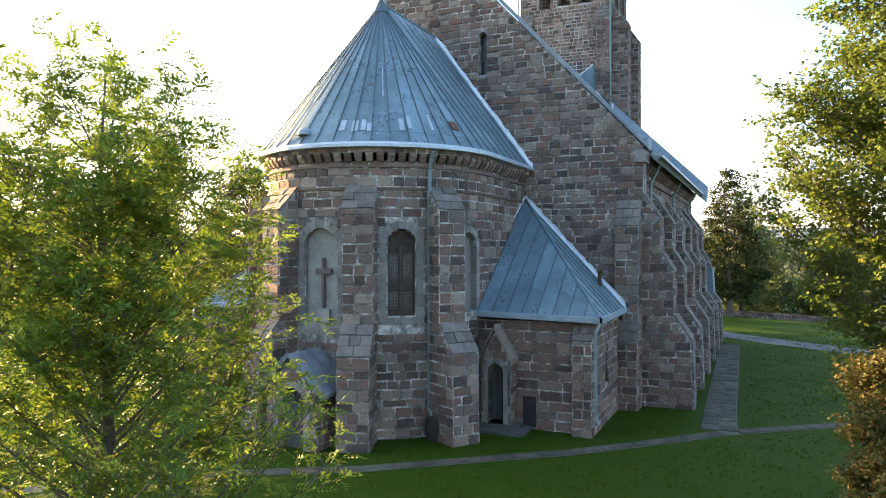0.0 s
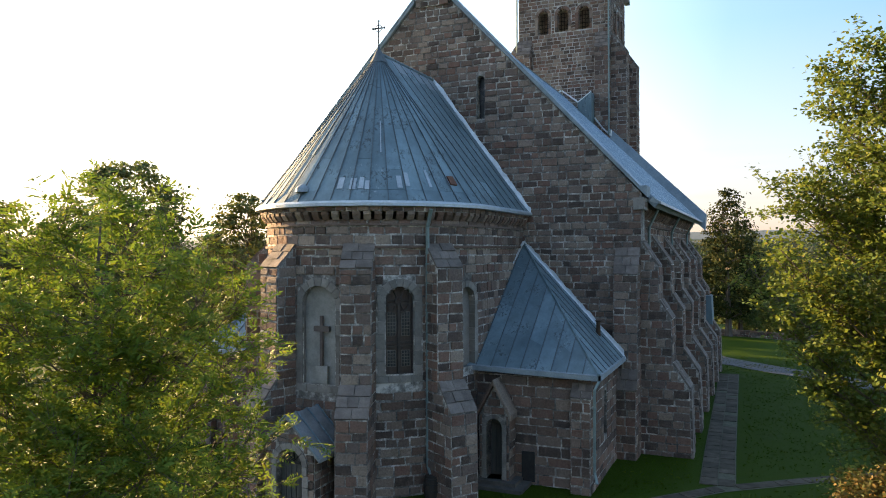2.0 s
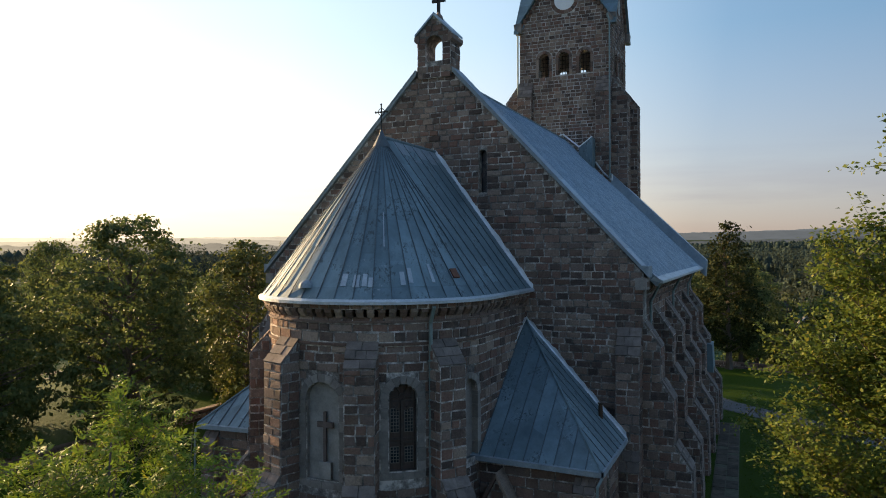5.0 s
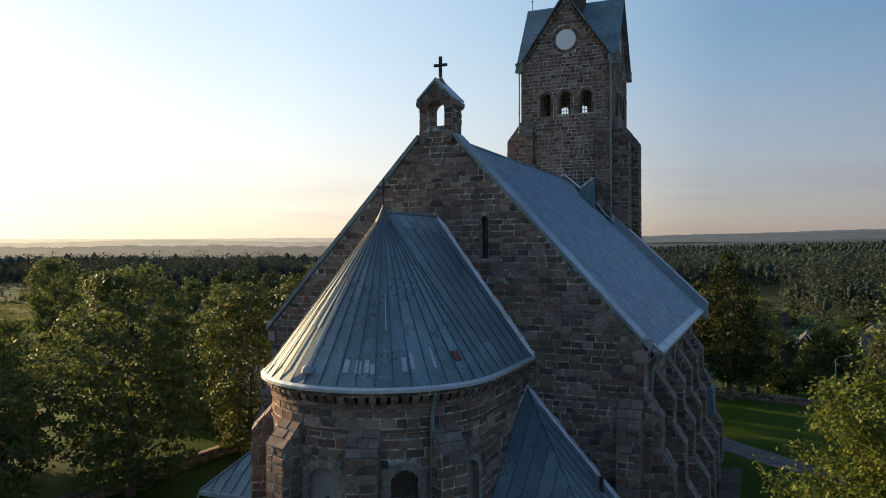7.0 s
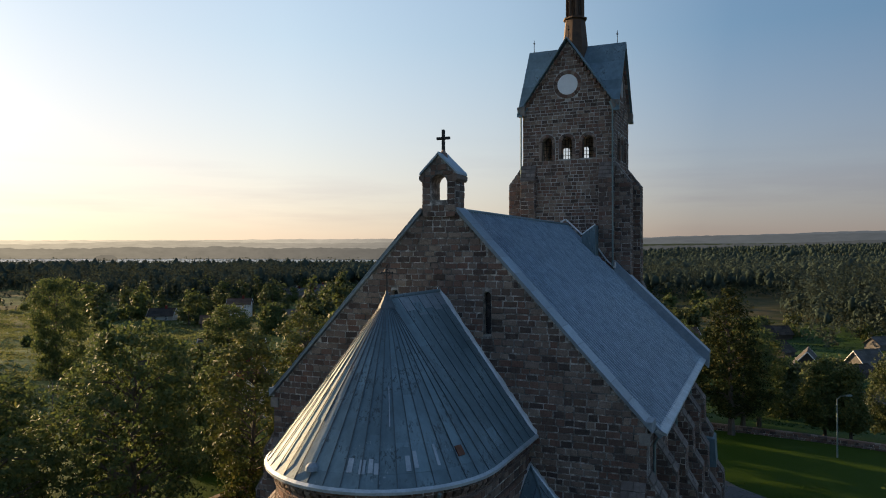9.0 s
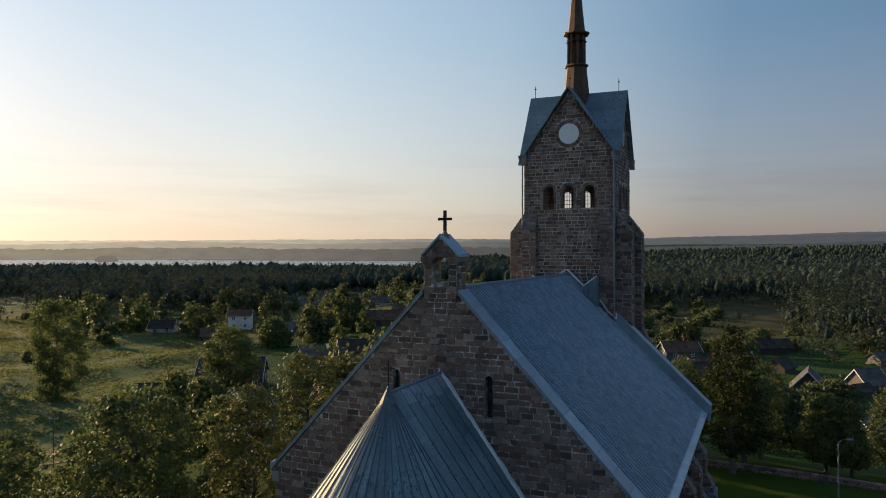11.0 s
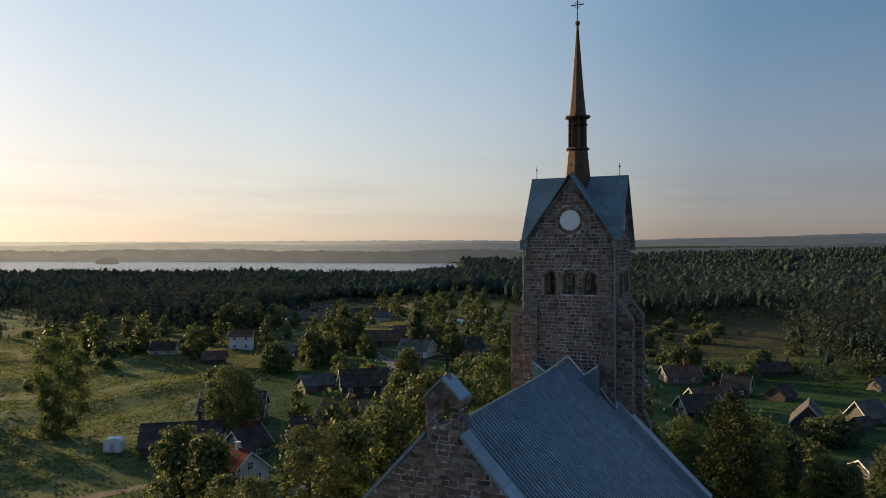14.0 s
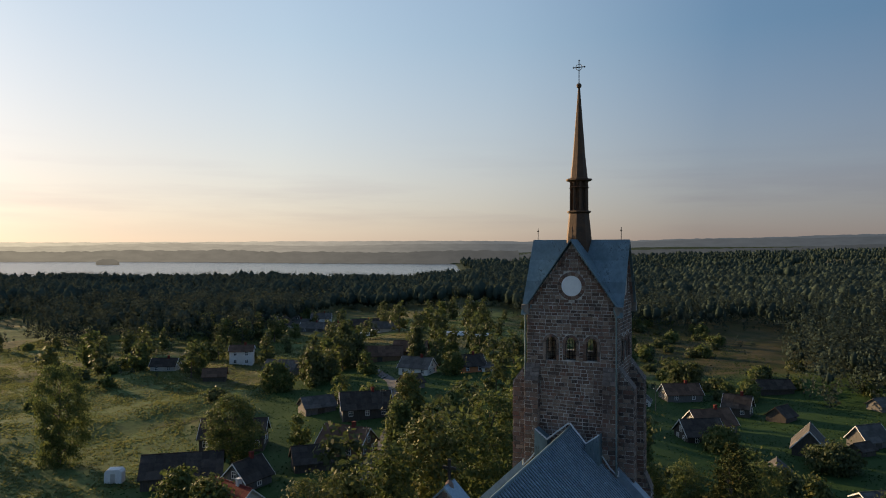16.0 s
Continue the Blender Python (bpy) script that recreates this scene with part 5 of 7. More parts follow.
    pipe("downpipe", [m(9.75, -6.5, 4.3), m(9.62, -6.72, 4.0), m(9.62, -6.72, 0.95), m(9.75, -6.9, 0.6)], 0.055)
    return w


def pipe(name, path, r=0.078):
    p = part(name, Geo().tube(path, r, 8), PIPE, church, "grey zinc downpipe")
    for z in np.arange(path[-1][2] + 1.0, path[1][2], 1.7):
        x, y = path[1][0], path[1][1]
        part("pipe_clip", Geo().tube([(x, y, z), (x, y, z + 0.07)], r * 1.35, 8), PIPE, p)
    return p


annex(1)
annex(-1)


def on_apse(deg, d, z):
    return apse(at_angle(deg), z, d)


for deg in (50.5, -88):
    pipe("downpipe", [on_apse(deg, 0.48, 10.75), on_apse(deg, 0.16, 10.1), on_apse(deg, 0.16, 1.1), on_apse(deg, 0.42, 0.85)])
pipe("downpipe", [(3.75, TB0 - 0.95, 32.2), (3.95, TB0 - 0.85, 31.6), (3.95, TB0 - 0.85, 19.0), (3.95, TB0 - 0.95, 18.6)], 0.07)
pipe("downpipe", [(-4.15, TB0 - 0.3, 32.2), (-4.1, TB0 - 0.12, 31.6), (-4.1, TB0 - 0.12, 24.0), (-4.1, TB0 - 0.3, 23.7)], 0.07)
for b in (3.1, 13.1, 23.0):
    pipe("downpipe", [(10.8, b, 11.4), (10.25, b, 10.3), (10.25, b, 1.0), (10.45, b, 0.7)], 0.07)

# rain barrel under the apse pipe
bx, by, _ = on_apse(50.5, 0.55, 0)
barrel = thing("rain_barrel", CHURCH @ pose(bx, by, 0), "dark wooden rain barrel under a downpipe", "barrel")
part("staves", Geo().tube([(0, 0, z) for z in (0, 0.2, 0.42, 0.65, 0.85)], [0.27, 0.33, 0.35, 0.33, 0.28], 14), BARREL, barrel)
for z, r in ((0.12, 0.315), (0.32, 0.352), (0.55, 0.352), (0.74, 0.316)):
    part("hoop", Geo().tube([(0, 0, z), (0, 0, z + 0.05)], r, 14), IRON, barrel)


# gabled porch under the niche
def porch(b):
    pl = [[(-1.05, -0.4), (1.05, -0.4), (1.05, 2.15), (0, 3.2), (-1.05, 2.15)], arch(0, 1.1, -0.3, 1.65)]
    fn = lambda s, z, d: (s, b - d, z)
    w = part("porch_wall", Geo().wall(pl, fn, -0.4, 0), MORTAR, church, "small gabled granite porch")
    part("stone_courses", joined(courses([pl[0], arch(0, 1.5, -0.3, 1.65)], fn, RNG, 0.3, (0.3, 0.6))), STONE_MANY, w, kind="stuff", fix=False)
    lay("arch_stone", arch_ring(0, 1.1, 0.0, 1.65, 0.22, fn, RNG, depth=0.35, sill=False), DRESSED_ONE, DRESSED_MANY, w, 99)
    for side in (-1, 1):
        sd = [[(b, -0.4), (-10.2, -0.4), (-10.2, 2.15), (b, 2.15)]]
        fs = lambda s, z, d, side=side: (side * (1.05 + d), s, z)
        q = part("porch_side", Geo().wall(sd, fs, -0.35, 0), MORTAR, church)
        part("stone_courses", joined(courses(sd, fs, RNG, 0.3, (0.3, 0.6))), STONE_MANY, q, kind="stuff", fix=False)
        n = 4
        sh = []
        for i in range(n):
            b0, b1 = b - 0.22 + i * (-9.9 - b + 0.22) / n, b - 0.22 + (i + 1) * (-9.9 - b + 0.22) / n
            t = [(0.0, 3.42), (1.38, 2.02)]
            v = [(side * t[0][0], b0 + 0.01, t[0][1]), (side * t[1][0], b0 + 0.01, t[1][1]), (side * t[1][0], b1 - 0.01, t[1][1]), (side * t[0][0], b1 - 0.01, t[0][1])]
            v += [(x, y, z - 0.12) for x, y, z in v]
            sh.append((v, [(0, 1, 2, 3), (7, 6, 5, 4), (0, 4, 5, 1), (1, 5, 6, 2), (2, 6, 7, 3), (3, 7, 4, 0)]))
        rp = part("porch_roof", joined(sh), WEATHERED, church, "weathered grey sheet porch roof")
        g = Geo()
        for i in range(n + 1):
            bb = b - 0.22 + i * (-9.9 - b + 0.22) / n
            g.tube([(side * 0.02, bb, 3.45), (side * 1.38, bb, 2.05)], 0.025, 5)
        part("standing_seams", g, SHEET_MANY, rp, kind="stuff")
    d = part("porch_door", Geo().wall([arch(0, 1.1, -0.3, 1.65)], fn, -0.36, -0.3), DOORWOOD, church, "dark green-black plank door under an arch")
    for i in range(5):
        part("door_board", Geo().box(-0.53 + i * 0.215, -0.335 + i * 0.215, b + 0.26, b + 0.305, 0.0, 1.62), DOORWOOD, d)
    part("fanlight_bars", Geo().box(-0.55, 0.55, b + 0.24, b + 0.3, 1.62, 1.70).tube([(0, b + 0.27, 1.7), (0, b + 0.27, 2.15)], 0.02, 5).tube([(0, b + 0.27, 1.7), (-0.33, b + 0.27, 2.05)], 0.02, 5).tube([(0, b + 0.27, 1.7), (0.33, b + 0.27, 2.05)], 0.02, 5), IRON, d)
    part("door_handle", Geo().tube([(0.38, b + 0.22, 0.95), (0.38, b + 0.22, 1.12)], 0.02, 6), IRON, d)


porch(-12.3)


# slab-roofed doorway of the south annex
def doorway():
    b, c = -6.85, 5.72
    fn = lambda s, z, d: (s, b - d, z)
    pl = [[(c - 0.62, -0.3), (c + 0.62, -0.3), (c + 0.62, 2.75), (c, 3.9), (c - 0.62, 2.75)], arch(c, 0.66, 0.28, 2.3)]
    w = part("doorway_wall", Geo().wall(pl, fn, -0.75, 0), MORTAR, church, "gabled granite doorway")
    part("stone_courses", joined(courses([pl[0], arch(c, 0.98, 0.28, 2.3)], fn, RNG, 0.36, (0.3, 0.7))), STONE_MANY, w, kind="stuff", fix=False)
    lay("arch_stone", arch_ring(c, 0.66, 0.28, 2.3, 0.16, fn, RNG, depth=0.7, sill=False), DRESSED_ONE, DRESSED_MANY, w, 99)
    for side in (-1, 1):
        fs = lambda s, z, d, side=side: (c + side * (0.62 + d), s, z)
        part("stone_courses", joined(courses([[(b, -0.3), (-6.1, -0.3), (-6.1, 2.75), (b, 2.75)]], fs, RNG, 0.36, (0.3, 0.7))), STONE_MANY, w, kind="stuff", fix=False)
        part("roof_slab", Geo().prism([(0, 3.95), (0.72, 2.62), (0.72, 2.84), (0, 4.16)], b - 0.16, -6.05, lambda u, v, q, side=side: (c + side * u, q, v)), STONE_ONE, w, "stone slab")
    d = part("annex_door", Geo().wall([arch(c, 0.66, 0.28, 2.3)], fn, -0.66, -0.6), DOORWOOD, church, "dark plank door")
    for i in range(3):
        part("door_board", Geo().box(c - 0.32 + i * 0.215, c - 0.12 + i * 0.215, b + 0.56, b + 0.605, 0.3, 2.3), DOORWOOD, d)
    for i in range(2):
        part("door_step", Geo().box(c - 0.75 - i * 0.25, c + 0.95 + i * 0.35, b - 0.3 - i * 0.33, b + 0.7, -0.3, 0.28 - i * 0.14), SLAB, church, "worn stone step")
    # low dark panel on the annex wall, right of the doorway
    part("cellar_window", Geo().box(6.62, 7.15, -6.16, -6.08, 0.12, 1.3), IRON, church, "dark low panel on the annex wall")


doorway()


# ---- trees ----
def quads(name, centres, sizes, rng, mat, squash=0.62, droop=None, out=None, loose=0.8):
    """Many small leaves, each a bent rhombus of its own."""
    n = len(centres)
    a = rng.normal(size=(n, 3))
    a /= np.linalg.norm(a, axis=1)[:, None]
    if droop is not None:
        a[:, 2] -= droop
        a /= np.linalg.norm(a, axis=1)[:, None]
    if out is None:
        b = np.cross(a, rng.normal(size=(n, 3)))
    else:
        # leaves lie mostly across the way out of the crown
        o = out / (np.linalg.norm(out, axis=1)[:, None] + 1e-9) + loose * rng.normal(size=(n, 3))
        a = np.cross(o, a)
        a /= np.linalg.norm(a, axis=1)[:, None] + 1e-9
        b = np.cross(o, a)
    b /= np.linalg.norm(b, axis=1)[:, None] + 1e-9
    s = sizes[:, None]
    v = np.empty((n, 4, 3))
    v[:, 0], v[:, 2] = centres - a * s, centres + a * s
    v[:, 1], v[:, 3] = centres + b * s * squash + a * s * 0.2, centres - b * s * squash + a * s * 0.2
    me = bpy.data.meshes.new(name)
    me.vertices.add(4 * n)
    me.vertices.foreach_set("co", v.ravel())
    me.loops.add(4 * n)
    me.loops.foreach_set("vertex_index", np.arange(4 * n, dtype=np.int32))
    me.polygons.add(n)
    me.polygons.foreach_set("loop_start", np.arange(0, 4 * n, 4, dtype=np.int32))
    me.materials.append(mat)
    me.update(calc_edges=True)
    return me


def clump_centres(rng, n, height, base, radius, shape, hollow=0.35):
    """Centres of leaf clumps in a crown; shape(h) gives the relative radius at the relative height h."""
    out = []
    lobes = [(rng.uniform(0, math.tau), rng.uniform(0, 1), rng.uniform(0.5, 1)) for _ in range(9)]
    while len(out) < n:
        h, t, q = rng.uniform(0, 1), rng.uniform(0, math.tau), rng.uniform(0, 1)
        lob = sum(w * math.cos(min(abs((t - lt + math.pi) % math.tau - math.pi) * 1.4, math.pi)) * math.exp(-((h - lh) / 0.22) ** 2) for lt, lh, w in lobes)
        r = shape(h) * radius * (0.86 + 0.16 * lob)
        q = hollow + (1 - hollow) * math.sqrt(q)
        if rng.uniform(0, 1) < shape(h) + 0.15:
            out.append((r * q * math.cos(t), r * q * math.sin(t), base + (height - base) * h))
    return np.array(out)


ROUND = lambda h: math.sqrt(max(0.0, 1 - (2 * h - 0.85) ** 2 / 1.35))
CONE = lambda h: min(1.0, 1.5 * (1 - h) ** 0.85 + 0.06) * min(1, 0.45 + 3 * h)
FULL = lambda h: math.sqrt(max(0.0, 1 - (max(0.0, h - 0.35) / 0.66) ** 2.6)) * min(1.0, 0.55 + 1.6 * h)
CROWN = lambda h: math.sqrt(max(0.0, 1 - ((h - 0.62) / 0.66) ** 2))
BELL = lambda h: math.sqrt(max(0.0, 1 - (max(0.0, h - 0.3) / 0.80) ** 2)) * min(1.0, 0.75 + h)
EGG = lambda h: math.sqrt(max(0.0, 1 - (2 * h - 0.75) ** 2 / 1.6)) * (1 - 0.25 * h)


def tree(x, y, height, radius, seed, mat, label, kind="tree", base=None, clumps=160, leaves=70, leaf=0.13, spread=0.55, shape=ROUND, trunk=None, limbs=26, droop=None, hollow=0.35, sides=5, flat=0.62):
    rng = np.random.default_rng(seed)
    z0 = float(land(x, y))
    t = thing("tree", pose(x, y, z0 - 0.1, 0, 0, float(rng.uniform(0, 360))), label, kind, "trees")
    base = height * 0.18 if base is None else base
    cc = clump_centres(rng, clumps, height, base, radius, shape, hollow)
    tr = trunk or height * 0.022
    g = Geo()
    bend = rng.normal(size=2) * 0.02 * height
    spine = [Vector((bend[0] * u * u, bend[1] * u * u, height * 0.86 * u)) for u in np.linspace(0, 1, 8)]
    g.tube([tuple(p) for p in spine], [tr * (1.25 if i == 0 else 1) * (1 - 0.88 * i / 7) for i in range(8)], max(5, sides + 1))
    for c in cc[:: max(1, len(cc) // limbs)]:
        c = Vector(c)
        u = max(0.12, min(0.8, (c.z - 0.35 * math.hypot(c.x, c.y)) / (height * 0.86)))
        k = min(6, int(u * 7))
        p = spine[k].lerp(spine[k + 1], u * 7 - k)
        mid = p.lerp(c, 0.5) + Vector((0, 0, (c - p).length * 0.08)) + Vector(rng.normal(size=3)) * 0.06 * (c - p).length
        r = tr * 0.42 * (1 - u * 0.6)
        g.tube([tuple(p), tuple(mid), tuple(c)], [r, r * 0.6, r * 0.15], sides)
    part("trunk", g, BARK, t)
    n = clumps * leaves
    which = np.repeat(np.arange(clumps), leaves)
    off = rng.normal(size=(n, 3)) * spread * np.array([1, 1, flat]) * rng.uniform(0.55, 1.25, size=clumps)[which][:, None]
    pts = cc[which] + off
    heart = np.array([0, 0, base + (height - base) * 0.42])
    out = off / spread + 1.2 * (pts - heart) / radius + np.array([0, 0, 0.7])
    me = quads("crown", pts, leaf * rng.uniform(0.6, 1.35, size=n), rng, mat, droop=droop, out=None if droop else out, loose=0.55)
    part("crown", me, mat, t)
    return t


GREEN = [(0, (0.062, 0.088, 0.036)), (0.5, (0.092, 0.124, 0.048)), (0.85, (0.124, 0.148, 0.056)), (1, (0.165, 0.165, 0.060))]
BRIGHT = [(0, (0.098, 0.162, 0.032)), (0.5, (0.122, 0.192, 0.035)), (0.85, (0.150, 0.210, 0.038)), (1, (0.22, 0.215, 0.040))]
YELLOW = [(0, (0.062, 0.080, 0.032)), (0.4, (0.092, 0.112, 0.040)), (0.8, (0.125, 0.138, 0.046)), (1, (0.17, 0.150, 0.046))]
RUST = [(0, (0.060, 0.075, 0.024)), (0.4, (0.085, 0.084, 0.028)), (0.75, (0.125, 0.086, 0.030)), (1, (0.17, 0.095, 0.032))]
L_GREEN, L_BRIGHT, L_YELLOW, L_RUST = (leaf_material("leaf_" + n, s, {"bright": 0.34, "green": 0.38}.get(n, 0.22), 0.12 if n == "bright" else 0.06) for n, s in (("green", GREEN), ("bright", BRIGHT), ("yellow", YELLOW), ("rust", RUST)))
L_DARK = leaf_material("leaf_dark", [(0, (0.048, 0.064, 0.034)), (0.6, (0.076, 0.094, 0.046)), (1, (0.105, 0.118, 0.054))], 0.3)

L_MAPLE = leaf_material("leaf_maple", [(0, (0.082, 0.125, 0.034)), (0.5, (0.110, 0.152, 0.038)), (0.85, (0.140, 0.168, 0.040)), (1, (0.20, 0.175, 0.040))], 0.36, 0.12)
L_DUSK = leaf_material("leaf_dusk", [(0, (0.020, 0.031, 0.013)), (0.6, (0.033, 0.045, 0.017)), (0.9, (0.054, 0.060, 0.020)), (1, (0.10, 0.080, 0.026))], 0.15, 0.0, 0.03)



def leaf_mesh(name, centres, axis, normal, size, narrow, mat):
    """Leaves as rhombs, each with its own length way and face way."""
    axis = axis / (np.linalg.norm(axis, axis=1)[:, None] + 1e-9)
    b = np.cross(normal, axis)
    b /= np.linalg.norm(b, axis=1)[:, None] + 1e-9
    n, k = len(centres), size[:, None]
    sag = np.cross(axis, b) * k * 0.18
    v = np.empty((n, 4, 3))
    v[:, 0], v[:, 2] = centres - axis * k, centres + axis * k
    v[:, 1], v[:, 3] = centres + b * k * narrow - axis * k * 0.12 + sag, centres - b * k * narrow - axis * k * 0.12 + sag
    me = bpy.data.meshes.new(name)
    me.vertices.add(4 * n)
    me.vertices.foreach_set("co", v.ravel())
    me.loops.add(4 * n)
    me.loops.foreach_set("vertex_index", np.arange(4 * n, dtype=np.int32))
    me.polygons.add(n)
    me.polygons.foreach_set("loop_start", np.arange(0, 4 * n, 4, dtype=np.int32))
    me.materials.append(mat)
    me.update(calc_edges=True)
    return me


def branching_tree(x, y, height, radius, seed, mat, label, base, shape, trunk, boughs=60, twigs=16, sprays=6, pinnate=True, leaf=0.05, rise=0.5, twig_length=0.9):
    """A tree with a trunk, ascending boughs, fine twigs and sprays of leaves along them."""
    rng = np.random.default_rng(seed)
    t = thing("tree", pose(x, y, float(land(x, y)) - 0.1), label, "tree", "trees")
    bend = rng.normal(size=2) * 0.03 * height
    spine = lambda u: np.array([bend[0] * u * u + 0.12 * math.sin(5 * u), bend[1] * u * u + 0.12 * math.cos(4 * u), height * 0.9 * u])
    g = Geo()
    g.tube([tuple(spine(u)) for u in np.linspace(0, 1, 11)], [trunk * (1.3 if i == 0 else 1) * (1 - 0.9 * i / 10) for i in range(11)], 8)
    lobes = [(rng.uniform(0, math.tau), rng.uniform(0, 1), rng.uniform(0.4, 1)) for _ in range(10)]
    sites, ways = [], []
    for i in range(boughs):
        h = ((i + rng.uniform(0, 1)) / boughs) ** 0.75
        a = i * 2.39996 + rng.normal() * 0.35
        lob = sum(w * math.cos(min(abs((a - la + math.pi) % math.tau - math.pi) * 1.4, math.pi)) * math.exp(-((h - lh) / 0.2) ** 2) for la, lh, w in lobes)
        r = radius * max(0.12, shape(h)) * (0.84 + 0.22 * lob) * rng.uniform(0.72, 1.1)
        end = np.array([r * math.cos(a), r * math.sin(a), base + (height - base) * h * (0.90 + 0.07 * min(1.4, lob)) + rng.normal() * 0.03 * height])
        u0 = np.clip((end[2] - rise * r) / (height * 0.9), 0.06, 0.93)
        p0 = spine(u0)
        mid = p0 * 0.45 + end * 0.55 + np.array([0, 0, -0.16 * r])
        q = [(1 - w) ** 2 * p0 + 2 * w * (1 - w) * mid + w * w * end for w in np.linspace(0, 1, 6)]
        rr = trunk * 0.36 * (1 - 0.6 * u0) * (0.5 + 0.5 * min(1, r / radius))
        g.tube([tuple(c) for c in q], [rr * (1 - 0.86 * k / 5) for k in range(6)], 5)
        along = (end - mid) / (np.linalg.norm(end - mid) + 1e-9)
        for k in range(twigs):
            w = 1.0 if k == 0 else 0.42 + 0.58 * ((k - rng.uniform(0, 1)) / twigs) ** 0.8
            c = (1 - w) ** 2 * p0 + 2 * w * (1 - w) * mid + w * w * end
            d = along * rng.uniform(0.3, 1.0) + rng.normal(size=3) * np.array([0.7, 0.7, 0.55]) + np.array([0, 0, 0.42])
            d /= np.linalg.norm(d)
            L = twig_length * rng.uniform(0.45, 1.15)
            tip = c + d * L + np.array([0, 0, -0.10 * L])
            g.tube([tuple(c), tuple((c + tip) / 2 + rng.normal(size=3) * 0.03), tuple(tip)], [rr * 0.2 + 0.004, rr * 0.12 + 0.003, 0.003], 3)
            for e in np.linspace(0.35, 1.0, sprays):
                sites.append(c + (tip - c) * e)
                ways.append(d)
    part("trunk", g, BARK, t, fix=False)
    sites, ways = np.array(sites), np.array(ways)
    n = len(sites)
    if pinnate:
        # compound leaves: a drooping stalk with paired leaflets
        stalk = ways * 0.6 + rng.normal(size=(n, 3)) * np.array([0.8, 0.8, 0.35]) + np.array([0, 0, -0.15])
        stalk /= np.linalg.norm(stalk, axis=1)[:, None]
        side = np.cross(stalk, np.array([0, 0, 1.0]) + rng.normal(size=(n, 3)) * 0.35)
        side /= np.linalg.norm(side, axis=1)[:, None]
        face = np.cross(side, stalk)
        face *= np.sign(face[:, 2:3] + 1e-6)
        C, A, N = [], [], []
        L = leaf * 5.0 * rng.uniform(0.75, 1.2, n)[:, None]
        for k in range(4):
            for sg in (-1, 1):
                f = 0.25 + 0.22 * k
                ax = side * sg + stalk * 0.75 + rng.normal(size=(n, 3)) * 0.18
                C.append(sites + stalk * L * f + side * sg * leaf * 0.85 + np.array([0, 0, -0.16]) * L * f * f)
                A.append(ax)
                N.append(face + rng.normal(size=(n, 3)) * 0.25)
        C.append(sites + stalk * L * 1.12 + np.array([0, 0, -0.2]) * L)
        A.append(stalk + rng.normal(size=(n, 3)) * 0.1)
        N.append(face)
        C, A, N, narrow = np.concatenate(C), np.concatenate(A), np.concatenate(N), 0.36
    else:
        m = 11
        C = np.repeat(sites, m, axis=0) + rng.normal(size=(n * m, 3)) * np.array([1, 1, 0.55]) * leaf * 2.4
        A = np.repeat(ways, m, axis=0) * 0.5 + rng.normal(size=(n * m, 3)) * np.array([1, 1, 0.45]) + np.array([0, 0, -0.25])
        N = np.array([0, 0, 0.9]) + rng.normal(size=(n * m, 3)) * 0.55
        narrow = 0.72
    part("crown", leaf_mesh("crown", C, A, N, leaf * rng.uniform(0.65, 1.25, len(C)), narrow, mat), mat, t)
    return t


# close to the camera
branching_tree(-5.3, 11.2, 11.0, 3.7, 11, L_BRIGHT, "young ash with airy yellow-green leaves", 0.9, BELL, 0.15, boughs=104, twigs=17, sprays=6, leaf=0.058, rise=1.0, twig_length=0.9)
branching_tree(11.5, 15.0, 15.6, 5.2, 12, L_MAPLE, "leafy maple turning yellow at its tips", 2.6, CROWN, 0.2, boughs=120, twigs=22, sprays=5, pinnate=False, leaf=0.055, rise=0.8, twig_length=1.0)
branching_tree(7.9, 12.6, 6.0, 1.75, 13, L_RUST, "small maple in rusty autumn leaf", 0.8, EGG, 0.08, boughs=46, twigs=16, sprays=4, pinnate=False, leaf=0.045, rise=0.9, twig_length=0.5)
# churchyard trees
# third to fifth stand out of view, added to shade the lawn
NORTH = [(-20.7, 47.5, 15.0, 6.7, L_GREEN, FULL), (-27.3, 42.0, 13.5, 4.6, L_GREEN, ROUND), (-38, 51, 13.5, 4.8, L_GREEN, ROUND), (-44, 60, 13, 4.8, L_GREEN, ROUND), (-36, 40, 12, 4.4, L_GREEN, ROUND), (-15.3, 56.5, 13.6, 4.1, L_YELLOW, FULL), (-25.5, 55.0, 12.2, 4.2, L_GREEN, EGG),
         (-14.2, 73.0, 14.6, 5.2, L_YELLOW, ROUND), (-20.5, 66.0, 11.0, 3.8, L_GREEN, EGG), (-33.0, 54.0, 10.5, 4.0, L_GREEN, ROUND), (-29, 72, 8.5, 3, L_YELLOW, EGG)]
for i, (x, y, h, r, mt, shp) in enumerate(NORTH):
    tree(x, y, h, r, 30 + i, mt, "broad churchyard linden in late-summer leaf" if mt is L_GREEN else "churchyard linden turning yellow", clumps=560 if i == 0 else 300, leaves=38, leaf=0.145, spread=0.38, shape=shp, base=h * 0.07, sides=4, limbs=70, flat=0.45)
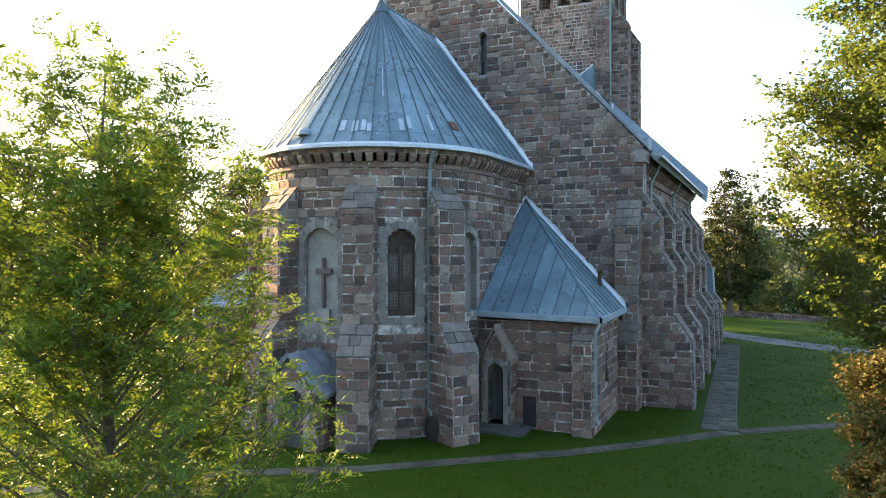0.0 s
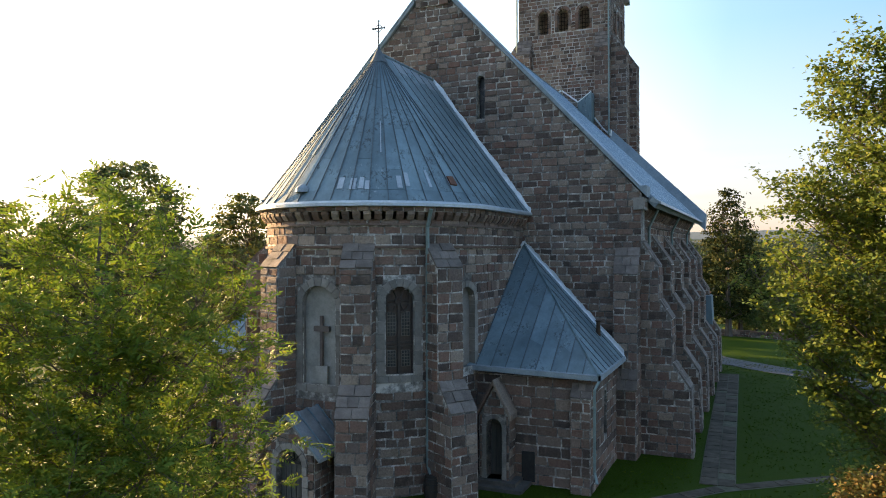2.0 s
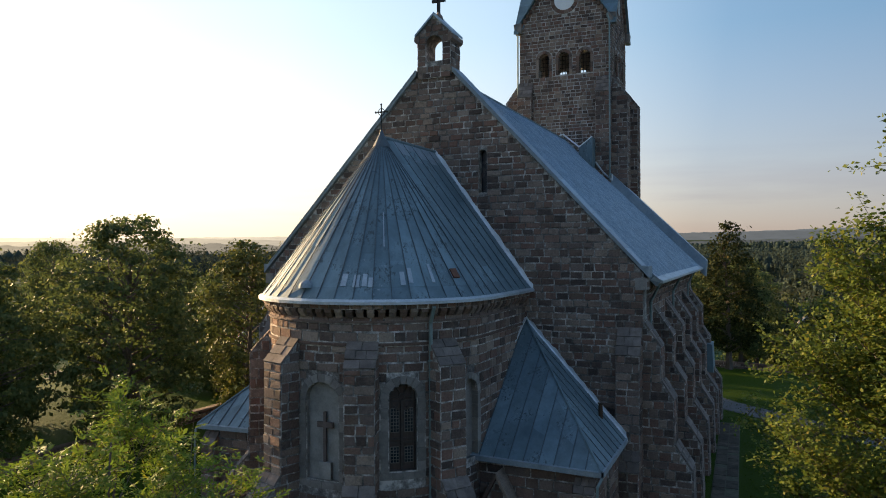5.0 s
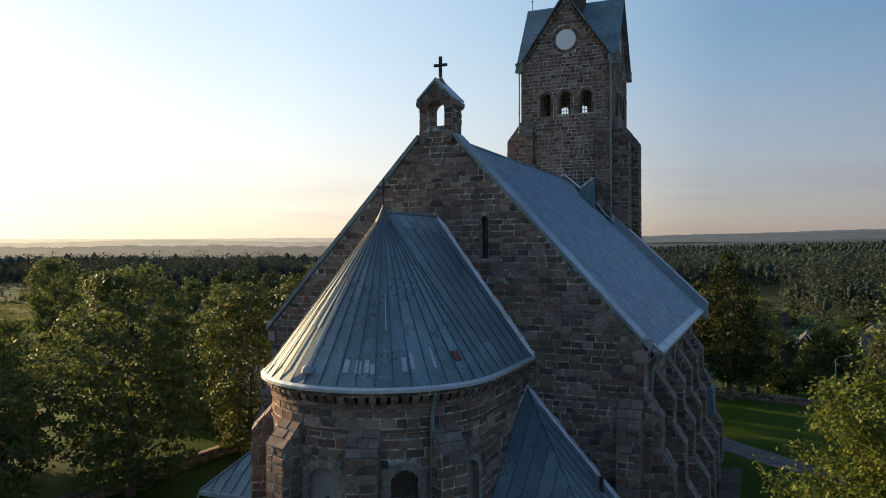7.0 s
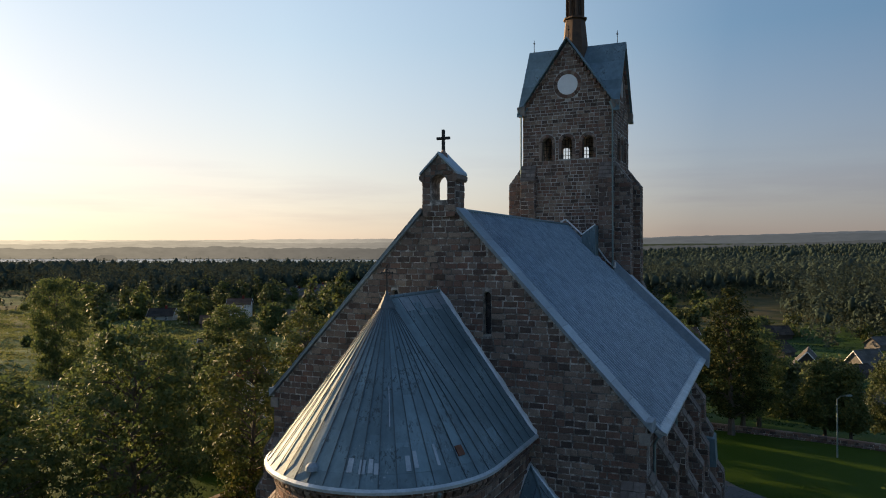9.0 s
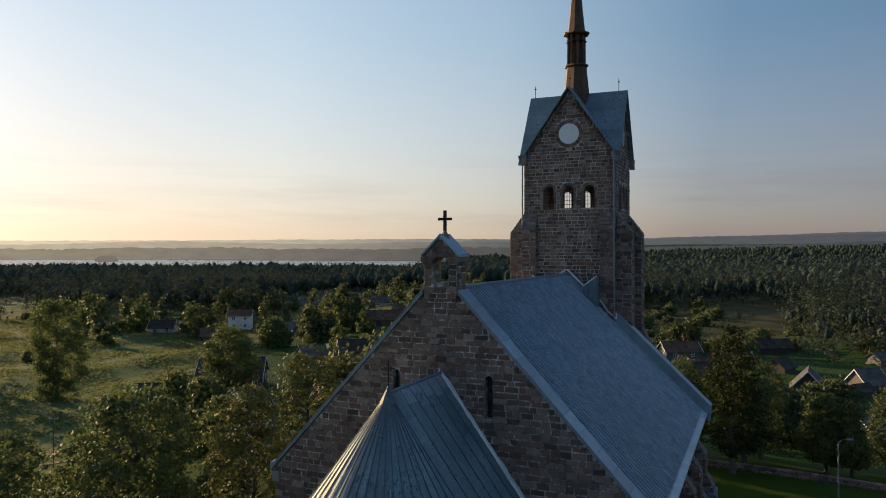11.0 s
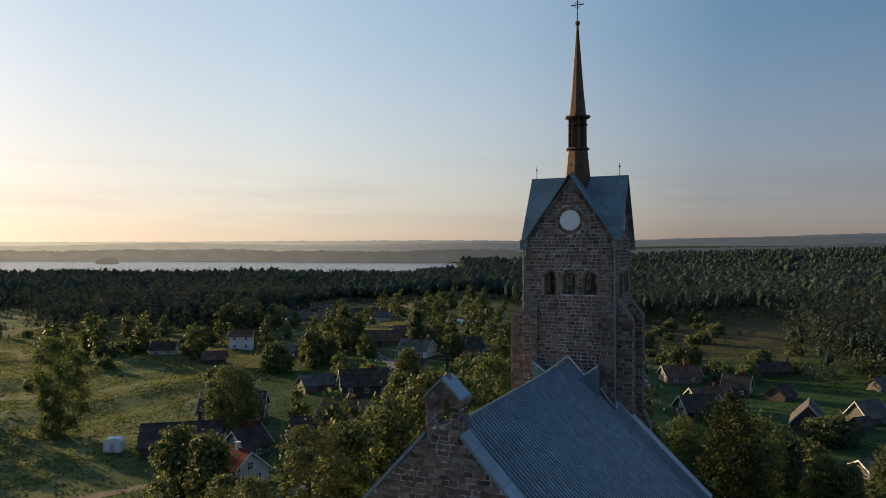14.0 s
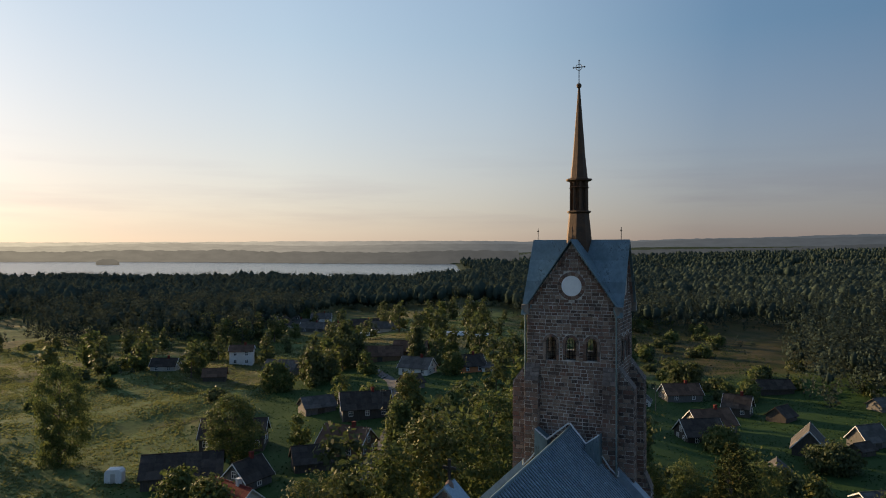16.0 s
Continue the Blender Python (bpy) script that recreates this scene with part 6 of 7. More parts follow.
# unseen trees added beyond the meadow's edge, whose shade falls over it
for i, (x, y, h) in enumerate([(-116, 146, 15), (-110, 158, 14), (-122, 160, 16), (-108, 138, 12), (-128, 150, 15)]):
    tree(x, y, h, 5, 140 + i, L_DARK, "unseen dark tree added to shade the meadow", clumps=70, leaves=30, leaf=0.4, spread=0.8, shape=ROUND, base=h * 0.1)
# eighth to tenth are hidden behind the nave, added to shade the lawn
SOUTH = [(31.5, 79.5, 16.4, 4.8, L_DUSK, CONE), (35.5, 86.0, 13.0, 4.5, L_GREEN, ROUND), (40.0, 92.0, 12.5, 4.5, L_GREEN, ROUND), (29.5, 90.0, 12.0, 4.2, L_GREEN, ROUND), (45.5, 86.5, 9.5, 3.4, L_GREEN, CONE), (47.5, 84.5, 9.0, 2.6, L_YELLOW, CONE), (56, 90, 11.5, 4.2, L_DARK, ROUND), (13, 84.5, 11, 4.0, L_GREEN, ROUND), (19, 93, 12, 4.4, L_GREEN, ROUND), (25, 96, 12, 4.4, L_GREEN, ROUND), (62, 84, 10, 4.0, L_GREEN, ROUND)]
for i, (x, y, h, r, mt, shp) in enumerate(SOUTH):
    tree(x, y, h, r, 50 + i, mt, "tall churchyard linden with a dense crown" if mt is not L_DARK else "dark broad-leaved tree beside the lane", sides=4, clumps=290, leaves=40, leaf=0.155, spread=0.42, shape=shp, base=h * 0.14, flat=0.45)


# ---- churchyard paths, walls, lane ----
def strip(name, pts, width, mat, label, lift=0.03, n=6):
    g, v = Geo(), []
    P = []
    for p, q in zip(pts, pts[1:]):
        P += [Vector(p).lerp(Vector(q), i / n) for i in range(n)]
    P.append(Vector(pts[-1]))
    for i, p in enumerate(P):
        d = (P[min(i + 1, len(P) - 1)] - P[max(i - 1, 0)]).normalized()
        o = Vector((-d.y, d.x)) * width / 2
        for q in (p + o, p - o):
            v.append((q.x, q.y, float(land(q.x, q.y)) + lift))
    g.add(v, [(2 * i, 2 * i + 1, 2 * i + 3, 2 * i + 2) for i in range(len(P) - 1)])
    return setting(name, g, mat, label)


GRAVEL = plain("trodden_gravel", (0.050, 0.055, 0.026), (0.11, 0.095, 0.065), 3, 0.95)
SOIL = plain("bare_soil", (0.055, 0.04, 0.03), (0.10, 0.075, 0.05), 0.8, 0.95)
NEAR_PATH = [(-24, 17.0), (-15, 20.4), (-8.9, 22.3), (-6.3, 22.9), (-2.6, 23.3), (0.7, 24.2), (4.2, 25.1), (7.6, 26.4), (10.7, 27.8), (14.7, 28.8), (22, 30.2), (34, 32)]
LONG_PATH = [(10.75, 28.2), (12.5, 32.5), (16.0, 40.9), (21.2, 53.4)]
path_a = strip("path_apse", NEAR_PATH, 0.7, GRAVEL, "narrow worn flagstone path across the lawn", 0.015)
path_b = strip("path_nave", LONG_PATH, 1.35, GRAVEL, "straight flagstone path beside the nave", 0.02)
strip("road_church", [(17, 84), (21.5, 68), (23.2, 60), (25.5, 55), (28.5, 50), (31.5, 41), (36, 28)], 3.0, ASPHALT, "grey asphalt lane beside the lawn", 0.025)
strip("road_village", [(-24, 92), (-19, 112), (-16, 130), (-13.5, 155), (-11.5, 182), (-16, 215), (-30, 260)], 3.4, ASPHALT, "narrow grey village lane", 0.06)
strip("field_track", [(-82, 90), (-60, 97.5), (-50, 106), (-38, 116)], 2.6, SOIL, "strip of dug brown soil between meadows", 0.05)
strip("field_strip", [(-82, 84), (-58, 92), (-44, 101)], 1.2, SOIL, "narrow strip of bare soil", 0.05)


def low_wall(name, p, q, h, label):
    p, q = Vector(p), Vector(q)
    d = (q - p).normalized()
    o = Vector((-d.y, d.x))
    L = (q - p).length
    fn = lambda s, z, t: tuple((p + d * s + o * t).to_3d() + Vector((0, 0, z + float(land(p.x + d.x * s, p.y + d.y * s)))))
    g = Geo()
    for i in range(int(L / 2)):
        g.box(i * 2, i * 2 + 2, -0.22, 0.22, -0.5, h, lambda x, y, z: fn(x, z, y))
    w = setting(name, g, MORTAR, label)
    rng = random.Random(5)
    st = courses([[(0, 0), (L, 0), (L, h), (0, h)]], lambda s, z, t: fn(s, z, -0.22 - t), rng, 0.24, (0.3, 0.7), proud=0.05)
    part("stone_courses", joined(st), STONE_MANY, w, kind="stuff", fix=False)
    cope = []
    s = 0
    while s < L - 0.3:
        l = rng.uniform(0.6, 1.1)
        q8 = [(s + 0.01, -0.3), (min(s + l, L) - 0.01, -0.3), (min(s + l, L) - 0.01, 0.3), (s + 0.01, 0.3)]
        cope.append(([fn(a, h - 0.02, b) for a, b in q8] + [fn(a, h + 0.12, b * 0.9) for a, b in q8], [(4, 5, 6, 7), (0, 1, 5, 4), (1, 2, 6, 5), (2, 3, 7, 6), (3, 0, 4, 7)]))
        s += l
    lay("coping_stone", cope, STONE_ONE, STONE_MANY, w, 60)


low_wall("wall_churchyard_north", (-31, 30.5), (-9, 73.5), 0.7, "low granite churchyard wall")
low_wall("wall_churchyard_south", (27, 84), (62, 70), 0.6, "low granite churchyard wall")


# ---- village houses ----
def wood(name, a, b):
    return plain(name, a, b, 1.2, 0.85, squash=(4, 4, 0.7))


W_WHITE, W_GREY, W_DARK = plain("white_render", (0.55, 0.54, 0.52), (0.68, 0.67, 0.65), 0.6, 0.9), wood("grey_boards", (0.085, 0.078, 0.072), (0.15, 0.142, 0.132)), wood("dark_boards", (0.045, 0.036, 0.03), (0.085, 0.07, 0.058))
W_ORANGE, W_BROWN, W_PALE = wood("orange_boards", (0.36, 0.12, 0.045), (0.46, 0.17, 0.065)), wood("brown_boards", (0.14, 0.085, 0.05), (0.21, 0.13, 0.08)), plain("pale_render", (0.36, 0.34, 0.31), (0.48, 0.46, 0.42), 0.6, 0.9)
R_DARK, R_GREY, R_RED, R_BROWN = (plain(n, a, b, 0.8, 0.95, 0, 0.4, single=False, specular=0.15) for n, a, b in (
    ("dark_roofing", (0.042, 0.034, 0.029), (0.078, 0.064, 0.055)), ("grey_slate_roofing", (0.075, 0.068, 0.062), (0.125, 0.116, 0.108)), ("red_tile_roofing", (0.105, 0.024, 0.021), (0.175, 0.040, 0.032)), ("brown_roofing", (0.085, 0.05, 0.035), (0.14, 0.085, 0.06))))
TRIM = plain("white_trim", (0.62, 0.62, 0.61), (0.75, 0.75, 0.74), 2, 0.7)
PANE = plain("house_glass", (0.02, 0.024, 0.03), (0.05, 0.055, 0.065), 1, 0.15)


def house(x, y, l, w, h, rise, turn, wall, roof, label, trim=True, windows=3, chimney=True, name="house"):
    h, rise = h * 0.84, rise * 0.86
    z = float(min(land(x - 3, y), land(x + 3, y), land(x, y))) - 0.1
    t = thing(name, pose(x, y, z, 0, 0, turn), label, "house" if name == "house" else name, "village buildings")
    hl, hw = l / 2, w / 2
    g = Geo().prism([(-hw, -0.8), (hw, -0.8), (hw, h), (0, h + rise), (-hw, h)], -hl, hl, lambda u, v, q: (q, u, v))
    part("wall", g, wall, t)
    o = 0.45
    slope = rise / hw
    for sd in (-1, 1):
        n = max(4, int(l / 1.2))
        sh = []
        for i in range(n):
            for j in range(3):
                x0, x1 = -hl - o + (2 * hl + 2 * o) * i / n + 0.01, -hl - o + (2 * hl + 2 * o) * (i + 1) / n - 0.01
                u0, u1 = (hw + o) * (1 - j / 3), (hw + o) * (1 - (j + 1) / 3)
                e = 0.03 * (2 - j) * 0 + 0.02
                top = [(x0, sd * u0, h + rise - slope * u0 + 0.18 + e), (x1, sd * u0, h + rise - slope * u0 + 0.18 + e), (x1, sd * u1, h + rise - slope * u1 + 0.18), (x0, sd * u1, h + rise - slope * u1 + 0.18)]
                low = [(a, b, c - 0.16) for a, b, c in top]
                sh.append((top + low, [(0, 1, 2, 3), (7, 6, 5, 4), (0, 4, 5, 1), (1, 5, 6, 2), (2, 6, 7, 3), (3, 7, 4, 0)]))
        r = part("roof_slope", joined(sh), roof, t, kind="stuff")
        if trim:
            for e in (-1, 1):
                part("verge_board", Geo().prism([(0, h + rise + 0.22), (sd * (hw + o), h + rise - slope * (hw + o) + 0.22), (sd * (hw + o), h + rise - slope * (hw + o) - 0.06), (0, h + rise - 0.06)],
                                                e * (hl + o), e * (hl + o + 0.06), lambda u, v, q: (q, u, v)), TRIM, t)
    part("ridge_cap", Geo().tube([(-hl - o, 0, h + rise + 0.2), (hl + o, 0, h + rise + 0.2)], 0.12, 6), roof, t)
    if chimney:
        part("chimney", Geo().box(hl * 0.3 - 0.35, hl * 0.3 + 0.35, -0.3, 0.3, h + rise * 0.6, h + rise + 1.0).box(hl * 0.3 - 0.42, hl * 0.3 + 0.42, -0.37, 0.37, h + rise + 1.0, h + rise + 1.12), R_RED if roof is not R_RED else W_WHITE, t)

    def window(fn, s, zc):
        wn_ = part("window", Geo().box(s - 0.5, s + 0.5, 0.0, 0.05, zc - 0.6, zc + 0.6, fn), PANE, t)
        f = Geo()
        for a in (-0.5, 0, 0.5):
            f.box(s + a - 0.05, s + a + 0.05, 0.0, 0.09, zc - 0.65, zc + 0.65, fn)
        for a in (-0.6, 0.15, 0.6):
            f.box(s - 0.55, s + 0.55, 0.0, 0.085, zc + a - 0.05, zc + a + 0.05, fn)
        part("frame", f, TRIM, wn_)
    for i in range(windows):
        s = -hl + l * (i + 0.5) / windows
        for sd in (-1, 1):
            window(lambda a, b, c, sd=sd: (a, sd * (hw + b), c), s, min(1.6, h * 0.6))
            if h > 5:
                window(lambda a, b, c, sd=sd: (a, sd * (hw + b), c), s, 4.3)
    if windows:
        for e in (-1, 1):
            for s in (-w * 0.22, w * 0.22):
                window(lambda a, b, c, e=e: (e * (hl + b), a, c), s, min(1.6, h * 0.6))
            if rise > 1.8:
                window(lambda a, b, c, e=e: (e * (hl + b), a, c), 0, h + rise * 0.3)
    else:
        d = part("door", Geo().box(-0.9, 0.9, 0.0, 0.06, -0.1, min(2.1, h - 0.2), lambda a, b, c: (a, -hw - b, c)), W_DARK, t)
        part("handle", Geo().box(0.6, 0.68, 0.06, 0.12, 0.95, 1.1, lambda a, b, c: (a, -hw - b, c)), IRON, d)
    return t


house(-74, 262, 8.0, 6.5, 6.2, 2.0, 8, W_WHITE, R_BROWN, "tall white rendered house with a low brown roof", windows=2)
house(-33, 111, 8.5, 7.0, 3.2, 3.4, -38, W_WHITE, R_RED, "white house under a steep red roof", windows=2)
house(-48, 131, 13.5, 8.0, 2.8, 3.4, 14, W_DARK, R_DARK, "long dark timber barn with a dark roof", trim=False, windows=0, chimney=False, name="barn")
house(-35.5, 128, 6.5, 5.5, 2.4, 3.2, 62, W_GREY, R_DARK, "small grey cottage with white verge boards", windows=1)
house(-26, 138, 7, 5.5, 2.4, 2.8, 20, W_DARK, R_DARK, "dark timber shed among bushes", False, 0, False, "shed")
house(-45, 153, 13, 8, 3.4, 3.4, 6, W_DARK, R_DARK, "large dark timber house with white windows", windows=5)
house(-95, 244, 8, 6, 2.6, 2.4, 4, W_PALE, R_DARK, "pale cottage at the edge of the meadow", windows=2)
house(-74, 231, 7, 5.5, 2.2, 2.4, 12, W_DARK, R_BROWN, "low brown timber barn in the meadow", False, 0, False, "barn")
house(-55, 243, 11, 7, 2.8, 3.2, -16, W_GREY, R_GREY, "grey timber barn with a grey roof", False, 0, False, "barn")
house(-20, 178, 12, 7.5, 3.2, 3.8, 14, W_DARK, R_DARK, "dark house with a white-framed gable window", windows=3)
house(-33, 184, 8, 6, 2.6, 2.4, 30, W_GREY, R_GREY, "small grey timber outbuilding with grey roof", False, 0, False, "shed")
house(-20.5, 149, 10, 7.5, 2.9, 3.6, -24, W_BROWN, R_BROWN, "brown timber house with a pale porch roof", windows=2)
house(-9, 229, 10, 7, 3.2, 3.2, -24, W_WHITE, R_GREY, "white house with a grey slate roof", windows=3)
house(7.5, 232, 8.5, 7, 2.8, 3.4, 22, W_ORANGE, R_DARK, "orange timber house with white-edged dark roof", windows=2)
house(13, 231, 3.5, 3, 2.0, 1.2, 10, W_WHITE, R_GREY, "tiny white shed beside an orange house", False, 0, False, "shed")
house(-24, 262, 16, 8, 3.0, 3.4, 6, W_BROWN, R_BROWN, "long brown timber barn near trees", False, 0, False, "barn")
house(-13, 268, 12, 8, 3.0, 3.6, -8, W_BROWN, R_BROWN, "brown barn with a tall roof", False, 0, False, "barn")
house(-10, 205, 6, 5, 2.3, 2.2, 40, W_GREY, R_DARK, "small grey shed between trees", False, 0, False, "shed")
house(58.5, 167, 9, 7, 2.8, 3.4, 8, W_DARK, R_DARK, "long dark timber barn with white verge boards", True, 2, False, "barn")
house(66, 181, 10.5, 7.5, 3.0, 3.6, 14, W_GREY, R_BROWN, "grey house with a white-edged brown roof", windows=3)
house(82, 203, 7, 6, 3.2, 3.4, -34, W_DARK, R_DARK, "dark timber house with white-framed windows", windows=2)
house(72, 222, 11, 7, 2.8, 3.0, 6, W_GREY, R_BROWN, "low farmhouse with a brown roof", windows=2)
house(57, 208, 4.5, 3.5, 2.2, 1.8, 70, W_WHITE, R_GREY, "little white garden house", True, 1, False, "shed")
house(81, 161, 8.5, 7.0, 2.6, 4.4, 62, W_DARK, R_GREY, "grey barn with a steep grey roof", True, 0, False, "barn")
house(97.5, 167, 7.0, 5.5, 2.6, 3.4, 20, W_GREY, R_GREY, "small grey barn with pale verge boards", True, 0, False, "barn")
house(92, 160, 4.5, 3.5, 1.8, 1.4, 24, W_DARK, R_DARK, "low dark lean-to shed", False, 0, False, "shed")
house(90, 194, 6, 5.5, 2.2, 2.6, 38, W_DARK, R_DARK, "dark log hut in the meadow", False, 0, False, "hut")
house(104, 232, 13, 6, 2.6, 2.6, 4, W_DARK, R_DARK, "long dark barn before the wood", False, 0, False, "barn")
house(64, 140, 5.5, 5, 2.2, 2.2, 66, W_GREY, R_GREY, "small grey shed by the hedge", False, 0, False, "shed")
house(75, 126, 6, 4.5, 2.2, 1.4, 10, W_GREY, R_GREY, "grey shed with a shallow roof", True, 0, False, "shed")
house(124, 205, 7, 5, 2.2, 2.0, 20, W_GREY, R_GREY, "grey shed at the wood's edge", False, 0, False, "shed")
for i, (x, y, a, wl, rf) in enumerate([(-104, 410, 10, W_ORANGE, R_GREY), (-88, 402, -8, W_GREY, R_GREY), (-97, 384, 20, W_DARK, R_DARK), (-80, 392, 4, W_PALE, R_GREY), (-68, 372, -14, W_GREY, R_GREY), (-56, 366, 8, W_PALE, R_DARK),
                                       (-110, 396, 0, W_BROWN, R_BROWN), (-42, 378, 16, W_DARK, R_DARK), (-72, 420, 3, W_WHITE, R_GREY), (-30, 356, 12, W_PALE, R_GREY)]):
    house(x, y, 10 + (i * 37 % 5), 7, 2.8, 3.2, a, wl, rf, "far village house with a pitched roof", windows=2)


def polytunnel(x, y, l, turn, r=1.5):
    t = thing("greenhouse", pose(x, y, float(land(x, y)), 0, 0, turn), "white plastic polytunnel on the meadow", "greenhouse", "greenhouses")
    n = 10
    prof = [(r * math.cos(i * math.pi / n), r * 1.15 * math.sin(i * math.pi / n)) for i in range(n + 1)]
    part("cover", Geo().prism(prof, -l / 2, l / 2, lambda u, v, q: (q, u, v)), TRIM, t)
    for i in range(5):
        q = -l / 2 + l * i / 4
        part("hoop", Geo().tube([(q, u * 1.02, v * 1.02) for u, v in prof], 0.04, 5), GUTTER, t)


polytunnel(7, 322, 13, -8)
polytunnel(15.5, 312, 6, 4, 1.8)
polytunnel(-38, 345, 7, 0, 1.6)
# white caravan-like shed in the meadow
shed = thing("shed", pose(-60, 130, float(land(-60, 130)), 0, 0, 6), "small white box shed in the meadow", "shed", "village buildings")
part("body", Geo().prism([(-1.5, 0), (1.5, 0), (1.5, 2.0), (1.1, 2.5), (-1.1, 2.5), (-1.5, 2.0)], -1.1, 1.1, lambda u, v, q: (u, q, v)), TRIM, shed)
part("door", Geo().box(-0.4, 0.4, -1.14, -1.1, 0.1, 1.8), W_PALE, shed)


def pole(x, y, h, lamp=False):
    t = thing("street_lamp" if lamp else "utility_pole", pose(x, y, float(land(x, y))), "grey street lamp with a bent arm" if lamp else "weathered wooden utility pole with a crossarm", "lamp" if lamp else "pole")
    part("post", Geo().tube([(0, 0, -0.3), (0, 0, h)], [0.09, 0.06], 8), PIPE if lamp else W_GREY, t)
    if lamp:
        part("arm", Geo().tube([(0, 0, h - 0.1), (0.25, -0.1, h + 0.25), (0.9, -0.3, h + 0.35)], 0.03, 6), PIPE, t)
        part("lamp_head", Geo().box(0.7, 1.25, -0.42, -0.2, h + 0.28, h + 0.42), PIPE, t)
    else:
        part("crossarm", Geo().box(-0.7, 0.7, -0.06, 0.06, h - 0.6, h - 0.48), W_GREY, t)
        for s in (-0.55, 0, 0.55):
            part("insulator", Geo().tube([(s, 0, h - 0.48), (s, 0, h - 0.3)], 0.04, 6), TRIM, t)


pole(38, 70, 5.7, True)
for x, y in ((-50.6, 93), (-16, 143), (-15.5, 176), (58, 200)):
    pole(x, y, 6.8)


# ---- trees of the village and the woods ----
def willow(x, y, h, r, seed, mat, label, shape=EGG, **kw):
    return tree(x, y, h, r, seed, mat, label, clumps=300, leaves=56, leaf=0.2, spread=0.62, shape=shape, sides=4, **kw)


willow(-76, 141, 19.6, 6.4, 70, L_GREEN, "tall drooping birch alone in the meadow", droop=1.3, base=0.4, shape=BELL)
willow(-41, 137, 14.5, 6.4, 71, L_GREEN, "broad tree over a dark house", shape=ROUND)
for i, (x, y, h, r, mt, shp) in enumerate([(6.5, 112, 18.5, 5.4, L_GREEN, ROUND), (-2.0, 93, 16.5, 5.0, L_YELLOW, ROUND), (-7.0, 86, 14.5, 4.6, L_GREEN, EGG), (-11.5, 80, 12.5, 4.2, L_YELLOW, ROUND), (1.5, 104, 15.5, 4.8, L_GREEN, ROUND), (11, 122, 16, 5, L_GREEN, EGG),
                                           (-30.2, 92, 10.4, 3.3, L_YELLOW, EGG), (-36.6, 98, 10.6, 3.6, L_GREEN, ROUND), (-9.5, 150, 10, 4, L_GREEN, EGG), (-9, 166, 13, 4.2, L_YELLOW, EGG), (-36, 255, 16, 4.5, L_DARK, CONE), (-31, 250, 12, 4, L_DARK, CONE),
                                           (76, 229, 11, 6, L_DARK, ROUND), (79, 147, 5.5, 6.5, L_DARK, ROUND), (60, 158, 5.0, 4.5, L_GREEN, ROUND), (45, 108, 12, 4.4, L_GREEN, ROUND), (52, 112, 9, 4, L_DARK, ROUND), (60, 118, 7, 3, L_YELLOW, CONE),
                                           (-10, 246, 13, 3, L_DARK, CONE), (2, 225, 7, 3.4, L_YELLOW, EGG), (-41, 224, 9, 6, L_DARK, ROUND), (-50, 212, 8, 6, L_GREEN, ROUND), (88, 122, 9, 4, L_DARK, ROUND)]):
    tree(x, y, h, r, 80 + i, mt, {L_GREEN: "leafy green village tree", L_YELLOW: "village tree turning yellow", L_DARK: "dark dense tree beside the gardens"}[mt],
         clumps=120, leaves=40, leaf=0.26 + 0.0006 * y, spread=0.75, shape=shp, base=h * 0.08, sides=3)

# garden trees and bushes, copied from a few
rng = np.random.default_rng(5)
protos = []
for i, (h, r, mt, shp) in enumerate([(7, 2.8, L_GREEN, ROUND), (5, 2.2, L_YELLOW, EGG), (3.2, 2.4, L_GREEN, ROUND), (9, 2.4, L_DARK, CONE), (2.4, 1.9, L_DARK, ROUND), (8, 3.4, L_DARK, ROUND)]):
    protos.append(tree(-150 - 12 * i, 300, h, r, 120 + i, mt, ("garden bush with small green leaves" if h < 4 else "garden tree with a loose crown"), "bush" if h < 4 else "tree", clumps=36, leaves=18, leaf=0.42, spread=0.6, shape=shp, base=h * 0.06, limbs=6, sides=3))
built = [(o.location.x, o.location.y) for o in scene.objects if o.parent is None and o.get("group") == "village buildings"] + [(7, 322), (15.5, 312), (2, 318), (12, 318)]
placed = 0
while placed < 250:
    x, y = rng.uniform(-135, 130), rng.uniform(112, 430)
    if abs(x) > 0.62 * y + 12:
        continue
    open_land = (x < -52 and y < 228) or (x > 40 and 125 < y < 215)
    if open_land and rng.uniform() < 0.72:
        continue
    if any(abs(x - a) < 6.5 and b - 26 < y < b + 3 for a, b in built):
        continue
    if min((x - a) ** 2 + (y - b) ** 2 for a, b in built) < 36 or abs(x + 14 + 0.02 * (y - 150)) < 4:
        continue
    p = protos[int(rng.choice([0, 0, 1, 2, 3, 3, 5, 5])) if not (open_land or (x > 40 and y > 215)) else int(rng.choice([2, 4, 4, 2]))]
    s = float(rng.uniform(0.75, 1.6))
    copy_thing(p, pose(x, y, float(land(x, y)) - 0.1, 0, 0, float(rng.uniform(0, 360))) @ Matrix.Diagonal((s, s, s * float(rng.uniform(0.85, 1.2)), 1)))
    placed += 1


def edge_of_wood(x, y):
    """How far inside the wood a place lies, in metres."""
    left = y - (306 + 0.62 * np.clip(-x - 120, -60, 300) + 22 * np.sin(x * 0.045))
    mid = y - (500 + 16 * np.sin(x * 0.06))
    right = np.maximum(y - 374 + 12 * np.sin(x * 0.11), np.minimum(1.5 * (x - 112 - 0.46 * (y - 225)) + 5 * np.sin(y * 0.1), y - 206))
    k1, k2 = ease(-100, -62, x), ease(30, 60, x)
    return left * (1 - k1) + mid * k1 * (1 - k2) + right * k2


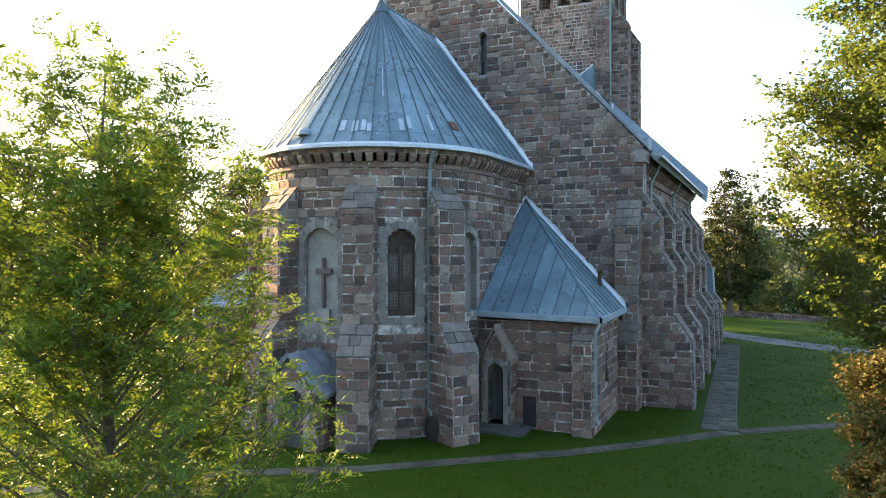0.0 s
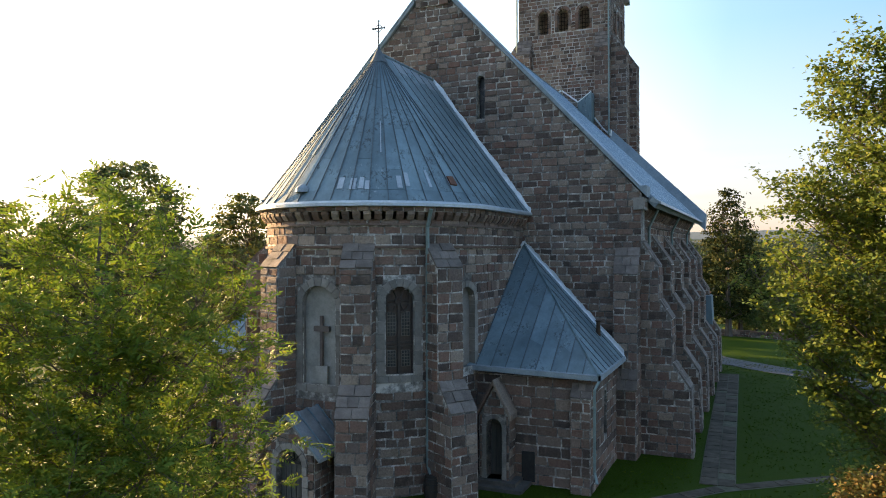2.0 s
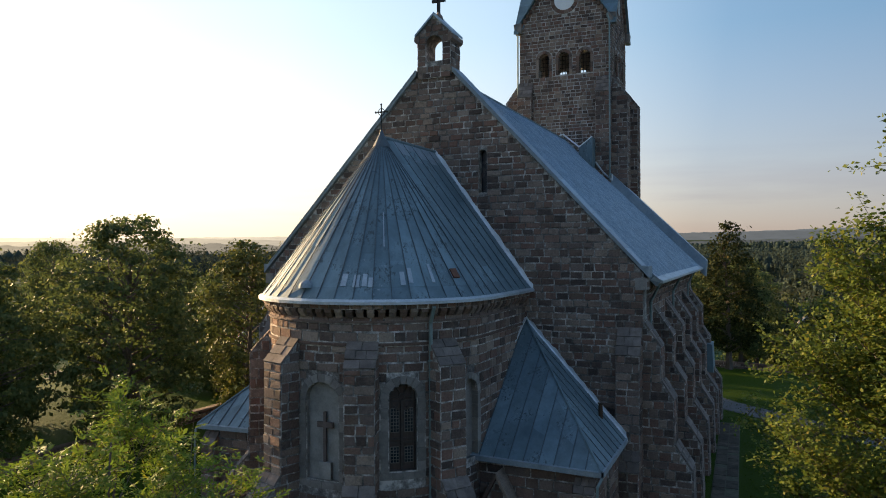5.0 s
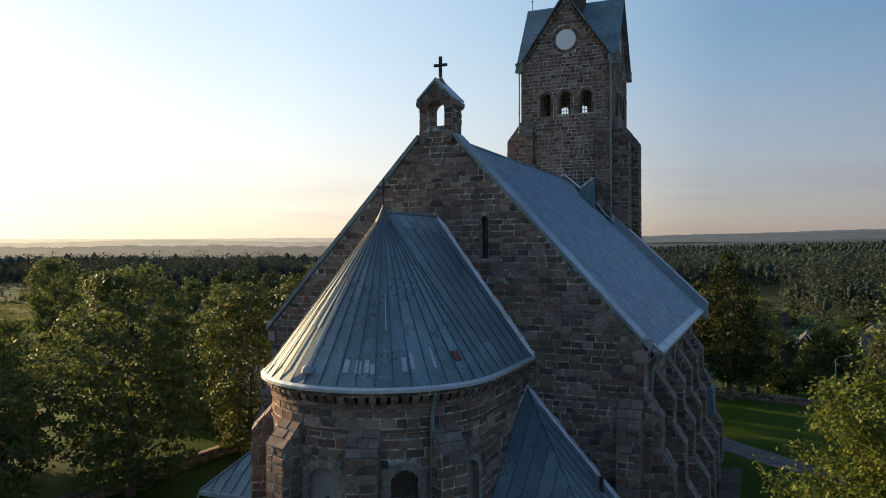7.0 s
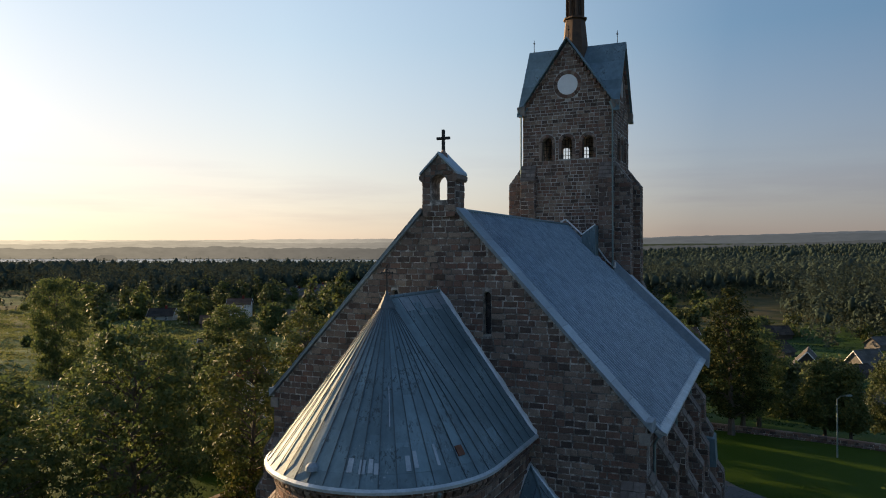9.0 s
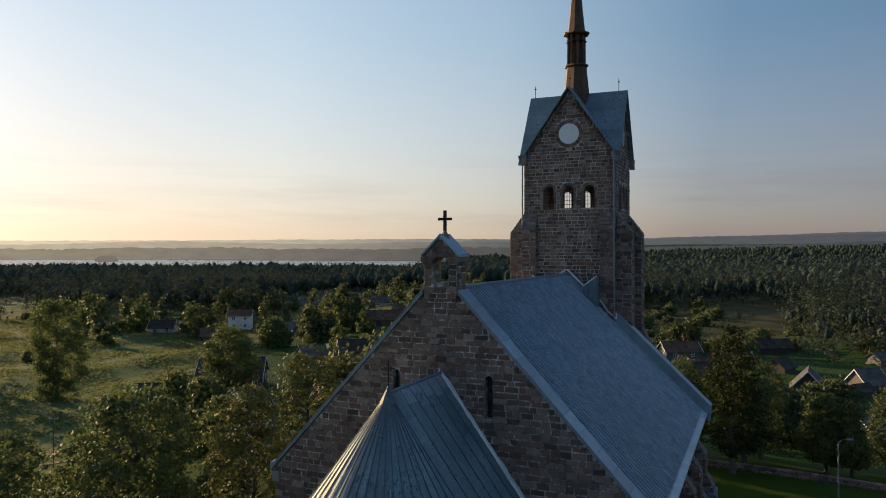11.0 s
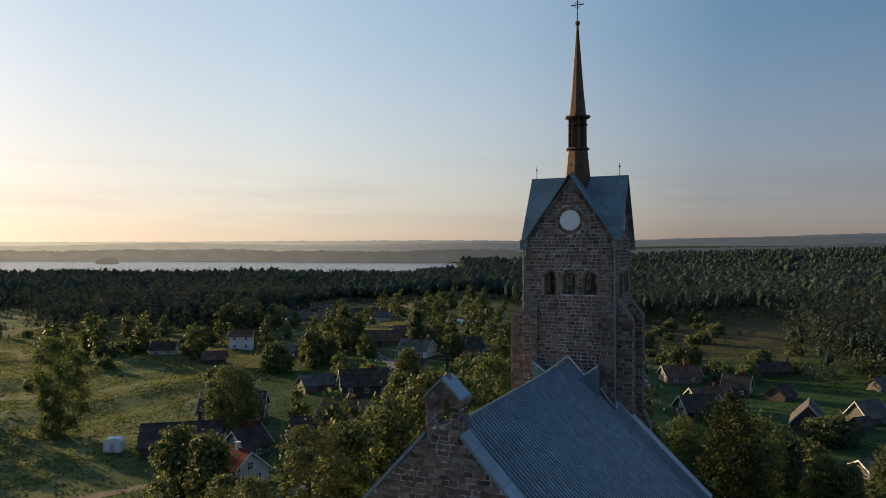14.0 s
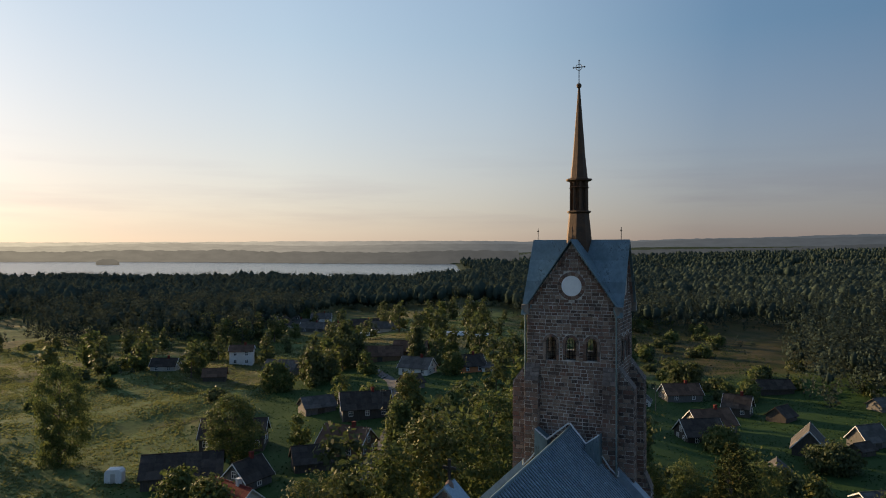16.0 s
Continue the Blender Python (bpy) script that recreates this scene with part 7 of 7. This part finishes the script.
L_WOODS = material("leaf_woods", woods_build)


def wood_trees(name, y0, y1, step, leaves, size, label, seed, height=(11, 19), side=1, lumps=1, solid=0.78):
    rng = np.random.default_rng(seed)
    xs, ys = np.meshgrid(np.arange(-0.75 * y1 - 30, 0.75 * y1 + 30, step), np.arange(y0, y1, step))
    x = (xs + rng.uniform(-0.95, 0.95, xs.shape) * step).ravel()
    y = (ys + rng.uniform(-0.95, 0.95, ys.shape) * step).ravel()
    ok = (np.abs(x) < 0.70 * y + 25) & (edge_of_wood(x, y) * side > rng.uniform(-6, 10, x.shape)) & (lake_mask(x, y) < 0.02) & ~((x < 40) & (y > 1010) & (y < 3080))
    clear = np.sin(x * 0.011 + 2.0) * np.sin(y * 0.013 + 0.6) + 0.3 * np.sin(x * 0.03)
    ok &= ~((clear > 0.93) & (y > 520))
    ok &= ~((x + 40 * np.sin(y * 0.02) > 560) & (y > 1660) & (y < 2250) & (np.sin(x * 0.009) * np.sin(y * 0.017) < -0.25))
    ok &= rng.uniform(size=x.shape) < 0.80 + 0.25 * np.sin(x * 0.05 + 0.7) * np.sin(y * 0.06)
    if side < 0:
        ok &= (edge_of_wood(x, y) > -130) & (np.sin(x * 0.09 + 1) * np.sin(y * 0.11 + x * 0.02) > 0.05)
    x, y = x[ok], y[ok]
    n = len(x)
    z = land(x, y)
    swell = 0.75 + 0.35 * (0.5 + 0.5 * np.sin(x * 0.021 + 1) * np.sin(y * 0.027))
    h = rng.uniform(*height, n) * swell
    conifer = rng.uniform(size=n) < 0.18
    r = np.where(conifer, h * 0.17, h * rng.uniform(0.20, 0.42, n))
    # each tree: lumpy masses of foliage, and loose sprays round them
    parts = []
    dirs, tris = LUMP
    for k in range(lumps):
        cx, cy = rng.normal(size=(2, n)) * r * (0.34 if k else 0.08)
        cz = h * (0.52 if k == 0 else rng.uniform(0.4, 0.68, n))
        rr = r * solid
        tall = np.where(conifer, 2.7, 1.5) * rng.uniform(0.85, 1.2, n) * (1.0 if k == 0 else 0.8)
        v = dirs[None] * (1 + 0.13 * rng.normal(size=(n, len(dirs), 1)))
        narrow = np.where(conifer[:, None], np.clip(0.75 - 0.55 * dirs[None, :, 2], 0.12, 1.2), 1.0)
        v = v * np.stack([rr[:, None] * narrow, rr[:, None] * narrow, (rr * tall)[:, None] * np.ones_like(narrow)], -1)
        v += np.stack([x + cx, y + cy, z + cz], -1)[:, None]
        parts.append(v.reshape(-1, 3))
    V = np.concatenate(parts)
    F = (tris[None] + (np.arange(n * lumps) * len(dirs))[:, None, None]).reshape(-1, 3)
    me = bpy.data.meshes.new(name)
    me.vertices.add(len(V))
    me.vertices.foreach_set("co", V.ravel())
    me.loops.add(F.size)
    me.loops.foreach_set("vertex_index", F.ravel().astype(np.int32))
    me.polygons.add(len(F))
    me.polygons.foreach_set("loop_start", np.arange(0, F.size, 3, dtype=np.int32))
    me.polygons.foreach_set("use_smooth", np.ones(len(F), dtype=bool))
    me.materials.append(L_WOODS)
    me.update(calc_edges=True)
    mass = tagged(new(name, me), label, "wood", kind="stuff")
    which = np.repeat(np.arange(n), leaves)
    m = len(which)
    # boughs: each tree has a dozen clumps, and the sprays gather round them
    cu, ct = rng.uniform(0, 1, (n, 12)) ** 0.9, rng.uniform(0, math.tau, (n, 12))
    pick = rng.integers(0, 12, m)
    u = np.clip(cu[which, pick] + 0.075 * rng.normal(size=m), 0, 1)
    t = ct[which, pick] + 0.36 * rng.normal(size=m)
    shp = np.where(conifer[which], 1.05 * (1 - u) + 0.05, np.sqrt(np.clip(1 - (2 * u - 0.9) ** 2 / 1.25, 0, 1)))
    reach = rng.uniform(0.7, 1.12, (n, 12))[which, pick]
    rad = r[which] * shp * reach * np.sqrt(rng.uniform(0.55, 1.2, m))
    c = np.stack([x[which] + rad * np.cos(t), y[which] + rad * np.sin(t), z[which] + h[which] * (0.05 + 0.95 * u)], -1)
    heart = np.stack([x[which], y[which], z[which] + h[which] * 0.45], -1)
    out = (c - heart) * np.array([1, 1, 0.6]) + np.array([0, 0, 0.8])
    me = quads("foliage", c, size * rng.uniform(0.6, 1.3, m), rng, L_WOODS, 0.85, out=out, loose=0.5)
    part("foliage", me, L_WOODS, mass, kind="stuff")
    return mass


def lump():
    """Directions and triangles of a small round mesh."""
    bm = bmesh.new()
    bmesh.ops.create_icosphere(bm, subdivisions=1, radius=1)
    d = np.array([v.co[:] for v in bm.verts])
    t = np.array([[v.index for v in f.verts] for f in bm.faces])
    bm.free()
    return d, t


LUMP = lump()
wood_trees("woodland", 200, 335, 6.2, 210, 0.47, "mixed dark green wood around the village", 21, (15, 23), solid=0.22)
wood_trees("woodland", 335, 470, 6.0, 70, 0.48, "mixed dark green wood behind the village", 25, solid=0.38)
wood_trees("forest", 470, 1010, 6.4, 13, 0.7, "wide dark forest towards the lake", 22, solid=0.62)
wood_trees("forest", 1010, 1500, 11, 10, 0.9, "far dark forest around the lake", 23, (13, 20))
wood_trees("forest", 1500, 2900, 22, 4, 1.6, "far wooded slopes under the hills", 24, (15, 24))

def scatter(name, n, x0, x1, y0, y1, size, lift, mat, label, seed, inside=None):
    rng = np.random.default_rng(seed)
    x, y = rng.uniform(x0, x1, n), rng.uniform(y0, y1, n)
    dense = np.sin(x * 0.21 + 2 * np.sin(y * 0.05)) * np.sin(y * 0.17 + x * 0.03) + 0.6 * np.sin(x * 0.6) * np.sin(y * 0.5 + x * 0.2)
    ok = (dense + rng.uniform(-0.9, 0.9, n) > -0.25) & (np.abs(x) < 0.68 * y + 10)
    if inside is not None:
        ok &= inside(x, y)
    x, y = x[ok], y[ok]
    k = len(x)
    c = np.stack([x, y, land(x, y) + lift * rng.uniform(0.2, 1, k)], -1)
    way, up = rng.normal(size=(k, 3)) * np.array([1, 1, 0.15]), np.array([0, 0, 1.0]) + rng.normal(size=(k, 3)) * 0.3
    return tagged(new(name, leaf_mesh(name, c, up, way, size * rng.uniform(0.5, 1.4, k), 1.1, mat)), label, "grass", kind="stuff")


L_TUSSOCK = leaf_material("tussock", [(0, (0.092, 0.116, 0.046)), (0.6, (0.120, 0.137, 0.056)), (1, (0.150, 0.150, 0.066))], 0.5, 0.0, 0.12)
# some blue in these greens paints distance haze over the gardens
L_LUSH = leaf_material("lush_grass", [(0, (0.026, 0.056, 0.021)), (0.7, (0.038, 0.074, 0.025)), (1, (0.062, 0.084, 0.032))], 0.3, 0.0, 0.03)
scatter("meadow_tussocks", 180000, -190, -36, 92, 345, 0.24, 0.05, L_TUSSOCK, "rough tussocky grass in the meadows", 41, lambda x, y: (x < -56 + 6 * np.sin(y * 0.1)) | (y > 222))
scatter("rough_grass", 70000, -60, 130, 100, 420, 0.2, 0.04, L_LUSH, "rough grass between the gardens", 42)
wood_trees("scrub", 232, 500, 8.5, 20, 0.35, "low scrub before the wood", 43, (1.5, 4.5), -1, solid=0.25)

# ---- pieces of the walls and paths ----
near = lambda c: (c[0] - 1.5) ** 2 + (c[1] + 10.0) ** 2 * 0.5 + (c[2] - 5.5) ** 2
lay("stone", wall_stones, STONE_ONE, STONE_MANY, apse_wall, 300, near, "stone_courses")
lay("stone", gst, STONE_ONE, STONE_MANY, gable_wall, 280, lambda c: (c[0] - 5.5) ** 2 + (c[2] - 13) ** 2, "stone_courses")
lay("roof_sheet", sheets, SHEET_ONE, SHEET_MANY, apse_roof, 300, lambda c: c[1])


def flags(parent, pts, width, rows, rng):
    out = []
    P = [Vector(p) for p in pts]
    for p, q in zip(P, P[1:]):
        L = (q - p).length
        d = (q - p) / L
        o = Vector((-d.y, d.x))
        s = 0.0
        while s < L - 0.15:
            l = min(rng.uniform(0.5, 0.95), L - s)
            for k in range(rows):
                if rng.random() < 0.08:
                    continue
                w0, w1 = -width / 2 + width * k / rows + 0.02, -width / 2 + width * (k + 1) / rows - 0.02
                c = [p + d * (s + a) + o * b for a, b in ((0.015, w0), (l - 0.015, w0), (l - 0.015, w1), (0.015, w1))]
                e = rng.uniform(0.035, 0.055)
                v = [(a.x, a.y, float(land(a.x, a.y))) for a in c] + [(a.x, a.y, float(land(a.x, a.y)) + e + rng.uniform(-0.006, 0.006)) for a in c]
                out.append((v, [(4, 5, 6, 7), (0, 1, 5, 4), (1, 2, 6, 5), (2, 3, 7, 6), (3, 0, 4, 7)]))
            s += l
    lay("flagstone", out, PAVING, PAVING, parent, 300)


prng = random.Random(9)
flags(path_a, NEAR_PATH[2:-1], 0.55, 1, prng)
flags(path_b, LONG_PATH, 1.3, 2, prng)

# tufts in the lawn
trng = np.random.default_rng(3)
n = 60000
tx, ty = trng.uniform(-16, 32, n), trng.uniform(17, 62, n)
keep = trng.uniform(size=n) < 0.35 + 0.65 * (np.sin(tx * 1.7) * np.sin(ty * 1.3 + tx) > 0)
tx, ty = tx[keep], ty[keep]
cl = np.array(CHURCH.inverted())
la, lb = cl[0, 0] * tx + cl[0, 1] * ty + cl[0, 3], cl[1, 0] * tx + cl[1, 1] * ty + cl[1, 3]
keep = ~((np.abs(la) < 9) & (lb > -6)) & ~(np.hypot(la, lb + 5.7) < 6)
for pts, wd in ((NEAR_PATH, 0.75), (LONG_PATH, 0.95)):
    for (ax, ay), (bx_, by_) in zip(pts, pts[1:]):
        L2 = (bx_ - ax) ** 2 + (by_ - ay) ** 2
        t = np.clip(((tx - ax) * (bx_ - ax) + (ty - ay) * (by_ - ay)) / L2, 0, 1)
        keep &= np.hypot(tx - ax - t * (bx_ - ax), ty - ay - t * (by_ - ay)) > wd
tx, ty = tx[keep], ty[keep]
L_GRASS = leaf_material("grass_tuft", [(0, (0.036, 0.064, 0.009)), (0.7, (0.048, 0.082, 0.012)), (1, (0.075, 0.092, 0.020))], 0.3, 0.12, 0.0)
tagged(new("grass", quads("grass", np.stack([tx, ty, land(tx, ty) + 0.03], -1), trng.uniform(0.04, 0.1, len(tx)), trng, L_GRASS, 0.3)), "short grass tufts in the lawn", "grass", kind="stuff")
